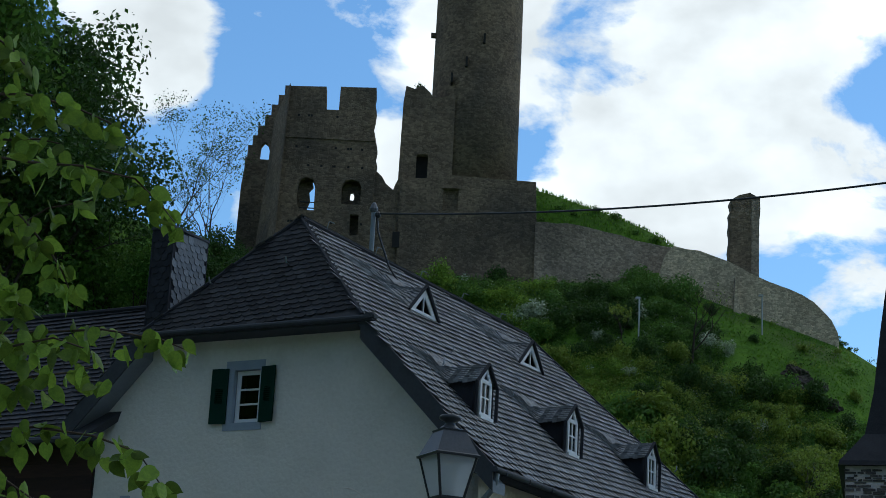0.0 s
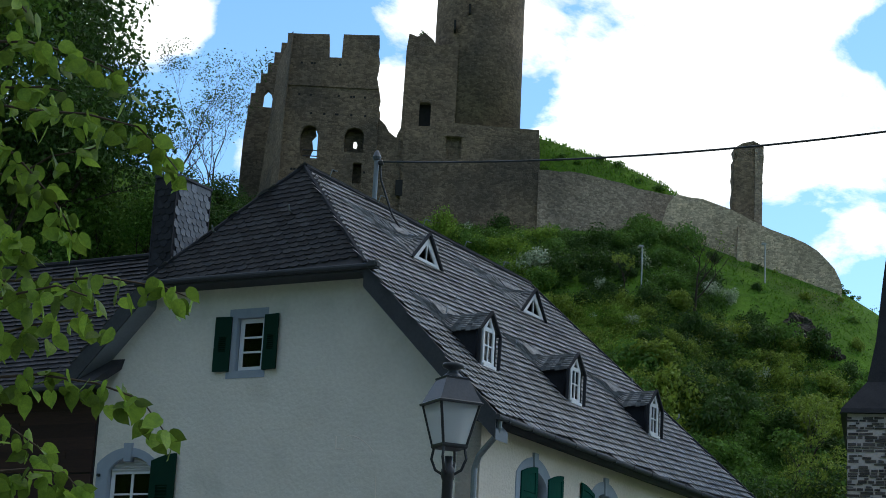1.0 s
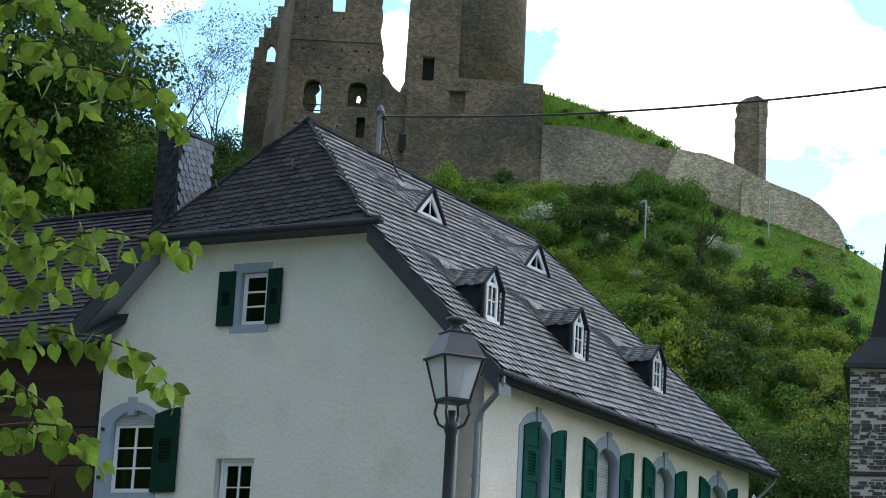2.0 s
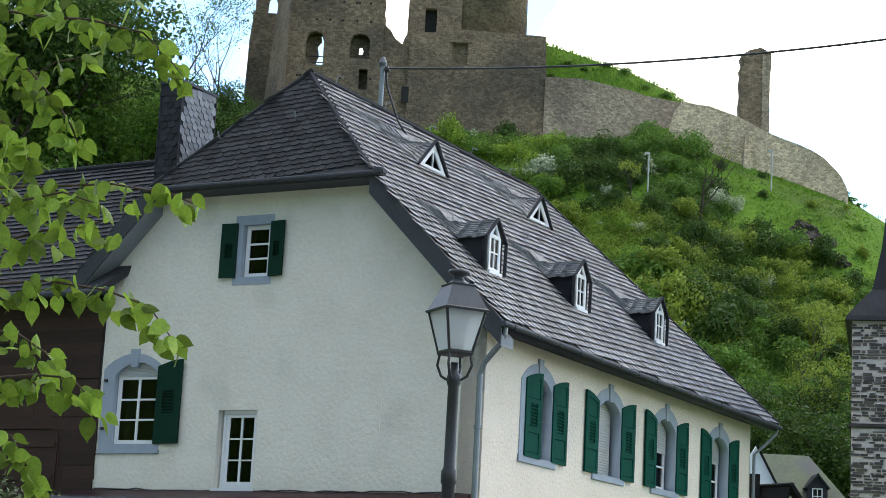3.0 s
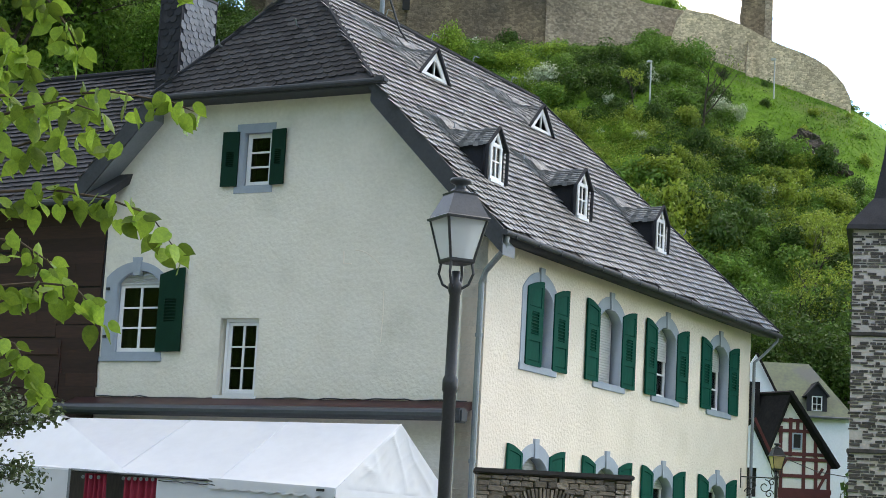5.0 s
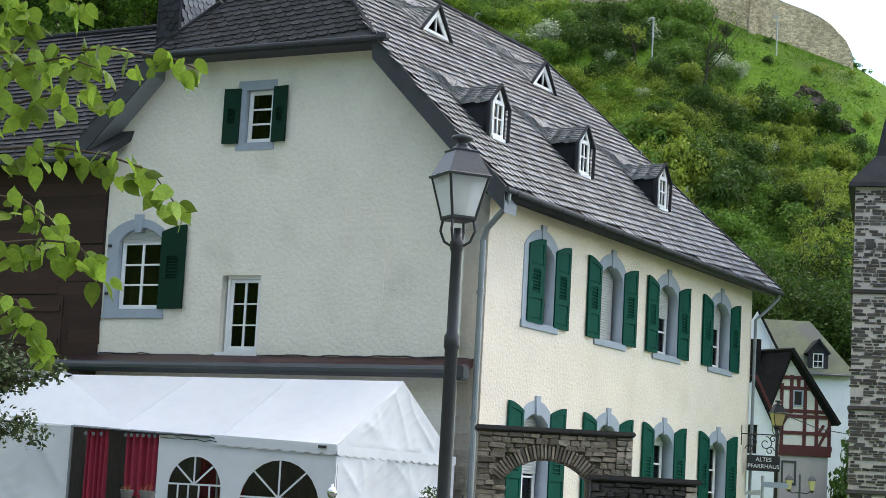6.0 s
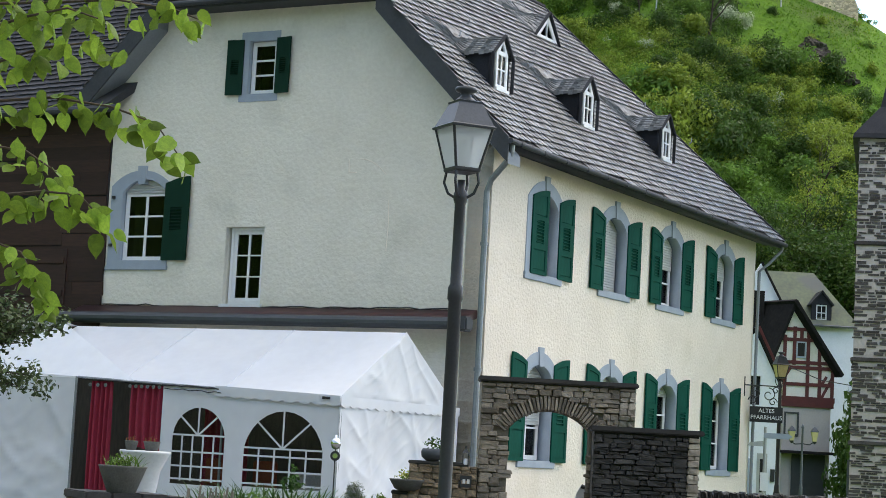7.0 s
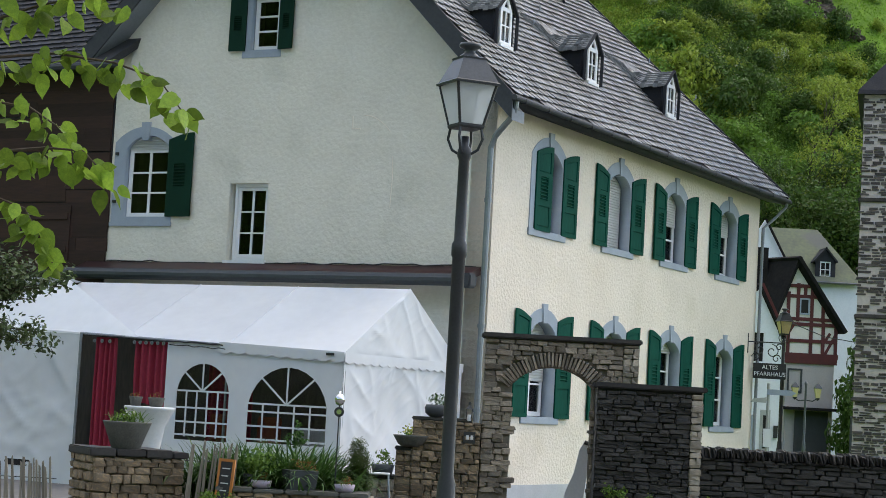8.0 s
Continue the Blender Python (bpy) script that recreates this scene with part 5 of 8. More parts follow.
def lay(parent, x0, x1, z0, z1, y, seed, meshes=STONES, h0=0.06, h1=0.13, w0=0.12, w1=0.34, skip=None, gap=0.002):
    """Coursed rubble on the face y of a wall: each stone an object of its own."""
    rnd = random.Random(seed)
    z = z0
    while z < z1 - 0.03:
        h = min(rnd.uniform(h0, h1), z1 - z)
        x = x0
        while x < x1 - 0.03:
            w = min(rnd.uniform(w0, w1), x1 - x)
            if x1 - (x + w) < 0.06:
                w = x1 - x
            c = (x + w / 2, z + h / 2)
            if not (skip and skip(*c)):
                ob = new("stone", rnd.choice(meshes))
                ob.parent = parent
                ob.matrix_basis = Matrix.LocRotScale((c[0], y + rnd.uniform(-0.02, 0.014), c[1] + rnd.uniform(-0.008, 0.008)), Euler((0, rnd.uniform(-0.06, 0.06), 0)), (w - gap, 0.12, h * rnd.uniform(0.92, 1.2) - gap))
            x += w
        z += h


def make_gateway():
    """The arched gateway with the lower wall that runs on beside it."""
    gate = thing("gateway", "arched garden gateway of brown rubble stone", "gateway", pose(0, 25, 0, 0, 0, 0))
    op = arched(1.0, 2.06, 0, 1.97, 2.21)
    ring = [(0.63, 0), (2.62, 0), (2.62, 2.56), (0.63, 2.56)]
    part("core", plate([(0.63, 0), (1.0, 0)] + op[2:][::-1] + [(2.06, 0), (2.62, 0), (2.62, 2.56), (0.63, 2.56)], [], 0.44, pose(0, 0.03, 0)), M["mortar"], gate)
    c, h, rise = 1.53, 0.53, 0.24
    r = (h * h + rise * rise) / (2 * rise)
    zc = 2.21 - r

    def skip(x, z):
        d = math.hypot(x - c, z - zc)
        return (0.98 < x < 2.08 and z < 1.98) or (d < r + 0.20 and 0.88 < x < 2.18 and z > 1.88)
    lay(gate, 0.63, 2.42, 0.55, 2.54, 0.03, 5, h0=0.045, h1=0.09, w0=0.09, w1=0.25, skip=skip)
    lay(gate, 2.42, 2.63, 1.9, 2.54, 0.02, 15, STONES_PALE, 0.05, 0.09, 0.08, 0.16)
    a = math.asin(h / r) * 1.12
    n = 32
    for i in range(n):
        t = -a + 2 * a * (i + 0.5) / n
        ob = new("voussoir", STONES[i % 10])
        ob.parent = gate
        ob.matrix_basis = Matrix.LocRotScale((c + (r + 0.1) * math.sin(t), 0.02, zc + (r + 0.1) * math.cos(t)), Euler((0, t, 0)), (2 * a * r / n - 0.006, 0.14, 0.2))
    part("coping", cube(0.58, 2.66, -0.07, 0.55, 2.56, 2.625, bevel=0.015), M["coping"], gate, "dark slate coping slab")
    # lighter quoin face of the inner return
    gw = thing("garden_wall", "dark dry-stone garden wall with slate coping", "stone wall", pose(0, 24.6, 0, 0, 0, 0))
    part("core", cube(2.08, 3.42, 0.03, 0.5, 0, 1.98), M["stone_dark"], gw)
    lay(gw, 2.08, 3.28, 0.6, 1.96, 0.03, 6, STONES_DARK, 0.035, 0.08, 0.07, 0.28)
    lay(gw, 3.28, 3.43, 0.6, 1.96, 0.02, 16, STONES_PALE, 0.05, 0.10, 0.08, 0.15)
    part("coping", cube(2.03, 3.48, -0.06, 0.58, 1.98, 2.05, bevel=0.015), M["coping"], gw, "dark slate coping slab")
    low = thing("garden_wall", "low dark dry-stone wall topped with upright slates", "stone wall", pose(0, 24.7, 0, 0, 0, 0))
    part("core", cube(3.43, 9.0, 0.03, 0.45, 0, 1.16), M["stone_dark"], low)
    lay(low, 3.43, 6.4, 0.62, 1.16, 0.03, 7, STONES_DARK, 0.045, 0.09, 0.10, 0.34)
    rnd = random.Random(9)
    x = 3.4
    while x < 6.4:
        w = rnd.uniform(0.02, 0.05)
        ob = new("coping_slate", STONES_DARK[int(x * 50) % 10])
        ob.parent = low
        ob.matrix_basis = Matrix.LocRotScale((x + w / 2, 0.2, 1.16 + 0.06), Euler((0, rnd.uniform(-0.25, 0.1), 0)), (w, 0.5, rnd.uniform(0.12, 0.19)))
        x += w + 0.004
    left = thing("garden_wall", "low brown stone wall beside the gateway", "stone wall", pose(0, 25.2, 0, 0, 0, 0))
    part("core", cube(-0.24, 0.62, 0.03, 0.5, 0, 1.4), M["mortar"], left)
    lay(left, -0.15, 0.62, 0.5, 1.42, 0.03, 12)


make_gateway()


# ---- party tent ----
def make_tent():
    tent = thing("party_tent", "white canvas party tent with arched clear windows", "tent", HOUSE)
    z0, ze, zr, x0, x1, y0, yr, y1 = 0.40, 2.32, 3.45, -6.9, -0.3, -4.0, -2.1, -0.26

    def eave(x):
        """The front eave drops a little towards the street."""
        return 2.33 + 0.035 * (x1 - x)

    def cloth(name, quad, nu, nv, sag, seed, label="", crease=0.0):
        """A sheet of canvas with sag and creases, 6 mm thick."""
        a, b, c, d = [Vector(q) for q in quad]
        n = (b - a).cross(d - a).normalized()
        bm = bmesh.new()
        grid = []
        for j in range(nv + 1):
            row = []
            for i in range(nu + 1):
                u, v = i / nu, j / nv
                p = a.lerp(b, u).lerp(d.lerp(c, u), v)
                k = math.sin(math.pi * u) * math.sin(math.pi * v)
                q = p.x + p.y
                fold = 1 - abs(noise.noise(Vector((q * 1.5 + p.z * 1.3 + seed, p.z * 0.5 - q * 0.35, 2.0)))) * 2.2
                fine = 1 - abs(noise.noise(Vector((q * 2.6 - p.z * 3.1 + seed, p.z * 0.9 + q * 0.7, 5.0)))) * 2.5
                f = (noise.noise(Vector((p.x * 2.1 + seed, p.y * 2.1, p.z * 1.3))) * 0.03 + crease * (max(0, fold) ** 3 + 0.45 * max(0, fine) ** 3)) * min(1, 6 * k)
                row.append(bm.verts.new(p + n * (f - sag * k)))
            grid.append(row)
        for j in range(nv):
            for i in range(nu):
                bm.faces.new((grid[j][i], grid[j][i + 1], grid[j + 1][i + 1], grid[j + 1][i]))
        return part(name, bm, M["canvas"], tent, label, smooth=True)
    xm = (-4.35, -2.4, x1)
    for a, b in zip((-6.9, -4.35, -2.4), xm):
        cloth("roof_panel", [(a, y0, eave(a)), (b, y0, eave(b)), (b, yr, zr), (a, yr, zr)], 16, 12, 0.05, a, "white canvas roof panel")
        cloth("roof_panel", [(b, y1, ze), (a, y1, ze), (a, yr, zr), (b, yr, zr)], 8, 6, 0.04, a + 3)
    cloth("gable_panel", [(x1, y0, ze), (x1, y1, ze), (x1, yr + 0.01, zr), (x1, yr - 0.01, zr)], 60, 40, 0.02, 9, "", 0.02)
    cloth("end_wall", [(x1 + 0.02, y0, z0), (x1 + 0.02, y1, z0), (x1 + 0.02, y1, ze), (x1 + 0.02, y0, ze)], 110, 70, 0.06, 5, "white canvas end wall with creases", 0.024)
    cloth("back_wall", [(x1, y1, z0), (-9.5, y1, z0), (-9.5, y1, ze), (x1, y1, ze)], 20, 8, 0.03, 6)
    # front wall with arched windows
    win = [arched(-3.32, -2.33, 0.90, 1.66, 2.09), arched(-1.97, -0.55, 0.93, 1.52, 2.09)]
    fw = part("front_wall", plate([(-3.55, z0), (x1, z0), (x1, eave(x1)), (-3.55, eave(-3.55))], win, 0.012, pose(0, y0 + 0.01, 0)), M["canvas"], tent, "white canvas front wall with arched windows")
    for (a, b), spring, crown in (((-3.32, -2.33), 1.66, 2.09), ((-1.97, -0.55), 1.52, 2.09)):
        part("clear_window", plate(arched(a, b, 0.90, spring, crown), [], 0.006, pose(0, y0 + 0.03, 0)), M["film"], fw, "clear plastic window")
        c = (a + b) / 2

        def bar(*dims, m=None):
            part("window_bar", cube(*dims, m=m), M["canvas"], fw)
        for i in (1, 2, 3, 4):
            x = a + (b - a) * i / 5
            bar(x - 0.014, x + 0.014, -0.004, 0.004, 0.95, spring, m=pose(0, y0 + 0.004, 0))
        for z in (0.98, 1.18, 1.40, spring):
            bar(a, b, -0.005, 0.003, z - 0.014, z + 0.014, m=pose(0, y0 + 0.004, 0))
        for ang in (-50, 0, 50):
            ln = min((crown - spring) / max(0.35, math.cos(radians(ang))), (b - a) * 0.45)
            bar(-0.014, 0.014, -0.006, 0.002, 0, ln, m=pose(c, y0 + 0.004, spring, 0, ang))
    for x in (-4.35, -2.4, x1):
        part("seam", tube([(x, y0 - 0.005, eave(x) + 0.001), (x, yr, zr + 0.004)], 0.008, 6), M["canvas"], tent)
    # scalloped valances
    for a, b, fixed, axis in ((-2.55, x1 + 0.03, y0 - 0.03, 0), (y0 - 0.02, y1, x1 + 0.045, 1)):
        lift = eave if axis == 0 else (lambda q: ze)
        top = [(a, lift(a) + 0.03), (b, lift(b) + 0.03)]
        n = round((b - a) / 0.25)
        low = [(b - (b - a) * i / (n * 4), lift(b - (b - a) * i / (n * 4)) - 0.10 - 0.04 * abs(math.sin(math.pi * i / 4))) for i in range(n * 4 + 1)]
        m = pose(0, fixed, 0) if axis == 0 else SIDE @ pose(0, -fixed, 0)
        part("valance", plate(low + top, [], 0.012, m), M["canvas"], tent, "scalloped white valance")
    # left wing with its gable to the front
    cloth("wing_gable", [(-8.8, y0 - 0.02, eave(-6.0)), (-4.1, y0 - 0.02, eave(-4.1)), (-6.28, y0 + 0.8, zr - 0.02), (-6.30, y0 + 0.8, zr - 0.02)], 14, 8, 0.02, 14)
    cloth("wing_roof", [(-6.28, y0 + 0.8, zr - 0.01), (-9.4, y0 + 0.8, zr - 0.02), (-9.4, yr + 1, zr - 0.1), (-6.9, yr, zr)], 10, 6, 0.03, 15)
    cloth("wing_front", [(-9.6, y0 - 0.01, 0.05), (-5.25, y0 - 0.01, 0.05), (-5.25, y0 - 0.01, eave(-5.25)), (-9.6, y0 - 0.01, eave(-5.25))], 70, 40, 0.05, 16, "white canvas wing wall", 0.035)
    for x in (-5.25, -3.5, -2.42, x1):
        part("pole", tube([(x, y0 - 0.035 if x < -5 else y0 + 0.05, z0), (x, y0 - 0.035 if x < -5 else y0 + 0.05, eave(x))], 0.022, 8), M["zinc"], tent)
    part("eave_rail", tube([(-5.25, y0 + 0.0, eave(-5.25) - 0.01), (x1, y0 + 0.0, eave(x1) - 0.01)], 0.02, 8), M["zinc"], tent)
    # added sheet whose dark brown stands in for the dim interior
    part("inner_lining", cube(-9.2, x1 - 0.1, y0 + 2.2, y0 + 2.23, 0.41, ze + 0.85), M["tent_dim"], tent, "added brown backing sheet for the dim tent interior")
    rnd = random.Random(91)
    part("lacing", tube([(-3.55 + 0.12 * i, y0 - 0.03, eave(-3.55 + 0.12 * i) - 0.015 + rnd.uniform(-0.015, 0.012)) for i in range(10)], 0.012, 5), M["iron"], tent, "black lacing cord along the eave")
    part("lacing", tube([(-3.5 + 0.12 * i, y0 - 0.03, eave(-3.5 + 0.12 * i) - 0.075 + rnd.uniform(-0.015, 0.012)) for i in range(10)], 0.008, 5), M["iron"], tent)
    part("maker_tag", cube(-0.58, -0.44, y0 - 0.05, y0 - 0.043, eave(-0.5) - 0.04, eave(-0.5)), M["iron"], tent, "small dark tag")
    part("floor_boards", cube(-9.5, x1, y0, y1, 0.3, 0.4), M["shade_black"], tent)


M["tent_dim"] = mat("dim_interior_brown", (0.11, 0.095, 0.08), (0.06, 0.052, 0.045), rough=0.9, scale=2, fine=20, stretch=(1, 1, 0.2))
M["film"] = glass_mat("clear_plastic_film", (0.8, 0.8, 0.8), 0.1, 1.18)
make_tent()


# ---- trees and bushes ----
GREENS = {
    "bright": leaf_mat("bright_leaves", (0.25, 0.37, 0.05), (0.15, 0.255, 0.035), 0.45, scale=0.5),
    "mid": leaf_mat("green_leaves", (0.135, 0.25, 0.042), (0.08, 0.16, 0.028), 0.45, scale=0.5),
    "dark": leaf_mat("dark_leaves", (0.07, 0.13, 0.025), (0.035, 0.075, 0.016), 0.4, scale=0.5),
    "olive": leaf_mat("olive_leaves", (0.25, 0.33, 0.05), (0.16, 0.225, 0.036), 0.45, scale=0.5),
    "blossom": leaf_mat("white_blossom", (0.62, 0.66, 0.52), (0.16, 0.24, 0.09), scale=1.4),
}
M["bark"] = mat("brown_bark", (0.06, 0.045, 0.033), (0.03, 0.023, 0.018), rough=0.95, scale=3, fine=20, bump=0.6)


def leaf_cloud(lobes, count, size, seed, shell=0.55, hang=0.2):
    """Leaves round a set of (centre, radius) lobes, as one mesh."""
    rnd = random.Random(seed)
    verts, faces = [], []
    total = sum(r * r for _, r in lobes)
    for c, r in lobes:
        for _ in range(int(count * r * r / total)):
            d = Vector((rnd.gauss(0, 1), rnd.gauss(0, 1), rnd.gauss(0, 1))).normalized()
            p = c + d * r * (shell + (1.12 - shell) * rnd.random() ** 0.7)
            s = size * rnd.uniform(0.55, 1.35)
            up = (d * 0.7 + Vector((rnd.gauss(0, 0.5), rnd.gauss(0, 0.5), rnd.gauss(hang, 0.5)))).normalized()
            t = up.orthogonal().normalized()
            t.rotate(Matrix.Rotation(rnd.uniform(0, 6.28), 3, up))
            w = up.cross(t)
            b = len(verts)
            verts += [p + t * s, p + w * s * 0.55 + up * s * 0.12, p - t * s, p - w * s * 0.55 + up * s * 0.12]
            faces.append((b, b + 1, b + 2, b + 3))
    me = bpy.data.meshes.new("leaves")
    me.from_pydata(verts, [], faces)
    return me


def bush_lobes(rnd, flat=0.75):
    out = []
    for _ in range(rnd.randint(8, 12)):
        a, q = rnd.uniform(0, 6.28), rnd.uniform(0.0, 0.75)
        out.append((Vector((q * math.cos(a), q * math.sin(a), rnd.uniform(0.15, 1.0) * flat * (1.1 - 0.6 * q))), rnd.uniform(0.22, 0.42)))
    return out


def green_at(u, v, rnd):
    """The kind of growth at a place of the slope: u across at the crest, v from foot to crest."""
    patch = noise.noise(Vector((u * 0.16, v * 4.5, 7)))
    fleck = rnd.random()
    if u > 27 and v < 0.52:
        pick = ("dark", "mid", "mid", "bright")
    elif v > 0.76 and 10 < u < 27:
        pick = ("dark", "dark", "mid", "mid")
    elif v > 0.62 and u <= 10:
        pick = ("mid", "bright", "mid", "dark")
    elif u > 20 and v > 0.5:
        pick = ("mid", "dark", "olive", "mid")
    elif v > 0.45:
        pick = ("olive", "olive", "bright", "mid")
    else:
        pick = ("bright", "mid", "olive", "bright")
    k = int(fleck * 2.2 + (patch + 0.5) * 1.9)
    return pick[max(0, min(3, k))]


def hidden_by_house(u, x, y, h):
    """What the old house hides is left bare."""
    return (hill(x, y) + h - EYE[2]) / y < float(np.interp(u, [-13, 8.5, 30, 31], [0.30, 0.234, 0.113, 0.0]))


def open_grass(u, v):
    return (u > 24 and v > 0.84 - 0.008 * (u - 24) + 0.03 * math.sin(u * 1.3)) or v > 0.97


def make_bushes():
    """Bushes over the castle hill, thick at its foot and thin on the upper grass."""
    rnd = random.Random(101)
    protos = {}
    for key in GREENS:
        protos[key] = []
        for k in range(4):
            me = leaf_cloud(bush_lobes(rnd), 2200, 0.052, rnd.randint(0, 9999), shell=0.35)
            me.materials.append(GREENS[key])
            protos[key].append(me)
    words = {"bright": "fresh green bush on the castle hill", "mid": "leafy green bush on the castle hill", "dark": "dark green bush on the castle hill", "olive": "yellow-green bush on the castle hill", "blossom": "white blossoming hawthorn bush on the castle hill"}

    def plant(key, x, y, s):
        b = new("bush", rnd.choice(protos[key]))
        b.matrix_basis = Matrix.LocRotScale((x, y, hill(x, y) - 0.15 * s), Euler((0, 0, rnd.uniform(0, 6.28))), (s, s, s * rnd.uniform(0.7, 1.4)))
        tagged(b, words[key], "bush", "bushes on the hill")
    # the hawthorns in flower
    for x, e, s in ((7.1, 0.246, 2.6), (5.5, 0.243, 1.6), (16.0, 0.250, 1.3), (21.8, 0.234, 1.7), (23.4, 0.232, 1.4), (1.5, 0.269, 1.3), (15.3, 0.218, 1.2), (12.6, 0.236, 1.0), (29.5, 0.165, 1.5), (26.0, 0.19, 1.2)):
        x, y = on_slope(x, e)
        plant("blossom", x, y, s)
    made, taken = 0, []
    for _ in range(9000):
        v, u = rnd.uniform(0.04, 0.98), rnd.uniform(-18, 48)
        if made >= 286:
            return
        if (u > 31 and v < 0.22) or any((u - a) ** 2 + (58 * (v - b)) ** 2 < 3.6 for a, b in taken):
            continue
        y = FOOT + v * (CREST - FOOT) + rnd.uniform(-1.6, 1.6)
        x = u * y / CREST
        if hidden_by_house(u, x, y, 2.5) or (open_grass(u, v) and rnd.random() > 0.02):
            continue
        s = rnd.uniform(1.3, 3.6) * (0.8 if v > 0.6 else 1.15) * (0.4 if open_grass(u, v) else 1)
        plant(green_at(u, v, rnd), x, y, s)
        taken.append((u, v))
        made += 1


def make_scrub():
    """The low scrub between the bushes: a thick cover of small leaves in uneven tufts."""
    rnd, rng = random.Random(303), np.random.default_rng(7)
    keys = ["bright", "mid", "dark", "olive", "blossom"]
    spots, kind = [], []
    while len(spots) < 11000:
        u, v = rnd.uniform(-18, 46), rnd.uniform(0.02, 0.985)
        y = FOOT + v * (CREST - FOOT)
        x = u * y / CREST
        if open_grass(u, v) and rnd.random() > 0.03:
            continue
        if hidden_by_house(u, x, y, 1.5) or noise.noise(Vector((u * 0.35, v * 14, 2))) < -0.38:
            continue
        r = rnd.uniform(0.35, 0.95) * (1.0 + 0.5 * noise.noise(Vector((u * 0.5, v * 16, 9))))
        spots.append((x, y, hill(x, y) + r * rnd.uniform(0.0, 0.9), r))
        kind.append(4 if rnd.random() < 0.012 else keys.index(green_at(u, v, rnd)))
    per = 30
    c = np.repeat(np.array(spots), per, axis=0)
    k = np.repeat(np.array(kind), per)
    n = len(c)

    def unit(a):
        return a / np.linalg.norm(a, axis=1, keepdims=True)
    d = unit(rng.normal(size=(n, 3)))
    p = c[:, :3] + d * c[:, 3:4] * rng.uniform(0.2, 1.1, (n, 1)) * np.array([1.15, 1.15, 0.9])
    up = unit(d * 0.6 + rng.normal(size=(n, 3)) * 0.5 + np.array([0, 0, 0.3]))
    t = unit(np.cross(up, rng.normal(size=(n, 3))))
    w = np.cross(up, t)
    s = rng.uniform(0.05, 0.125, (n, 1))
    quads = np.stack([p + t * s, p + w * s * 0.55 + up * s * 0.12, p - t * s, p - w * s * 0.55 + up * s * 0.12], axis=1).reshape(-1, 3)
    me = bpy.data.meshes.new("scrub")
    me.vertices.add(4 * n)
    me.vertices.foreach_set("co", quads.ravel())
    me.loops.add(4 * n)
    me.loops.foreach_set("vertex_index", np.arange(4 * n, dtype=np.int32))
    me.polygons.add(n)
    me.polygons.foreach_set("loop_start", np.arange(0, 4 * n, 4, dtype=np.int32))
    me.update(calc_edges=True)
    ob = link("scrub", me, GREENS["bright"])
    for key in keys[1:]:
        me.materials.append(GREENS[key])
    me.polygons.foreach_set("material_index", k.astype(np.int32))
    tagged(ob, "dense low spring scrub covering the castle hill", "scrub", kind="stuff")


def make_rocks():
    """Bare dark rock and earth that breaks through the slope."""
    for x, e, size, seed in ((28.7, 0.2235, (1.2, 0.9, 0.8), 1), (29.9, 0.2165, (1.5, 1.0, 0.9), 2), (31.3, 0.2075, (1.1, 0.9, 0.8), 3), (22.6, 0.2165, (1.0, 0.7, 0.5), 4)):
        x, y = on_slope(x, e)
        bm = bmesh.new()
        bmesh.ops.create_icosphere(bm, subdivisions=4, radius=1.0)
        for v in bm.verts:
            q = v.co.copy()
            f = 1 + 0.45 * noise.fractal(q * 1.6 + Vector((seed * 9, 0, 0)), 1.0, 2.0, 4) + 0.12 * noise.cell(q * 4 + Vector((seed, 0, 0)))
            v.co = Vector((q.x * size[0], q.y * size[1], q.z * size[2])) * f
        ob = part("rock_outcrop", bm, M["rock"], None, "", pose(x, y, hill(x, y) - 0.1, 0, 12, 0))
        tagged(ob, "dark brown bare rock outcrop on the castle hill", "rock")


M["rock"] = mat("dark_brown_rock", (0.075, 0.058, 0.045), (0.032, 0.026, 0.022), rough=0.9, scale=1.2, fine=7, bump=0.9, depth=0.15, stains=((0.06, 0.09, 0.03), 1.0, 0.56, 0.6))


def tree_parts(rnd, height, spread, leaves, size, trunk=0.3, sparse=False, levels=3):
    """A tapered trunk with limbs as one mesh, and the crown's leaves as another."""
    bm = bmesh.new()
    lobes = []

    def grow(p, d, length, r, depth):
        n = 4
        pts, rad = [p], [r]
        for i in range(n):
            d = (d + Vector((rnd.gauss(0, 0.16), rnd.gauss(0, 0.16), 0.06))).normalized()
            pts.append(pts[-1] + d * length / n)
            rad.append(r * (1 - 0.62 * (i + 1) / n))
        b = tube(pts, r, 5 if depth else 8, rad)
        me = bpy.data.meshes.new("tmp")
        b.to_mesh(me)
        b.free()
        bm.from_mesh(me)
        bpy.data.meshes.remove(me)
        if depth >= levels:
            lobes.append((pts[-1], spread * (0.10 if sparse else rnd.uniform(0.17, 0.27))))
            return
        for k in range(4 if depth == 0 else 3):
            i = rnd.randint(2, n)
            a = rnd.uniform(0, 6.28)
            side = Vector((math.cos(a), math.sin(a), rnd.uniform(0.1, 0.7)))
            grow(pts[i], (d * (0.7 if sparse else 0.45) + side * 0.8).normalized(), length * rnd.uniform(0.5, 0.7), rad[i] * 0.75, depth + 1)
        grow(pts[-1], d, length * 0.55, rad[-1], depth + 1)
    grow(Vector((0, 0, -0.3)), Vector((0, 0, 1)), height * 0.52, trunk, 0)
    crown = leaf_cloud(lobes, leaves, size, rnd.randint(0, 9999), shell=0.15 if sparse else 0.4)
    return bm, crown


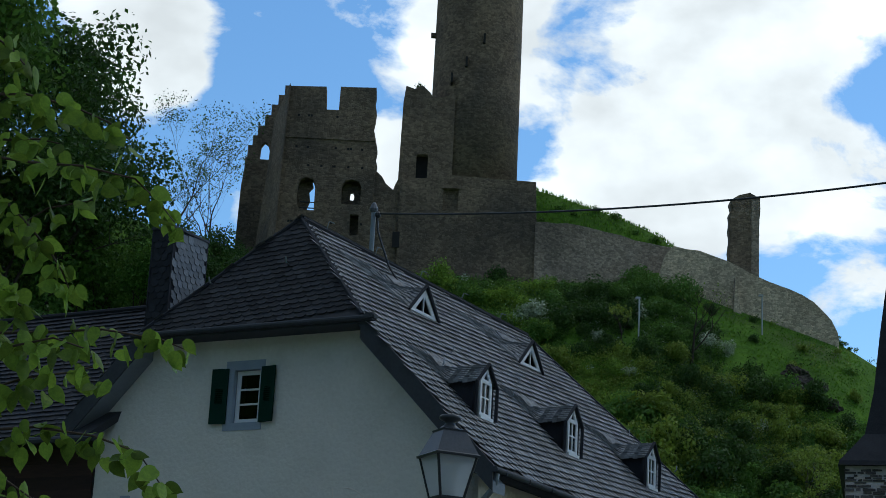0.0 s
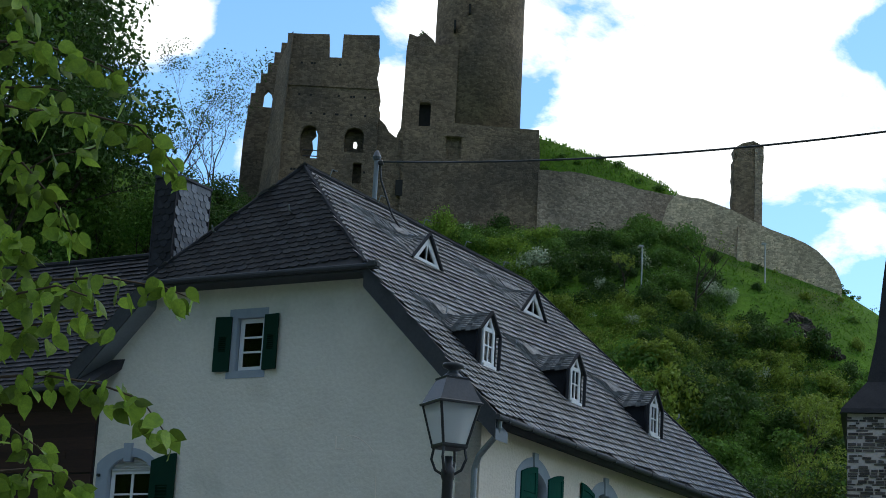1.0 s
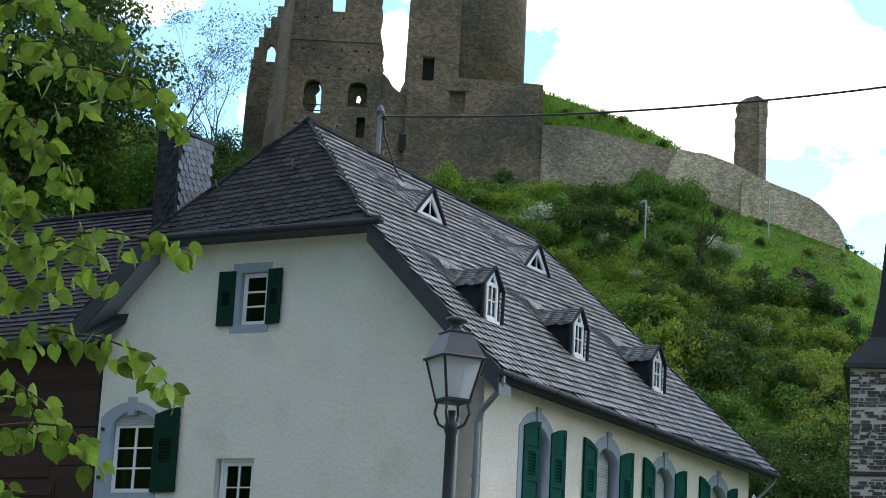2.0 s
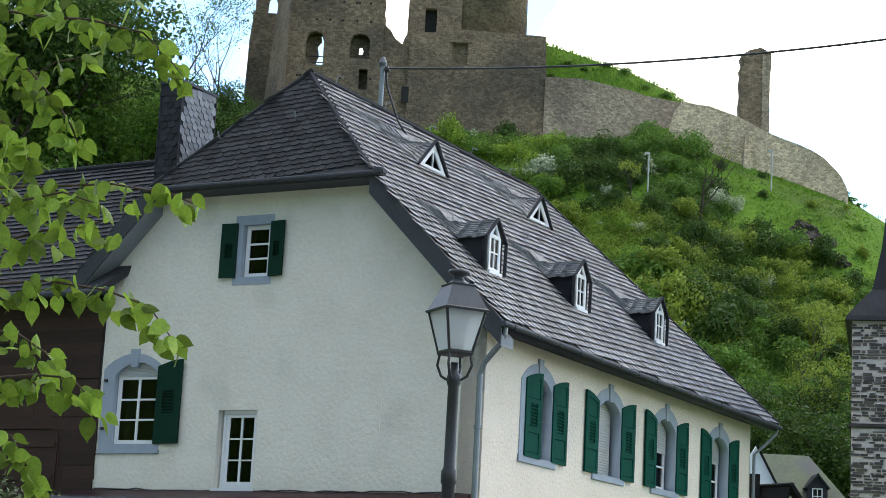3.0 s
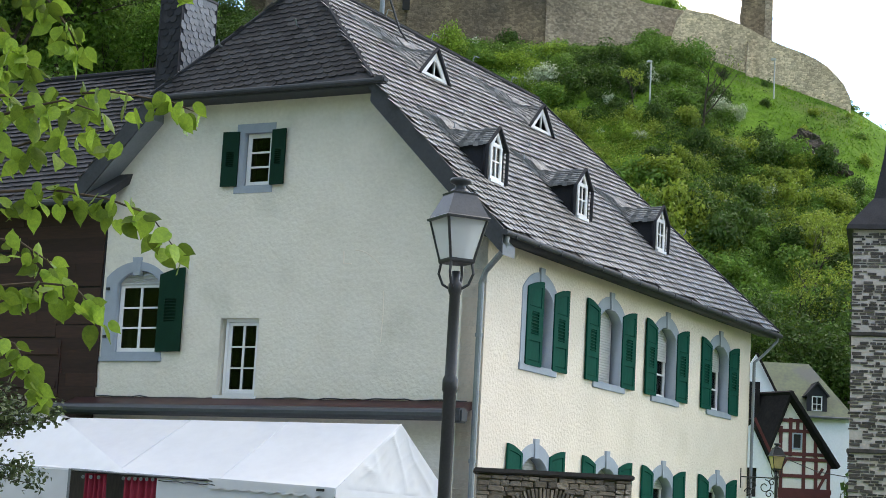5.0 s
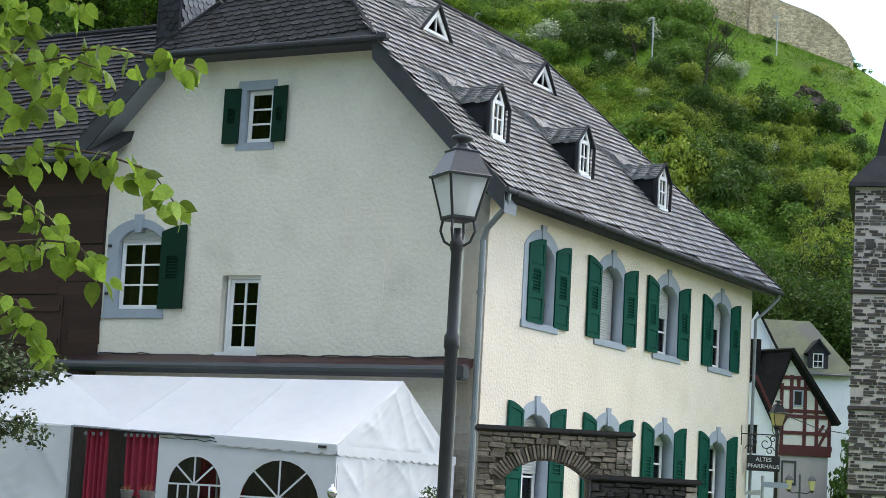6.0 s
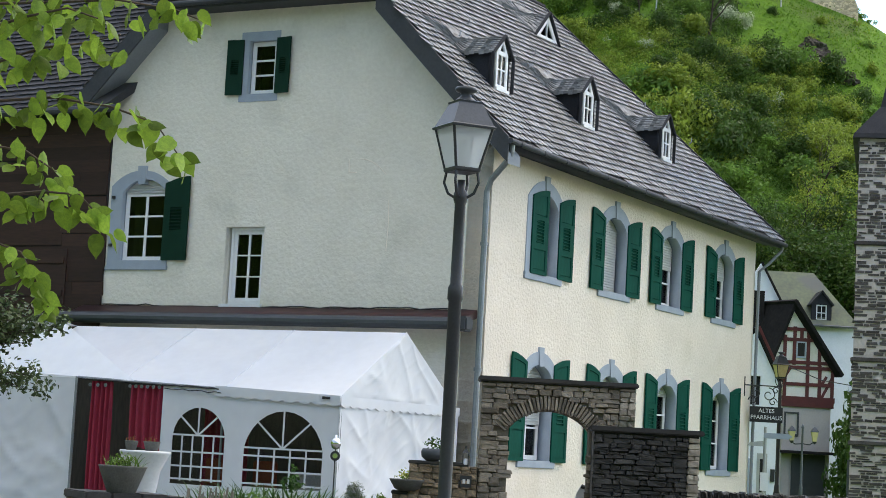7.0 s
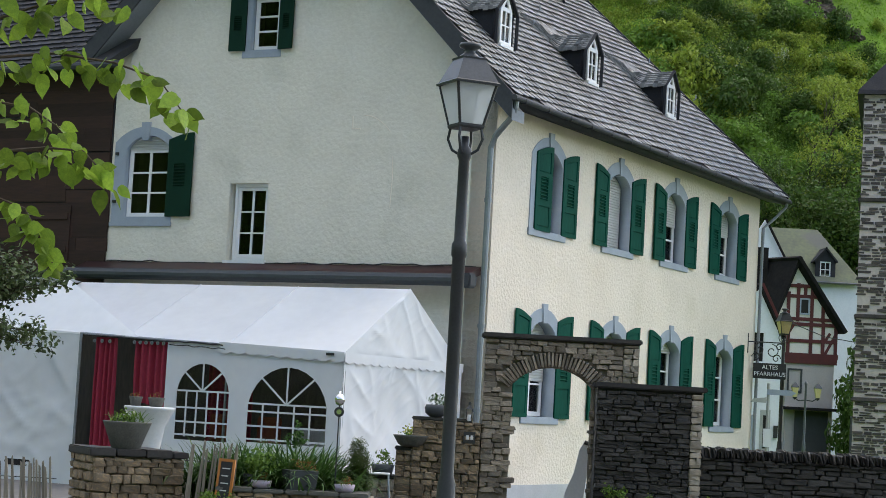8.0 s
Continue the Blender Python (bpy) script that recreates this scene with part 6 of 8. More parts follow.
def make_trees():
    rnd = random.Random(55)
    kinds = []
    for key, lv in (("mid", 7000), ("dark", 7500), ("dark", 8000), ("dark", 7500)):
        bm, crown = tree_parts(rnd, 13, 7.5, lv, 0.19, 0.32)
        t = thing("tree", "leafy green deciduous tree on the wooded slope", "tree", pose(0, 900, -60), "trees on the slope")
        part("trunk", bm, M["bark"], t)
        link("crown", crown, GREENS[key], t)
        kinds.append(t)
    # wooded flank left of the castle: (x, y, scale)
    spots = [(-19, 131, 0.9), (-24, 129, 1.0), (-29, 131, 1.05), (-34, 130, 1.0), (-39, 133, 1.1), (-17.5, 142, 0.75), (-22, 143, 0.95), (-27, 141, 1.1), (-33, 144, 1.2), (-39, 143, 1.2), (-46, 140, 1.2),
             (-25.5, 153, 0.85), (-31, 155, 1.25), (-37, 156, 1.45), (-44, 153, 1.5), (-32, 166, 1.35), (-35.5, 170, 1.8), (-42, 168, 2.0), (-50, 160, 1.9), (-33.5, 160, 1.5), (-21.5, 156, 0.5), (-18.8, 160, 0.5), (-19.5, 168, 0.42), (-23.5, 166, 0.5), (-26, 160, 0.75), (-19.2, 163, 0.62), (-21.6, 165, 0.66), (-23.8, 163, 0.72), (-26.2, 166, 0.68), (-28.5, 164, 0.75), (-17.9, 167, 0.45), (-20.6, 169, 0.5),
             (20.5, 130, 0.85), (23.5, 132, 0.9), (26.8, 129, 0.95), (29.5, 132, 1.0), (33, 128, 1.1), (18.0, 133, 0.8), (22, 136, 0.7), (27.5, 136, 0.75), (31.5, 138, 0.8)]
    first = True
    for i, (x, y, s) in enumerate(spots):
        k = kinds[(i * 7 + i // 3) % 4]
        m = Matrix.LocRotScale((x, y, hill(x, y)), Euler((0, 0, rnd.uniform(0, 6.28))), None)
        if i < 4:
            k = kinds[i]
            k.matrix_basis = m
            k.scale = (s, s, s)
        else:
            c = copy_thing(k, m)
            c.scale = (s, s, s * rnd.uniform(0.9, 1.1))
    # slender trees with thin spring foliage against the sky
    for x, y, h, lv in ((-25.0, 172, 15.5, 1900), (-22.4, 173, 13.0, 1100), (22.6, 166, 8.0, 60), (16.5, 168, 4.0, 260), (33, 131, 12, 1500), (26.5, 141, 9, 900), (28.2, 147, 8.0, 700), (24.6, 137, 8.5, 800), (30.8, 142, 9.0, 800), (21.5, 134, 8.0, 700), (30.0, 152, 5.5, 400)):
        bm, crown = tree_parts(rnd, h, h * 0.5, round(lv * 1.5), 0.11, 0.17 if h > 7 else 0.09, True, 4 if h > 10 else 3)
        t = thing("tree", "slender tree with thin spring foliage", "tree", pose(x, y, hill(x, y)))
        part("trunk", bm, M["bark"], t)
        link("crown", crown, GREENS["olive" if h < 10 else "dark"], t)


def make_grass():
    """Tufts of long grass over the slope, and along the crest behind the wall."""
    rnd = random.Random(8)
    verts, faces = [], []

    def tuft(x, y, h):
        z = hill(x, y) - 0.05
        for _ in range(3):
            a = rnd.uniform(0, 6.28)
            dx, dy = math.cos(a) * 0.06, math.sin(a) * 0.06
            lx, ly = rnd.gauss(0, 0.25) * h, rnd.gauss(0, 0.25) * h
            b = len(verts)
            verts.extend([(x - dx, y - dy, z), (x + dx, y + dy, z), (x + lx, y + ly, z + h * rnd.uniform(0.6, 1.2))])
            faces.append((b, b + 1, b + 2))
    for _ in range(52000):
        u, v = rnd.uniform(-22, 62), rnd.random() ** 0.7
        y = FOOT + v * (CREST - 1 - FOOT)
        tuft(u * y / CREST + rnd.gauss(0, 0.2), y, rnd.uniform(0.10, 0.24))
    for _ in range(5000):
        tuft(rnd.uniform(8, 27), rnd.uniform(184, 198), rnd.uniform(0.15, 0.45))
    me = bpy.data.meshes.new("grass")
    me.from_pydata(verts, [], faces)
    tagged(link("grass", me, M["blades"]), "long spring grass over the castle hill", "grass", kind="stuff")


M["blades"] = leaf_mat("grass_blades", (0.18, 0.335, 0.03), (0.105, 0.22, 0.02), 0.5, scale=0.15, vary=0.2)
make_bushes()
make_scrub()
make_rocks()
make_trees()
make_grass()


def crest_bushes():
    """Low scrub along the crest behind the curtain wall and at its lower end."""
    rnd = random.Random(61)
    for x, y, s in [(9.8, 186, 0.8), (11.5, 187, 0.7), (13.2, 187, 0.6), (15.5, 188, 0.6), (17.5, 188, 0.7), (19.5, 187, 0.7), (21.5, 187, 0.9), (23, 186, 0.7), (38.0, 180, 0.8), (38.9, 180, 0.7), (39.8, 180, 0.6), (37.4, 181, 0.9)]:
        me = leaf_cloud(bush_lobes(rnd, 0.9), 500, 0.11, rnd.randint(0, 9999))
        b = link("bush", me, GREENS["mid"], None, "", Matrix.LocRotScale((x, y, hill(x, y) - 0.2), Euler((0, 0, 0)), (s * 1.2, s * 1.2, s * 0.8)))
        tagged(b, "low scrub bush on the crest beside the castle wall", "bush", "bushes on the crest")


crest_bushes()


def hill_posts():
    for x, e, tall in ((16.05, 0.236, 3.6), (25.98, 0.2445, 3.2)):
        x, y = on_slope(x, e)
        z0, z1 = hill(x, y), hill(x, y) + tall * y / 150
        g = z0
        p = thing("floodlight_post", "thin grey floodlight post on the castle hill", "light post", pose(x, y, 0))
        part("pole", tube([(0, 0, g - 0.3), (0, 0, z1)], 0.07, 8), M["pale_metal"], p)
        part("lamp_head", cube(-0.35, 0.1, -0.15, 0.15, z1, z1 + 0.2, bevel=0.04), M["pale_metal"], p)


M["pale_metal"] = mat("galvanised_steel", (0.42, 0.43, 0.42), (0.33, 0.34, 0.33), rough=0.5, metal=0.3)
hill_posts()


# ---- linden branches over the path ----
def linden_leaf(seed):
    """A heart-shaped leaf, 1 long, hanging along -z from its stalk, folded a little along the midrib."""
    rnd = random.Random(seed)
    half = [(0.0, 0.0), (0.15, 0.01), (0.29, -0.12), (0.36, -0.34), (0.33, -0.56), (0.22, -0.78), (0.07, -0.97), (0.0, -1.12)]
    fold, curl = rnd.uniform(0.1, 0.45), rnd.uniform(-0.25, 0.25)
    bm = bmesh.new()
    mid = [(0, -0.0), (0, -0.2), (0, -0.5), (0, -0.8), (0, -1.12)]

    def put(x, z):
        return bm.verts.new((x, abs(x) * fold + curl * z * z + rnd.uniform(-0.02, 0.02), z))
    mids = [put(x, z) for x, z in mid]
    for sgn in (1, -1):
        edge = [put(sgn * x, z) for x, z in half[1:-1]]
        rings = [(mids[0], edge[0], edge[1], mids[1]), (mids[1], edge[1], edge[2], mids[2]), (mids[2], edge[2], edge[3], edge[4], mids[3]), (mids[3], edge[4], edge[5], mids[4])]
        for r in rings:
            bm.faces.new(r if sgn > 0 else r[::-1])
    me = bpy.data.meshes.new("leaf")
    bm.to_mesh(me)
    bm.free()
    for p in me.polygons:
        p.use_smooth = True
    me.materials.append(M["linden"])
    return me


M["linden"] = leaf_mat("linden_leaf", (0.22, 0.33, 0.04), (0.12, 0.20, 0.03), 0.45, island=False, scale=6, vary=0.5)
M["twig"] = mat("twig_bark", (0.075, 0.05, 0.03), (0.045, 0.03, 0.02), rough=0.8, scale=20, fine=90, bump=0.3)

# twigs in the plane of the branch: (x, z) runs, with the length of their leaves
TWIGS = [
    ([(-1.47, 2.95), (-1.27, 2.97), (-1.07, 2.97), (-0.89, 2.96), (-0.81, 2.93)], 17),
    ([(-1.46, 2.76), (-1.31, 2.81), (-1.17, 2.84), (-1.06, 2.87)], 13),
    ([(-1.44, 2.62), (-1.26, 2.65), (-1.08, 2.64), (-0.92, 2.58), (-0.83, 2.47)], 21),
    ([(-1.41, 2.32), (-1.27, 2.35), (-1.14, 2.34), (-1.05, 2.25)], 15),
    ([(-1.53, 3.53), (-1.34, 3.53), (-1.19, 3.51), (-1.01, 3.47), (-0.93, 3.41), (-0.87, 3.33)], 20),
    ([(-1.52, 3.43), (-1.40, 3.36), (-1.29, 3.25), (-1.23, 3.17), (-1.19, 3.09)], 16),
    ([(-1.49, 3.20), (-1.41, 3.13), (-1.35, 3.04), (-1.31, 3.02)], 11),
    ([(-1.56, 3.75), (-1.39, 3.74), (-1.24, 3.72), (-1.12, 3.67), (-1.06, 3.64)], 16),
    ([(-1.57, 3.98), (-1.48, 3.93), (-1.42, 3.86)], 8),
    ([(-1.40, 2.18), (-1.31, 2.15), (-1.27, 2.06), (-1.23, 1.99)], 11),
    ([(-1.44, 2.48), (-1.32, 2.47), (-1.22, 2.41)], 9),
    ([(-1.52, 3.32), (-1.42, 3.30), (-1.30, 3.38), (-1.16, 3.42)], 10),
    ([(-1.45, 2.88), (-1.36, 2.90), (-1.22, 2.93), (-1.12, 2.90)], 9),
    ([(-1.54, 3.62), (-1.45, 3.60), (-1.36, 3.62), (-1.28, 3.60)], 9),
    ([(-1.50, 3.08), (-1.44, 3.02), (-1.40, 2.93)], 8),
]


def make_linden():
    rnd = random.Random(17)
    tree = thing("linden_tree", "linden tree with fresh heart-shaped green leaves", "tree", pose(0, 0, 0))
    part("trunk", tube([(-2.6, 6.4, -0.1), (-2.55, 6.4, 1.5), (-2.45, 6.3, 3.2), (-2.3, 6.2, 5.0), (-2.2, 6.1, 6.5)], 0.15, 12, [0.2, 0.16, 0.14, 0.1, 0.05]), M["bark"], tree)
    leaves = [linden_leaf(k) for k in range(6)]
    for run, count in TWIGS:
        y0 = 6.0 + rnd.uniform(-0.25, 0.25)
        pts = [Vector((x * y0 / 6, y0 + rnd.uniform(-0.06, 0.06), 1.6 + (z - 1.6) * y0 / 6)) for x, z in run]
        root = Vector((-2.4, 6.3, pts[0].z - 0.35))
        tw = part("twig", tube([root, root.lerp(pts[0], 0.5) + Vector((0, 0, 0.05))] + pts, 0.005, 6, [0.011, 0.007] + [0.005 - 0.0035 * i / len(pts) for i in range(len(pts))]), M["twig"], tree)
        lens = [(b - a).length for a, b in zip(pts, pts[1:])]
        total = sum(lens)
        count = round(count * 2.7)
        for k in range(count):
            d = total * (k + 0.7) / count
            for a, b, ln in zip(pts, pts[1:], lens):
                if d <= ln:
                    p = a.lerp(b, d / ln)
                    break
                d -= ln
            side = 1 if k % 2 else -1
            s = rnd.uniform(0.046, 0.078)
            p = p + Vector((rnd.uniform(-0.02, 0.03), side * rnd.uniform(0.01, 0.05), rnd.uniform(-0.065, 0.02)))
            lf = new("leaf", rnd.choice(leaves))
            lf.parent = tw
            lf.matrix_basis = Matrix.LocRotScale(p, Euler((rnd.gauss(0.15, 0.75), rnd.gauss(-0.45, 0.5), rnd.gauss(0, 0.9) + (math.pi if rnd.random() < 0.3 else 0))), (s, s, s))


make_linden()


def make_shrub():
    """A small-leaved fruit bush beside the tent."""
    rnd = random.Random(23)
    m = pose(-3.75, 17.0, 0)
    sh = thing("shrub", "small-leaved grey-green fruit bush", "shrub", m)
    lobes = []
    for k in range(34):
        a = rnd.uniform(-1.3, 0.78)
        h = rnd.uniform(1.95, 2.85)
        tip = Vector((a * 0.62 + rnd.gauss(0, 0.04), rnd.gauss(0, 0.25), h - 0.5 * max(0, a)))
        if rnd.random() < 0.15:
            tip.z += 0.2
        base = Vector((-1.5, 0, 2.0))
        if tip.z < 1.88:
            continue
        part("branch", tube([base, base.lerp(tip, 0.5) + Vector((rnd.gauss(0, 0.06), 0, 0.1)), tip], 0.01, 5, [0.02, 0.011, 0.003]), M["bark"], sh)
        for q in (1.0, 0.9, 0.8, 0.7, 0.6):
            lobes.append((base.lerp(tip, q) + Vector((rnd.gauss(0, 0.05), 0, 0.06)), rnd.uniform(0.08, 0.16)))
    part("trunk", tube([(-1.5, 0, -0.1), (-1.52, 0, 1.0), (-1.5, 0, 2.05)], 0.05, 8, [0.06, 0.05, 0.035]), M["bark"], sh)
    lobes = [q for q in lobes if q[0].z > 1.75]
    link("foliage", leaf_cloud(lobes, 9500, 0.027, 3, shell=0.1, hang=0.5), M["shrub_leaf"], sh)


M["shrub_leaf"] = leaf_mat("grey_green_leaves", (0.08, 0.112, 0.042), (0.04, 0.06, 0.025), 0.2, scale=3, vary=0.5)
make_shrub()


# ---- garden in front of the tent ----
def tuft_mesh(seed, count, length, spread, width, droop=0.9, lean=0.35):
    """Strap leaves that arch out from one root."""
    rnd = random.Random(seed)
    verts, faces = [], []
    for _ in range(count):
        a = rnd.uniform(0, 6.28)
        o = Vector((rnd.gauss(0, spread * 0.35), rnd.gauss(0, spread * 0.3), 0))
        out = Vector((math.cos(a), math.sin(a), 0))
        side = Vector((-math.sin(a), math.cos(a), 0))
        ln, ln2 = length * rnd.uniform(0.6, 1.1), rnd.uniform(0.4, 1.0) * lean
        b = len(verts)
        n = 5
        for i in range(n + 1):
            t = i / n
            p = o + out * (ln * ln2 * 1.6 * t) + Vector((0, 0, ln * (t - droop * ln2 * 1.4 * t * t)))
            w = width * (1 - t) ** 0.6 * (0.5 + min(1, t * 4) * 0.5)
            verts += [p - side * w, p + side * w]
        for i in range(n):
            k = b + 2 * i
            faces.append((k, k + 1, k + 3, k + 2))
    me = bpy.data.meshes.new("blades")
    me.from_pydata(verts, [], faces)
    return me


M["daylily"] = leaf_mat("strap_leaves", (0.065, 0.14, 0.03), (0.03, 0.075, 0.018), 0.25, scale=3)
M["herb"] = leaf_mat("herb_leaves", (0.13, 0.22, 0.035), (0.06, 0.12, 0.025), scale=8)
M["yellow_flower"] = leaf_mat("yellow_petals", (0.6, 0.55, 0.12), (0.3, 0.36, 0.06), scale=20)
M["red_flower"] = leaf_mat("rusty_petals", (0.30, 0.10, 0.04), (0.10, 0.10, 0.03), scale=20)
M["concrete"] = mat("grey_concrete", (0.125, 0.122, 0.11), (0.08, 0.078, 0.07), rough=0.9, scale=6, fine=50, bump=0.4)
M["pot_grey"] = mat("grey_plastic_pot", (0.05, 0.055, 0.062), (0.04, 0.044, 0.05), rough=0.5, scale=6, fine=50, bump=0.1)
M["pot_lilac"] = mat("lilac_glazed_pot", (0.42, 0.36, 0.46), (0.34, 0.29, 0.38), rough=0.35, scale=6, fine=50, bump=0.1)
M["pale_wood"] = mat("weathered_paling", (0.24, 0.215, 0.175), (0.12, 0.105, 0.085), rough=0.9, scale=6, fine=40, bump=0.5, stretch=(1, 1, 0.12), vary=0.3)
M["orange_wood"] = mat("orange_stained_wood", (0.42, 0.16, 0.035), (0.32, 0.11, 0.025), rough=0.6, scale=8, fine=50, bump=0.1)
M["chalkboard"] = mat("black_chalkboard", (0.02, 0.022, 0.022), (0.03, 0.03, 0.03), rough=0.8)
M["chalk"] = mat("chalk_marks", (0.6, 0.6, 0.58), rough=0.9)
M["curtain"] = mat("crimson_curtain", (0.32, 0.022, 0.05), (0.20, 0.012, 0.03), rough=0.7, scale=2, fine=60, bump=0.1, stretch=(1, 1, 0.2))
M["linen"] = mat("white_stretch_cover", (0.62, 0.62, 0.62), (0.54, 0.54, 0.55), rough=0.8, scale=2, fine=30, bump=0.1)
M["mirror_ball"] = mat("silvered_glass_ball", (0.7, 0.7, 0.72), (0.6, 0.6, 0.62), rough=0.12, metal=1.0, bump=0)
M["stone_warm"] = mat("warm_pier_stone", (0.22, 0.165, 0.11), (0.10, 0.08, 0.06), rough=0.9, scale=5, fine=35, bump=0.6, depth=0.015, vary=0.5, stains=((0.33, 0.22, 0.12), 5, 0.50, 0.75))
M["mortar_pale"] = mat("pale_mortar", (0.25, 0.215, 0.165), (0.16, 0.14, 0.11), rough=0.95, scale=6, fine=40, bump=0.5)
STONES_WARM = rough_stones(10, 6)
for me in STONES_WARM:
    me.materials.append(M["stone_warm"])


def make_pier():
    pier = thing("stone_pier", "squat stone garden pier with slab top", "stone pier", pose(-3.67, 21, 0, 0, 0, 25))
    part("core", cube(0.03, 1.0, 0.03, 0.86, 0, 0.88), M["mortar_pale"], pier)
    lay(pier, 0.0, 1.03, 0.30, 0.87, 0.03, 41, STONES_WARM, 0.05, 0.13, 0.07, 0.24)
    rnd = random.Random(3)
    z = 0.3
    while z < 0.84:
        h = rnd.uniform(0.08, 0.14)
        y = 0.0
        while y < 0.84:
            w = min(rnd.uniform(0.12, 0.3), 0.87 - y)
            ob = new("stone", STONES_WARM[rnd.randint(0, 9)])
            ob.parent = pier
            ob.matrix_basis = Matrix.LocRotScale((0.03, y + w / 2, z + h / 2), Euler((0, 0, 0)), (0.12, w - 0.012, h - 0.012))
            y += w
        z += h
    x = -0.05
    while x < 1.05:
        w = rnd.uniform(0.22, 0.34)
        part("slab", cube(x, min(x + w, 1.08) - 0.01, -0.05, 0.9, 0.88 + rnd.uniform(0, 0.01), 0.965 + rnd.uniform(-0.01, 0.01), bevel=0.012), M["coping"], pier)
        x += w


def make_fence(x0, x1, y, top, seed, tilt):
    rnd = random.Random(seed)
    fn = thing("paling_fence", "weathered split-paling garden fence", "fence", pose(0, y, 0))
    x = x0
    while x < x1:
        w = rnd.uniform(0.022, 0.042)
        h = top + rnd.uniform(-0.05, 0.05)
        bm = bmesh.new()
        box(bm, 0, w, 0, 0.025, 0, h)
        for v in bm.verts:
            if v.co.z > h / 2:
                v.co.x = w / 2 + (v.co.x - w / 2) * 0.6
                v.co.z += rnd.uniform(-0.03, 0.02)
        part("paling", bm, M["pale_wood"], fn, "", pose(x, rnd.uniform(-0.01, 0.01), 0, 0, rnd.gauss(tilt, 1.5), 0))
        x += w + rnd.uniform(0.003, 0.014)
    for z in (0.35, top - 0.18):
        part("wire", tube([(x0, 0.03, z), (x1, 0.03, z)], 0.005, 5), M["iron"], fn)


def pot_plant(name, label, x, y, z, profile, material, plant, square=0, lift=0.0, turn=0):
    p = thing(name, label, "plant pot", pose(x, y, z, 0, 0, turn))
    part("pot", turned(profile, 20, square=square), material, p, smooth=not square)
    h = profile[-1][1]
    for me, mt, dz in plant:
        tagged(link("foliage", me, mt, p, "", pose(0, 0, h - 0.02 + dz)), kind="stuff")
    return p


def tuft(seed, n, ln, sp, w=0.008, **k):
    return tuft_mesh(seed, n, ln, sp, w, **k)


def small_cloud(r, n, size, seed, tall=1.0):
    rnd = random.Random(seed)
    lobes = [(Vector((rnd.gauss(0, r * 0.45), rnd.gauss(0, r * 0.45), rnd.uniform(0.1, 0.9) * r * tall)), r * rnd.uniform(0.3, 0.5)) for _ in range(8)]
    return leaf_cloud(lobes, n, size, seed, shell=0.3)


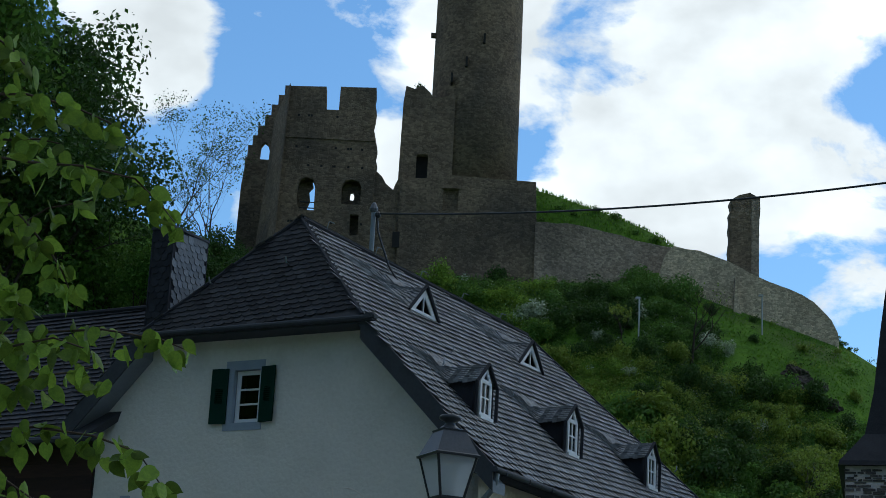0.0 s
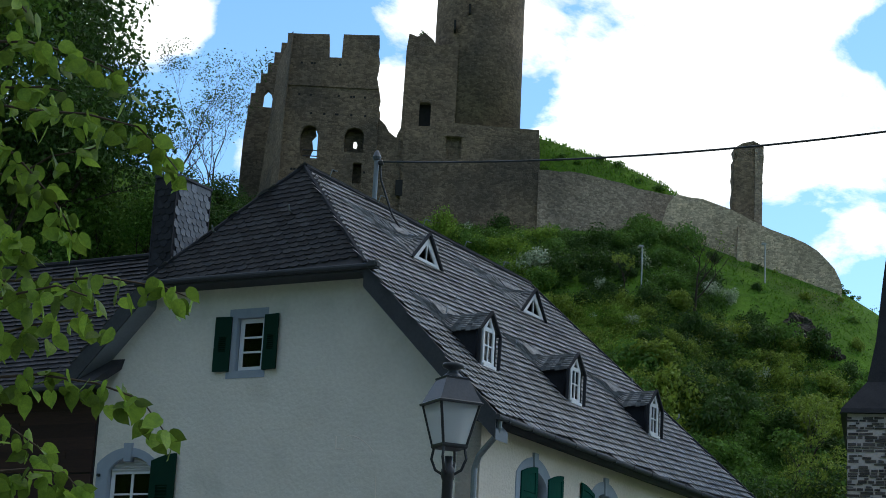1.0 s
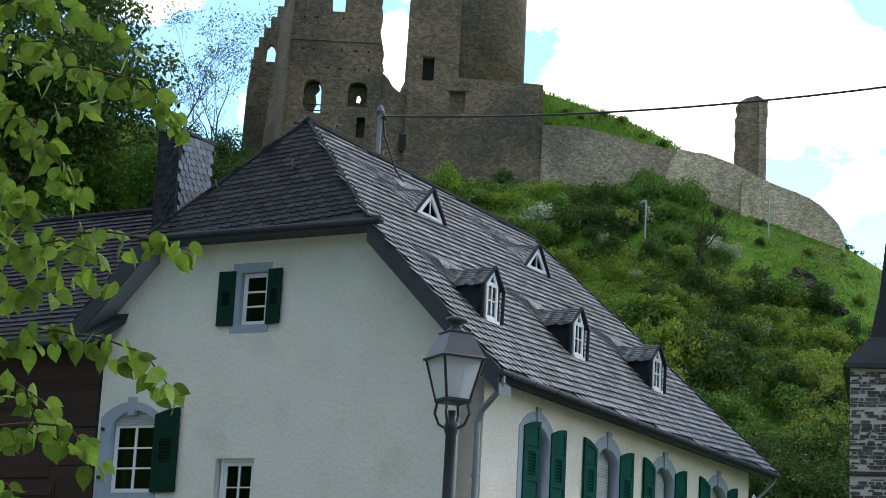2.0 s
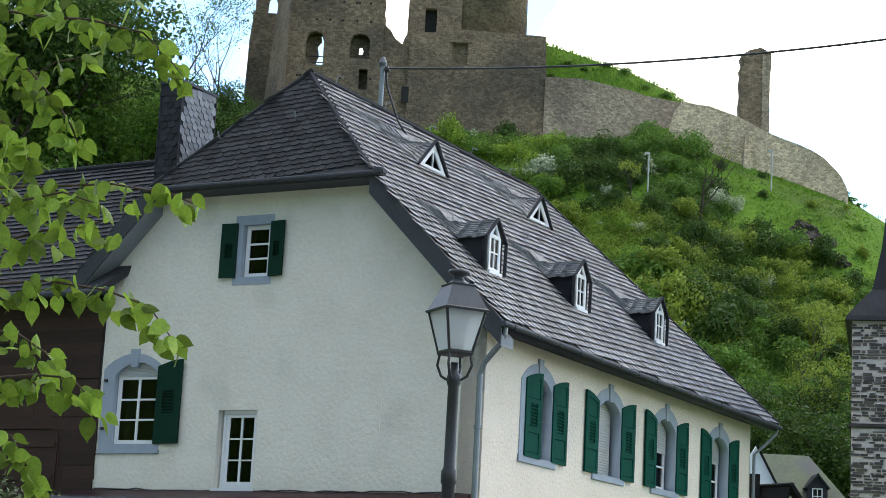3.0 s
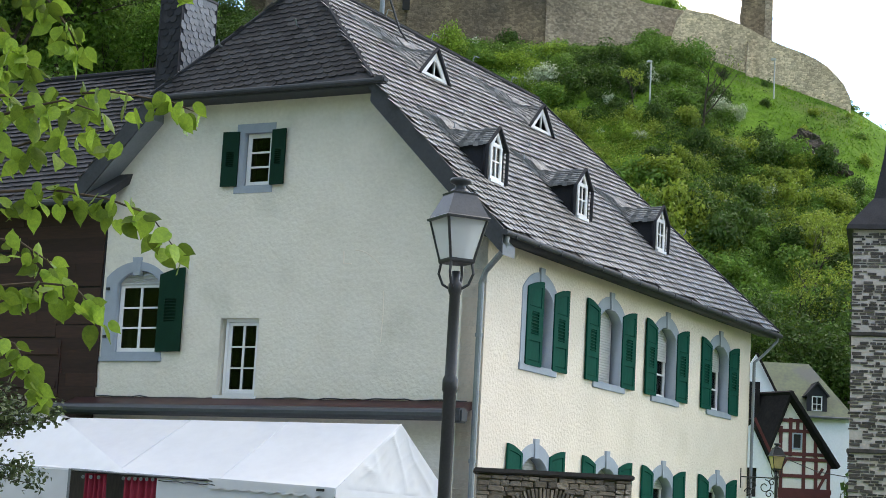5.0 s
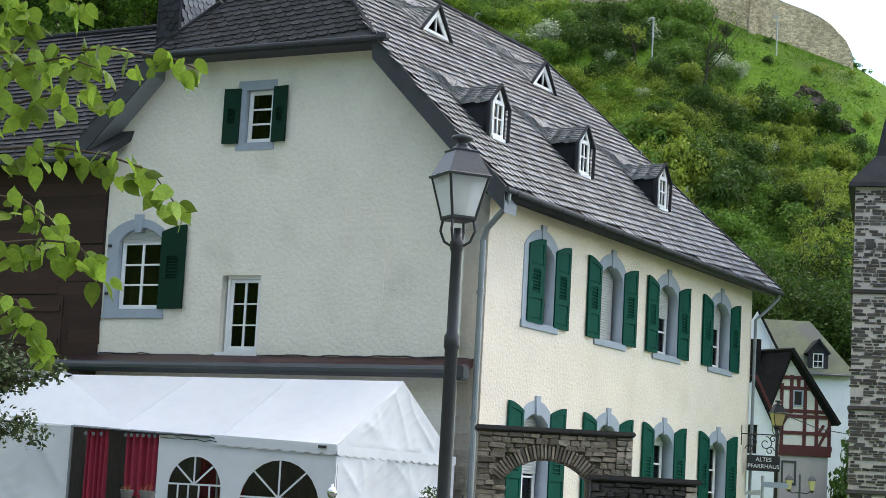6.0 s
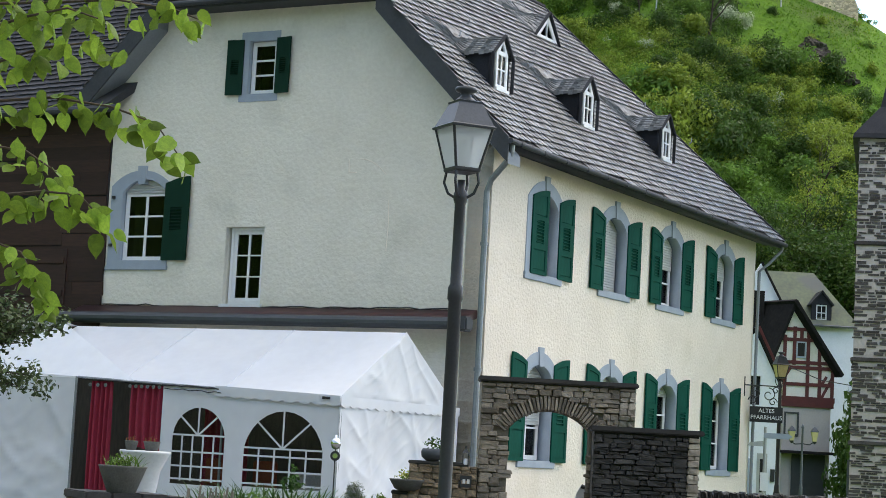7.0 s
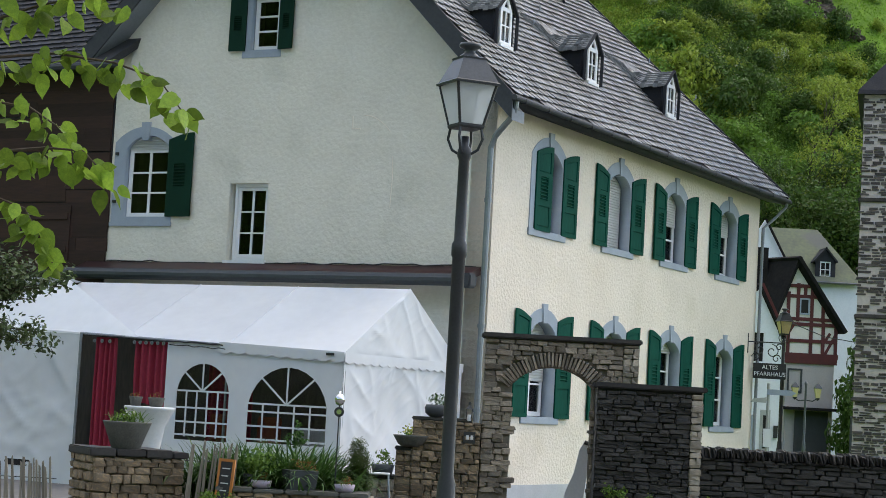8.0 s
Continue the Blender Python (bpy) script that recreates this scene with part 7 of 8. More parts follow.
def make_garden():
    make_pier()
    make_fence(-4.9, -4.02, 20.8, 0.80, 2, -4)
    make_fence(-2.70, -2.16, 21.15, 1.06, 3, 3)
    # low retaining wall with flat slabs
    wl = thing("retaining_wall", "low stone retaining wall with flat slabs", "stone wall", pose(0, 21.0, 0))
    part("core", cube(-2.3, -0.62, 0.03, 0.7, 0, 0.58), M["mortar_pale"], wl)
    lay(wl, -2.3, -0.62, 0.3, 0.58, 0.03, 44, STONES_WARM, 0.08, 0.14, 0.14, 0.3)
    rnd = random.Random(6)
    x = -2.32
    while x < -0.65:
        w = rnd.uniform(0.25, 0.45)
        part("slab", cube(x, min(x + w, -0.6) - 0.012, -0.05, 0.75, 0.58, 0.625 + rnd.uniform(-0.01, 0.01), bevel=0.012), M["concrete"], wl)
        x += w
    bed = part("bed_soil", cube(-4.0, 0.6, 21.78, 27.2, 0.1, 0.42), M["soil"])
    tagged(bed, "dark soil of the raised garden bed", "soil", kind="structure")
    # planter on the pier, bar table behind it
    pot_plant("planter_bowl", "conical grey concrete planter with leafy plants", -3.38, 21.35, 0.965, [(0.15, 0.0), (0.16, 0.01), (0.265, 0.28), (0.275, 0.30), (0.25, 0.30)], M["concrete"],
              [(tuft(3, 46, 0.26, 0.3, 0.010, lean=0.55), M["herb"], 0), (small_cloud(0.15, 160, 0.02, 5), M["herb"], -0.02), (small_cloud(0.13, 30, 0.014, 6), M["chalk"], 0.04)])
    tb = thing("bar_table", "bar table in a white stretch cover", "table", pose(-3.33, 22.6, 0.42))
    part("cover", turned([(0.26, 0.0), (0.17, 0.28), (0.15, 0.5), (0.19, 0.78), (0.29, 0.98), (0.30, 1.0), (0.29, 1.015)], 28), M["linen"], tb, smooth=True)
    for dx, s in ((-0.16, 0.08), (0.08, 0.10)):
        pot_plant("plant_pot", "small grey flower pot on the bar table", -3.33 + dx, 22.55, 1.435, [(s * 0.7, 0), (s, 0.10), (s * 1.02, 0.11), (s * 0.9, 0.11)], M["concrete"], [(small_cloud(s * 0.8, 60, 0.012, 9), M["red_flower"], 0)])
    # chalkboard
    cb = thing("chalkboard", "black chalkboard in an orange wooden frame", "board sign", pose(-2.24, 20.93, 0.42, -6, 2, -18))
    part("board", cube(-0.07, 0.07, 0.0, 0.015, 0.05, 0.48), M["chalkboard"], cb)
    part("rim", plate(rect(-0.095, 0.095, 0.0, 0.51), [rect(-0.07, 0.07, 0.05, 0.48)], 0.03, pose(0, -0.008, 0)), M["orange_wood"], cb)
    for k in range(4):
        part("chalk_line", cube(-0.045, 0.045 - 0.012 * (k % 2), -0.003, 0.0, 0.40 - 0.08 * k, 0.412 - 0.08 * k), M["chalk"], cb)
    # plants on and behind the wall
    for k, (x, y, n, ln, sp, lab) in enumerate([(-1.55, 21.85, 1500, 1.10, 0.68, "large clump of arching strap leaves"), (-2.15, 22.1, 900, 1.08, 0.6, "dark clump of strap leaves behind the fence"), (-1.75, 22.0, 150, 0.8, 0.45, "dark clump of strap leaves"), (-2.5, 22.0, 130, 0.95, 0.5, "tall grassy clump behind the fence"), (-0.95, 22.1, 70, 0.55, 0.3, "small clump of strap leaves")]):
        cl = link("plant_clump", tuft(60 + k, n, ln, sp, 0.017, droop=1.0, lean=0.58), M["daylily"], None, "", pose(x, y, 0.42))
        tagged(cl, lab, "plant")
    tall = link("plant_clump", small_cloud(0.12, 200, 0.026, 31, 3.2), M["daylily"], None, "", pose(-1.55, 21.95, 1.0))
    tagged(tall, "leafy stems rising from the clump", "plant")
    bush = link("plant_clump", small_cloud(0.26, 420, 0.03, 32, 1.5), M["herb"], None, "", pose(-1.98, 21.3, 0.60))
    tagged(bush, "bright leafy plant on the wall", "plant")
    low = link("plant_clump", small_cloud(0.2, 300, 0.022, 37, 1.0), M["herb"], None, "", pose(-2.36, 20.75, 0.38))
    tagged(low, "bright leafy plant at the foot of the fence", "plant")
    pot_plant("planter_box", "square dark grey planter with rusty flowers", -1.43, 21.25, 0.625, [(0.20, 0), (0.23, 0.2), (0.235, 0.215), (0.21, 0.215)], M["pot_grey"], [(small_cloud(0.15, 150, 0.016, 12), M["red_flower"], 0), (small_cloud(0.15, 120, 0.016, 13), M["herb"], 0)], square=4, turn=20)
    for x, z in ((-1.84, 0.62), (-0.93, 0.625)):
        pot_plant("flower_bowl", "lilac glazed flower bowl", x, 21.15, z, [(0.06, 0), (0.10, 0.02), (0.115, 0.09), (0.105, 0.09)], M["pot_lilac"], [(small_cloud(0.085, 110, 0.013, 14), M["red_flower"], 0), (small_cloud(0.08, 50, 0.012, 15), M["herb"], 0.01)])
    pot_plant("plant_pot", "dark plant pot between the bowls", -1.98, 21.35, 0.625, [(0.07, 0), (0.09, 0.14), (0.08, 0.14)], M["pot_grey"], [(small_cloud(0.1, 90, 0.016, 16), M["herb"], 0)])
    cy = thing("cypress", "small dense columnar conifer", "conifer", pose(-0.80, 21.75, 0.42))
    rnd = random.Random(2)
    lobes = [(Vector((rnd.gauss(0, 0.03), rnd.gauss(0, 0.03), 0.08 + 0.70 * k / 30)), 0.13 * (1.1 - 0.55 * abs(k / 30 - 0.35) - 0.45 * (k / 30) ** 4)) for k in range(31)]
    link("foliage", leaf_cloud(lobes, 22000, 0.010, 4, shell=0.6, hang=1.5), M["conifer"], cy)
    part("trunk", tube([(0, 0, 0), (0, 0, 0.5)], 0.02, 6), M["bark"], cy)
    st = thing("garden_stake", "garden stake with silver ball and ring", "garden ornament", pose(-1.05, 21.4, 0.5))
    part("rod", tube([(0, 0, 0), (0, 0, 1.12)], 0.008, 6), M["iron"], st)
    part("ball", turned([(0.012, 1.07), (0.04, 1.085), (0.056, 1.12), (0.056, 1.15), (0.04, 1.185), (0.012, 1.2), (0.012, 1.23)], 16), M["mirror_ball"], st, smooth=True)
    bm = turned([(0.055, -0.01), (0.055, 0.01), (0.03, 0.012), (0.03, -0.012)], 20)
    part("ring", bm, M["iron"], st, "", pose(0, 0, 1.0, 90))
    part("disc", turned([(0.028, -0.006), (0.028, 0.006)], 16), M["mirror_ball"], st, "", pose(0, -0.014, 1.0, 90))
    # steps of the wall by the gateway with their pots
    ob = thing("stepped_wall", "stepped rubble wall leading up to the gateway", "stone wall", pose(0, 24.95, 0))
    for k, (x0, x1, top) in enumerate(((-0.80, -0.46, 0.66), (-0.46, -0.26, 1.04), (-0.26, 0.62, 1.44))):
        part("core", cube(x0, x1 - 0.002, 0.03, 0.5, 0, top), M["mortar_pale"], ob)
        lay(ob, x0, x1, 0.4, top, 0.03, 70 + k, STONES_WARM if k else STONES, 0.05, 0.10, 0.08, 0.2)
        part("slab", cube(x0 - 0.02, min(x1, x0 + 0.4) + (0.3 if k == 2 else 0), -0.03, 0.52, top, top + 0.045, bevel=0.012), M["stone_dark"], ob)
    pot_plant("planter_trough", "long oval stone trough with yellow flowers", -0.28, 24.95, 1.085, [(0.10, 0), (0.16, 0.03), (0.22, 0.13), (0.23, 0.15), (0.2, 0.15)], M["concrete"], [(small_cloud(0.13, 120, 0.02, 18), M["yellow_flower"], 0), (small_cloud(0.12, 60, 0.018, 19), M["herb"], 0)])
    pot_plant("plant_pot", "round dark pot with a green plant", 0.03, 25.0, 1.485, [(0.08, 0), (0.14, 0.05), (0.15, 0.12), (0.13, 0.16)], M["pot_grey"], [(small_cloud(0.13, 160, 0.02, 20), M["daylily"], 0)])
    pot_plant("plant_pot", "low black pot with a small-leaved plant", -0.62, 24.9, 0.705, [(0.12, 0), (0.15, 0.13), (0.14, 0.14)], M["pot_grey"], [(small_cloud(0.17, 220, 0.02, 21), M["herb"], 0)])
    lt = thing("candle_lantern", "small black candle lantern on the wall", "lantern", pose(0.46, 24.98, 1.44))
    part("base", turned([(0.06, 0), (0.06, 0.02)], square=4), M["iron"], lt)
    for k in range(4):
        a = math.pi / 4 + k * math.pi / 2
        part("corner_bar", tube([(0.05 * math.cos(a), 0.05 * math.sin(a), 0.02), (0.05 * math.cos(a), 0.05 * math.sin(a), 0.17)], 0.005, 5), M["iron"], lt)
    part("candle", turned([(0.025, 0.02), (0.025, 0.1)], 12), M["white_paint"], lt)
    part("hood", turned([(0.065, 0.17), (0.02, 0.22), (0.02, 0.26), (0.005, 0.27)], square=4), M["iron"], lt)
    pl = part("wall_plaque", cube(0.40, 0.55, 24.895, 24.915, 1.17, 1.32), M["iron"])
    tagged(pl, "small black plaque with two white marks", "plaque")
    for x in (0.435, 0.49):
        part("mark", cube(x, x + 0.035, 24.889, 24.894, 1.22, 1.275), M["chalk"], pl)
    for x, y, z, r, sd, lab in ((3.47, 24.95, 1.18, 0.15, 81, "small fern growing on the garden wall"), (2.35, 24.4, 0.55, 0.2, 82, "low weeds at the foot of the garden wall"), (2.75, 24.4, 0.52, 0.16, 83, "low weeds at the foot of the garden wall"), (3.6, 24.45, 0.56, 0.12, 84, "low weeds at the foot of the garden wall")):
        fern = link("plant_clump", small_cloud(r, 260, 0.02, sd, 0.9), M["herb"], None, "", pose(x, y, z))
        tagged(fern, lab, "plant")
    sl = thing("stool", "small metal garden stool", "stool", pose(-0.62, 23.0, 0.42))
    part("seat", cube(-0.14, 0.14, -0.14, 0.14, 0.36, 0.38, bevel=0.006), M["linen"], sl)
    for dx in (-0.12, 0.12):
        for dy in (-0.12, 0.12):
            part("leg", tube([(dx, dy, 0.36), (dx * 1.25, dy * 1.25, 0)], 0.01, 6), M["zinc"], sl)
    # grey wing of the open gate with its handrail
    gt = thing("gate_wing", "pale grey curved gate wing with dark handrail", "gate", pose(0, 25.6, 0))
    ring = [(1.72, 0.2), (2.0, 0.2), (2.12, 1.25), (2.02, 1.27), (1.96, 1.15), (1.90, 0.85), (1.80, 0.6)]
    part("panel", plate(ring, [], 0.05), M["linen"], gt)
    part("handrail", tube([(2.2, 0.0, 0.4), (2.18, 0.0, 1.2), (2.02, 0.0, 1.26)], 0.03, 8), M["iron"], gt)


M["soil"] = mat("garden_soil", (0.05, 0.038, 0.028), (0.03, 0.023, 0.018), rough=0.95, bump=0.6, fine=20)
M["conifer"] = leaf_mat("conifer_needles", (0.075, 0.115, 0.028), (0.04, 0.068, 0.018), scale=5, vary=0.4)
make_garden()


def make_curtains():
    """Crimson curtains in the tent's doorway."""
    for x0, x1, z0, z1, seed in ((-5.05, -4.58, 0.42, 2.44, 1), (-4.25, -3.58, 1.35, 2.40, 2)):
        bm = bmesh.new()
        n, k = 60, 10
        grid = []
        for j in range(k + 1):
            t = j / k
            row = []
            for i in range(n + 1):
                u = i / n
                x = x0 + (x1 - x0) * u
                if seed == 2:
                    x = x1 - (x1 - x) * (1 - 0.02 * (1 - t))
                row.append(bm.verts.new((x, -3.93 + 0.045 * math.sin(u * 30 + seed + 0.6 * math.sin(3 * t)) + 0.02 * math.sin(u * 13), z0 + (z1 - z0) * t + (0.12 * (1 - t) * (1 - u) if seed == 2 else 0))))
            grid.append(row)
        for j in range(k):
            for i in range(n):
                bm.faces.new((grid[j][i], grid[j][i + 1], grid[j + 1][i + 1], grid[j + 1][i]))
        ob = part("curtain", bm, M["curtain"], None, "", HOUSE, smooth=True)
        tagged(ob, "crimson pleated curtain hung in the tent doorway", "curtain", "curtains in the tent doorway")
    rl = part("curtain_rail", tube([(-5.25, -3.95, 2.47), (-3.5, -3.95, 2.41)], 0.012, 6), M["iron"], None, "", HOUSE)
    tagged(rl, "thin dark rail across the tent doorway", "rail")
    for k in range(9):
        x = -5.0 + 0.052 * 3 * k if k < 3 else -4.2 + 0.115 * (k - 3)
        ey = part("eyelet", turned([(0.03, -0.006), (0.03, 0.006), (0.016, 0.006), (0.016, -0.006)], 12), M["zinc"], rl, "", pose(x, -4.0, 2.38, 90))
    # the dark red drape and the things inside the tent
    bm = bmesh.new()
    cols = [[bm.verts.new((-3.25 + 0.9 * i / 40, -3.25 + 0.05 * math.sin(i * 0.9), z)) for z in (0.45, 2.25)] for i in range(41)]
    for p, q in zip(cols, cols[1:]):
        bm.faces.new((p[0], q[0], q[1], p[1]))
    tagged(part("curtain", bm, M["curtain"], None, "", HOUSE, smooth=True), "crimson curtain hung inside the tent window", "curtain", "curtains in the tent doorway")
    tb = thing("banquet_table", "table under a white cloth inside the tent", "table", HOUSE @ pose(-1.3, -2.6, 0.4))
    part("cloth", cube(-0.45, 0.45, -0.35, 0.35, 0.0, 0.76, bevel=0.03), M["linen"], tb)
    for x in (-2.0, -0.75, -2.9):
        ch = thing("chair", "rust-red upholstered chair inside the tent", "chair", HOUSE @ pose(x, -3.1, 0.4), "chairs in the tent")
        part("seat", cube(-0.22, 0.22, -0.2, 0.22, 0.40, 0.48, bevel=0.02), M["rust"], ch)
        part("backrest", cube(-0.22, 0.22, -0.24, -0.18, 0.5, 0.92, bevel=0.02), M["rust"], ch)
        for dx in (-0.19, 0.19):
            for dy in (-0.18, 0.18):
                part("leg", tube([(dx, dy, 0.4), (dx, dy, 0)], 0.015, 6), M["iron"], ch)


M["rust"] = mat("rust_upholstery", (0.30, 0.07, 0.03), (0.2, 0.045, 0.02), rough=0.8)
make_curtains()


# ---- village street beyond ----
M["white_wall"] = mat("white_render", (0.72, 0.75, 0.80), (0.64, 0.67, 0.72), rough=0.9, scale=0.8, fine=12, bump=0.2)
M["infill"] = mat("fachwerk_infill", (0.66, 0.62, 0.58), (0.58, 0.55, 0.51), rough=0.9, scale=1, fine=12, bump=0.2)
M["red_beam"] = mat("oxblood_beam", (0.10, 0.018, 0.018), (0.06, 0.012, 0.012), rough=0.7, scale=2, fine=20, bump=0.2)
M["black_slate"] = mat("black_slate_roof", (0.022, 0.02, 0.02), (0.013, 0.012, 0.013), spec=0.08, rough=0.85, scale=2, fine=6, bump=0.4)
M["moss_roof"] = mat("mossy_slate_roof", (0.13, 0.15, 0.085), (0.085, 0.095, 0.07), rough=0.85, scale=0.7, fine=5, bump=0.5, stains=((0.10, 0.10, 0.10), 0.5, 0.55, 0.7))
M["garage"] = mat("dark_garage_door", (0.045, 0.05, 0.052), (0.035, 0.038, 0.04), rough=0.7)
M["plaster_grey"] = mat("warm_grey_plaster", (0.42, 0.38, 0.37), (0.36, 0.33, 0.32), rough=0.9, scale=1, fine=12, bump=0.2)


def gabled_roof(corners, back, thick):
    """Two slopes over a gable triangle (left eave, apex, right eave) that run back by a vector."""
    l, a, r = [Vector(c) for c in corners]
    b = Vector(back)
    return slab([l, a, a + b, l + b], thick), slab([a, r, r + b, a + b], thick)


def make_fachwerk():
    Y = 110.0
    h = thing("half_timbered_house", "half-timbered house with oxblood beams and black slate roof", "house", pose(20.6, Y, 0, 0, 0, 0))
    back = (-4.2, 7.0, 0)
    ring = [(-0.65, 5.6), (2.25, 5.6), (2.3, 7.7), (-0.1 + 0.0, 11.2), (-1.35, 8.0), (-0.7, 7.7)]
    part("upper_wall", plate(ring, [], 0.3, pose(0, 0.06, 0)), M["infill"], h, "pale infill between the beams")
    part("lower_wall", cube(-0.6, 2.15, 0.1, 5, 0, 5.6), M["plaster_grey"], h)
    a, b = gabled_roof([(-1.6, -0.3, 7.4), (-0.1, -0.3, 11.45), (2.75, -0.3, 7.2)], back, 0.2)
    rf = part("roof", a, M["black_slate"], h, "black slate roof")
    part("roof_slope", b, M["black_slate"], rf)
    part("verge", tube([(-0.1, -0.35, 11.35), (2.7, -0.35, 7.2)], 0.12, 4), M["black_slate"], rf)
    part("chimney", cube(-2.6, -1.6, 1.6, 2.4, 9.5, 12.0), M["black_slate"], h)

    def beam(x0, z0, x1, z1, w=0.2, y=0.06):
        d = Vector((x1 - x0, 0, z1 - z0))
        m = pose(x0, y, z0, 0, -math.degrees(math.atan2(d.z, d.x)))
        bm = bmesh.new()
        box(bm, 0, d.length, -0.06, 0.05, -w / 2, w / 2, m=m)
        part("beam", bm, M["red_beam"], h)
    for z, x0, x1 in ((5.75, -0.75, 2.35), (5.45, -0.72, 2.3), (6.6, -0.65, 2.25), (7.55, -0.8, 2.4), (7.85, -0.9, 2.3), (9.15, -0.75, 1.4), (9.75, -0.55, 0.95)):
        beam(x0, z, x1, z, 0.3 if z < 6 else 0.2)
    for x, z0, z1 in ((-0.55, 5.5, 7.7), (0.75, 5.5, 7.7), (1.45, 5.5, 7.7), (2.18, 5.5, 7.6), (-0.05, 7.7, 9.9), (0.75, 7.7, 9.9), (-0.6, 7.7, 9.4), (1.4, 7.7, 9.2), (0.35, 9.1, 9.8)):
        beam(x, z0, x, z1, 0.2, 0.066)
    for p in ((1.5, 5.7, 2.15, 7.0), (1.55, 6.6, 1.85, 7.1), (-0.55, 7.0, -0.2, 7.6)):
        beam(*p, 0.16, 0.072)
    wn = part("window", plate(rect(0.05, 0.62, 8.1, 9.05), [rect(0.13, 0.54, 8.2, 8.97)], 0.1, pose(0, 0.0, 0)), M["blue_grey"], h)
    # black sheet in place of the dim room behind
    part("pane", plate(rect(0.13, 0.54, 8.2, 8.97), [], 0.01, pose(0, 0.04, 0)), M["shade_black"], wn)
    part("window", plate(rect(-0.5, 0.35, 3.6, 5.0), [rect(-0.4, 0.25, 3.75, 4.9)], 0.1, pose(0, 0.04, 0)), M["garage"], h)
    part("lean_to_roof", cube(-0.9, 2.4, -0.9, 0.1, 2.65, 2.8), M["black_slate"], h)
    part("garage_door", cube(0.0, 1.9, 0.02, 0.08, 0, 2.6), M["garage"], h, "dark boarded garage door")
    part("door_post", cube(-0.55, -0.15, 0.0, 0.08, 0, 2.6), M["plaster_grey"], h)


def make_white_houses():
    h = thing("white_house", "narrow white rendered house with steep gable", "house", pose(11.6, 70, 0))
    ring = [(-2.2, 0), (1.05, 0), (1.05, 5.0), (0.2, 6.75), (-2.2, 3.0)]
    part("wall", plate([(-2.2, 0), (0.95, 0), (0.98, 5.0), (0.15, 6.7), (-2.2, 4.2)], [rect(-0.12, 0.28, 3.95, 5.0)], 0.3), M["white_wall"], h)
    # black panes here and in the door stand for the dim inside
    part("window_pane", cube(-0.12, 0.28, 0.15, 0.17, 3.95, 5.0), M["shade_black"], h)
    part("verge", tube([(0.13, -0.1, 6.8), (1.1, -0.1, 4.85)], 0.07, 4), M["red_beam"], h)
    part("roof", slab([Vector((0.13, -0.1, 6.8)), Vector((1.1, -0.1, 4.85)), Vector((-1.0, 4, 4.85)), Vector((-2.0, 4, 6.8))], 0.12), M["black_slate"], h)
    part("side_wall", slab([Vector((0.95, 0.02, 0)), Vector((0.95, 0.02, 4.9)), Vector((-1.1, 4, 4.9)), Vector((-1.1, 4, 0))], 0.1), M["white_wall"], h)
    part("door", cube(0.25, 0.62, -0.02, 0.05, 0.5, 2.2), M["pale_metal"], h)
    part("door_glass", cube(0.36, 0.50, -0.03, -0.02, 0.8, 2.0), M["shade_black"], h)
    part("letter_box", cube(0.75, 0.9, -0.08, 0.0, 1.2, 1.65), M["iron"], h)
    part("shutter", cube(-0.25, 0.0, -0.03, 0.02, 0.7, 2.0), M["blue_grey"], h)
    g = thing("white_house", "white rendered house with mossy slate roof and dormer", "house", pose(20.85, 118, 0.083))
    g.scale = (0.948, 0.948, 0.948)
    part("gable_wall", plate([(-3.5, 0), (0.5, 0), (0.5, 12.2), (-1.1, 15.0), (-3.5, 11)], [], 0.3), M["white_wall"], g)
    part("front_wall", cube(0.5, 5.2, 0.3, 4, 0, 11.6), M["white_wall"], g)
    rf = part("roof", slab([Vector((0.3, -0.2, 11.2)), Vector((5.4, -0.2, 11.2)), Vector((3.0, 3.5, 14.9)), Vector((-1.1, 3.5, 14.9))], 0.2), M["moss_roof"], g, "mossy slate roof")
    part("verge", tube([(-1.1, -0.2, 15.05), (0.55, -0.2, 12.0)], 0.1, 4), M["black_slate"], rf)
    part("gutter", tube([(0.4, -0.3, 11.1), (5.3, -0.3, 11.1)], 0.08, 6), M["zinc_dark"], rf)
    dm = part("dormer", plate([(2.3, 11.3), (3.6, 11.3), (3.6, 12.6), (2.95, 13.3), (2.3, 12.6)], [rect(2.6, 3.3, 11.5, 12.5)], 0.2, pose(0, 0.1, 0)), M["slate_dark"], g)
    part("dormer_window", plate(rect(2.6, 3.3, 11.5, 12.5), [rect(2.68, 2.93, 11.58, 11.95), rect(2.97, 3.22, 11.58, 11.95), rect(2.68, 2.93, 12.0, 12.42), rect(2.97, 3.22, 12.0, 12.42)], 0.05, pose(0, 0.15, 0)), M["white_paint"], dm)
    part("dormer_room", cube(2.5, 3.4, 0.32, 1.5, 11.4, 12.6), M["shade_black"], dm)
    for s in (-1, 1):
        part("dormer_roof", slab([Vector((2.95, -0.1, 13.45)), Vector((2.95 + s * 0.8, -0.1, 12.5)), Vector((2.95 + s * 0.8, 2.2, 12.5)), Vector((2.95, 2.2, 13.45))], 0.1), M["slate_barn"], dm)
    g2 = thing("grey_roofed_house", "house with grey slate roof behind the church", "house", pose(26.5, 130, 0))
    part("wall", cube(0, 6, 0.3, 5, 0, 11.0), M["plaster_grey"], g2)
    part("roof", slab([Vector((-0.5, 0, 10.8)), Vector((6.5, 0, 10.8)), Vector((6.5, 4, 14.2)), Vector((-0.5, 4, 14.2))], 0.2), M["slate_barn"], g2)


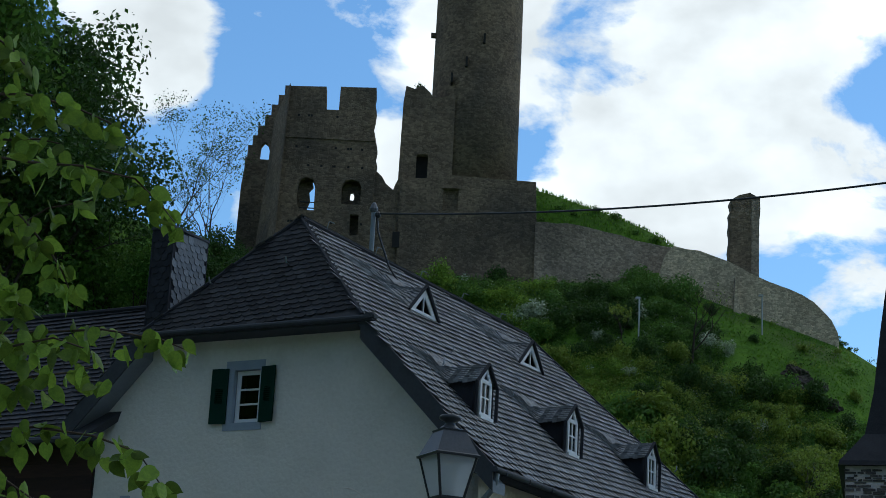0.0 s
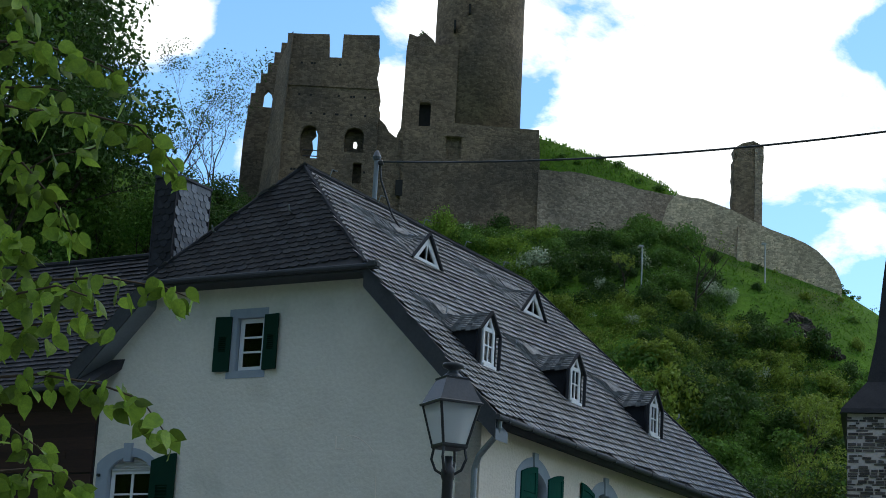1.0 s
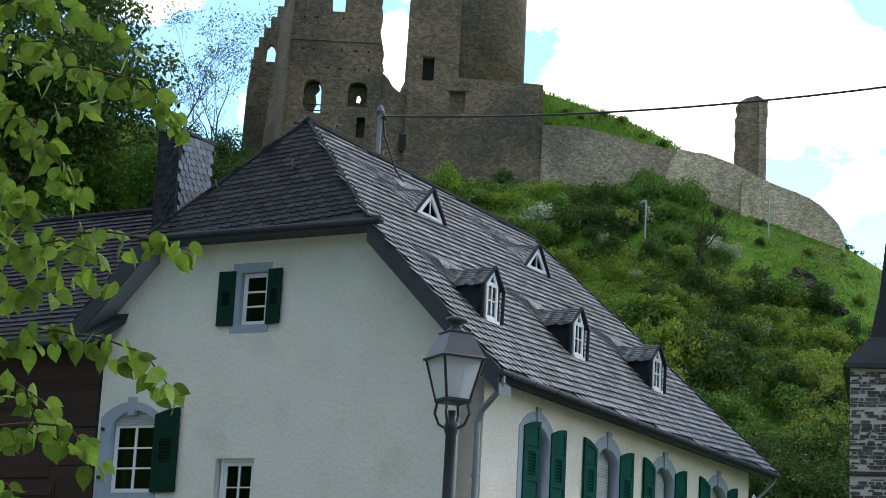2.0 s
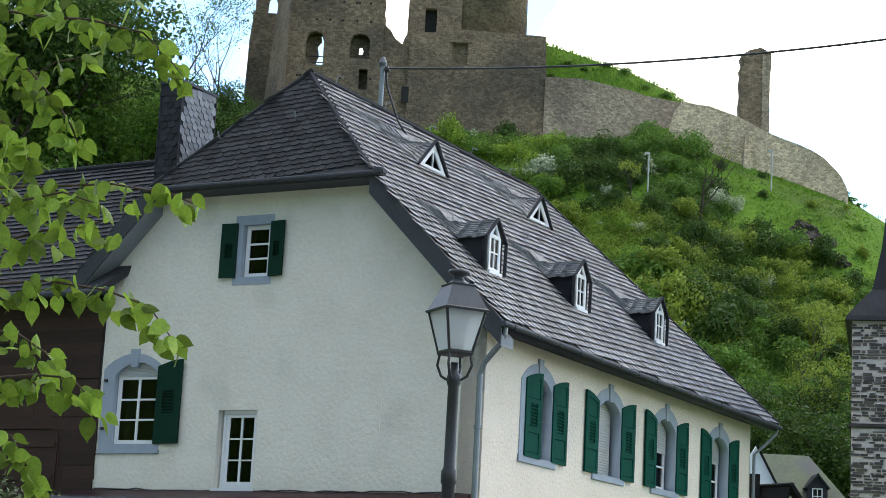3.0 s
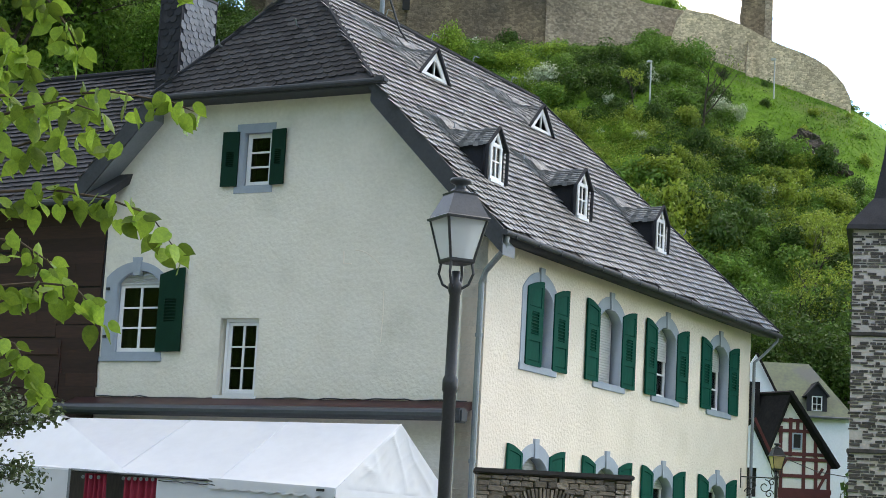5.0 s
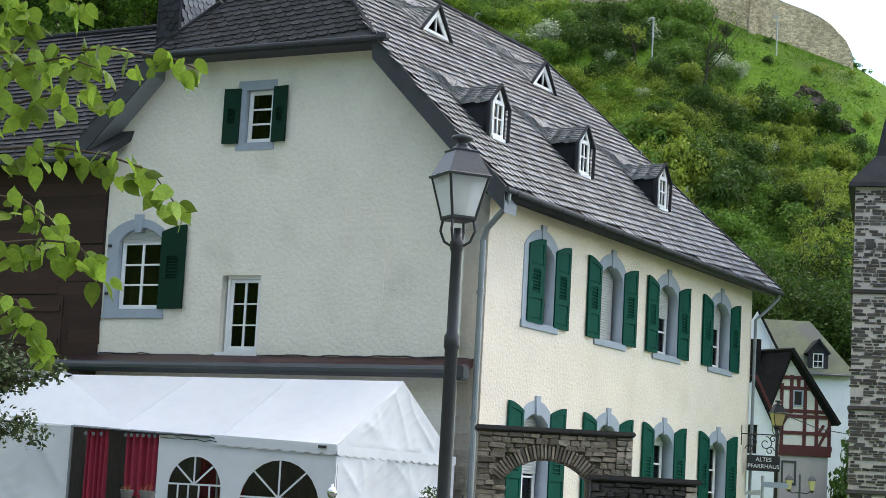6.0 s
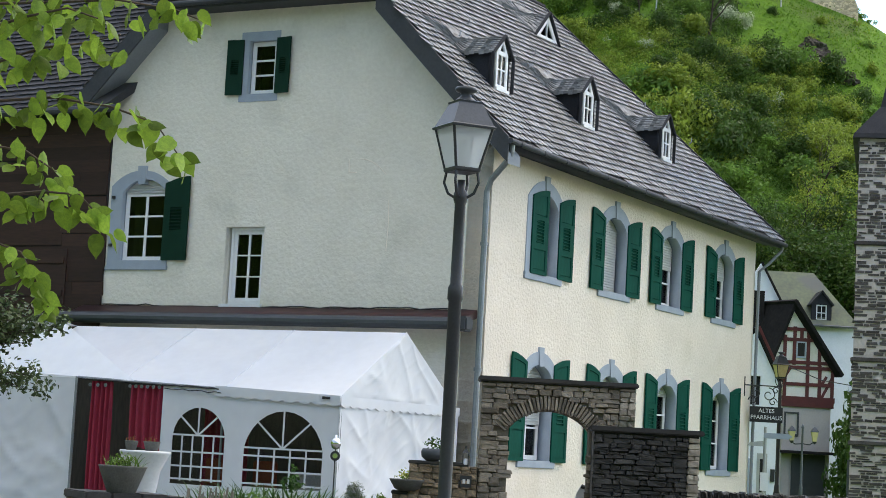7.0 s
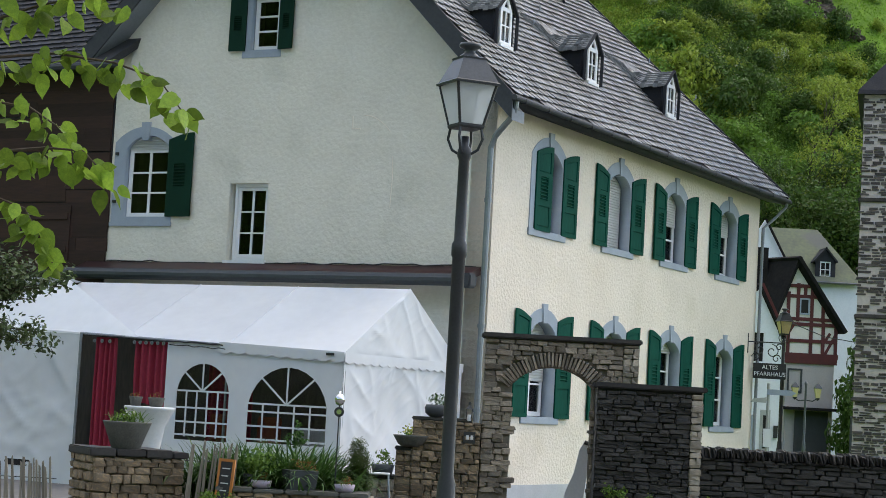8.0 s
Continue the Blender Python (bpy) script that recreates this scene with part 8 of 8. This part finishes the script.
make_fachwerk()
make_white_houses()


def garden_hedge():
    """The hedge and fence between the timbered house and the church."""
    rnd = random.Random(71)
    for x, y, s in ((23.4, 108, 1.7), (24.4, 109, 2.4), (23.3, 106.5, 1.3), (23.6, 105, 1.5), (25.4, 108, 2.2)):
        me = leaf_cloud(bush_lobes(rnd, 1.4), 900, 0.085, rnd.randint(0, 999))
        b = link("bush", me, GREENS["dark"], None, "", Matrix.LocRotScale((x, y, 0.0), Euler((0, 0, 0)), (s, s, s * 2.0)))
        tagged(b, "dark green garden bush beside the timbered house", "bush", "bushes beside the timbered house")
    hd = part("hedge_fence", cube(22.5, 27, 104.0, 104.15, 0, 2.4), M["garage"])
    tagged(hd, "dark board fence beside the timbered house", "fence")


garden_hedge()


# ---- hanging sign, signposts and lanterns ----
def words_mesh(body, size):
    cu = bpy.data.curves.new("words", "FONT")
    cu.body, cu.size, cu.align_x, cu.align_y, cu.extrude = body, size, "CENTER", "CENTER", 0.004
    ob = bpy.data.objects.new("words", cu)
    me = bpy.data.meshes.new_from_object(ob)
    bpy.data.objects.remove(ob)
    return me


def scroll(c, r, turns, start, sgn, n=26):
    return [(c[0] + r * (1 - 0.75 * i / n) * math.cos(start + sgn * turns * 6.28 * i / n), 0, c[1] + r * (1 - 0.75 * i / n) * math.sin(start + sgn * turns * 6.28 * i / n)) for i in range(n + 1)]


def make_sign():
    sg = thing("hanging_sign", "black hanging sign with white lettering on a scrolled iron bracket", "sign", pose(7.08, 43.3, 0.03))
    bd = part("board", cube(0.05, 0.79, -0.02, 0.02, 2.64, 2.99, bevel=0.008), M["chalkboard"], sg)
    for text, z in (("ALTES", 2.895), ("PFARRHAUS", 2.745)):
        part_ob = link("lettering", words_mesh(text, 0.132), M["white_paint"], bd, "white lettering", pose(0.42, -0.03, z, 90))
    part("bar", tube([(-0.1, 0, 3.46), (0.72, 0, 3.46)], 0.014, 6), M["iron"], sg)
    for c, r, st, sg_ in (((0.18, 3.30), 0.14, 1.57, 1), ((0.46, 3.26), 0.16, 1.57, -1), ((0.62, 3.36), 0.09, 0, 1), ((0.10, 3.12), 0.10, 3.1, -1), ((0.56, 3.10), 0.10, 0, 1)):
        part("scroll", tube(scroll(c, r, 1.2, st, sg_), 0.012, 5), M["iron"], sg)
    for x in (0.12, 0.72):
        part("hanger", tube([(x, 0, 2.99), (x, 0, 3.2), (x, 0, 3.46)], 0.008, 5), M["iron"], sg)
    part("wall_plate", cube(-0.12, -0.08, -0.03, 0.03, 3.2, 3.65), M["iron"], sg)
    po = thing("signpost", "grey post with arrow-shaped direction signs", "signpost", pose(7.36, 42.5, 0))
    part("post", tube([(0, 0, 0), (0, 0, 2.55)], 0.035, 8), M["pale_metal"], po)
    part("arrow", plate([(-0.04, 2.30), (0.50, 2.30), (0.60, 2.36), (0.50, 2.42), (-0.04, 2.42)], [], 0.02, pose(0, -0.06, 0)), M["blue_grey"], po)
    part("arrow", plate([(-0.4, 2.12), (-0.05, 2.12), (-0.05, 2.24), (-0.34, 2.20)], [], 0.02, pose(0, -0.06, 0)), M["pale_metal"], po)
    part("notice", plate(rect(-0.09, 0.09, 1.15, 1.55), [], 0.01, pose(0, -0.05, 0)), M["white_paint"], po)


make_sign()
M["amber_glass"] = mat("amber_lantern_glass", (0.60, 0.51, 0.27), (0.5, 0.42, 0.20), rough=0.2, scale=6, bump=0)
clear = M["lamp_glass"]
M["lamp_glass"] = M["amber_glass"]
lamp2 = make_lamp("street_lamp", pose(9.0, 50, 0.05, 0, 0, 10), "iron street lamp with amber lantern at the street corner")
lamp2.scale = (1.05, 1.05, 1.08)
M["lamp_glass"] = clear


def make_twin_lamp():
    tl = thing("twin_lamp", "twin-armed street lamp with amber lanterns", "street lamp", pose(15.4, 80, 0))
    part("post", turned([(0.09, 0), (0.07, 1.0), (0.05, 1.1), (0.045, 3.4), (0.07, 3.45), (0.02, 3.6)], 12), M["zinc_dark"], tl, smooth=True)
    part("arm", tube([(-0.47, 0, 2.86), (-0.3, 0, 2.75), (0, 0, 2.78), (0.3, 0, 2.75), (0.47, 0, 2.86)], 0.025, 6), M["iron"], tl)
    for x in (-0.45, 0.5):
        la = part("lantern", turned([(0.10, 2.88), (0.19, 3.28), (0.17, 3.29)], square=4), M["amber_glass"], tl, "amber glass lantern", pose(x, 0, 0))
        part("hood", turned([(0.22, 3.28), (0.20, 3.32), (0.10, 3.44), (0.03, 3.5)], square=4), M["lamp_hood"], la)
        part("base", turned([(0.03, 2.78), (0.11, 2.86), (0.11, 2.89)], square=4), M["iron"], la)


make_twin_lamp()
wire = part("street_wire", tube([(12.5, 82, 7.0), (16.5, 82, 5.55), (21.0, 82, 5.0)], 0.02, 5), M["iron"])
tagged(wire, "thin black wire across the street", "cable")
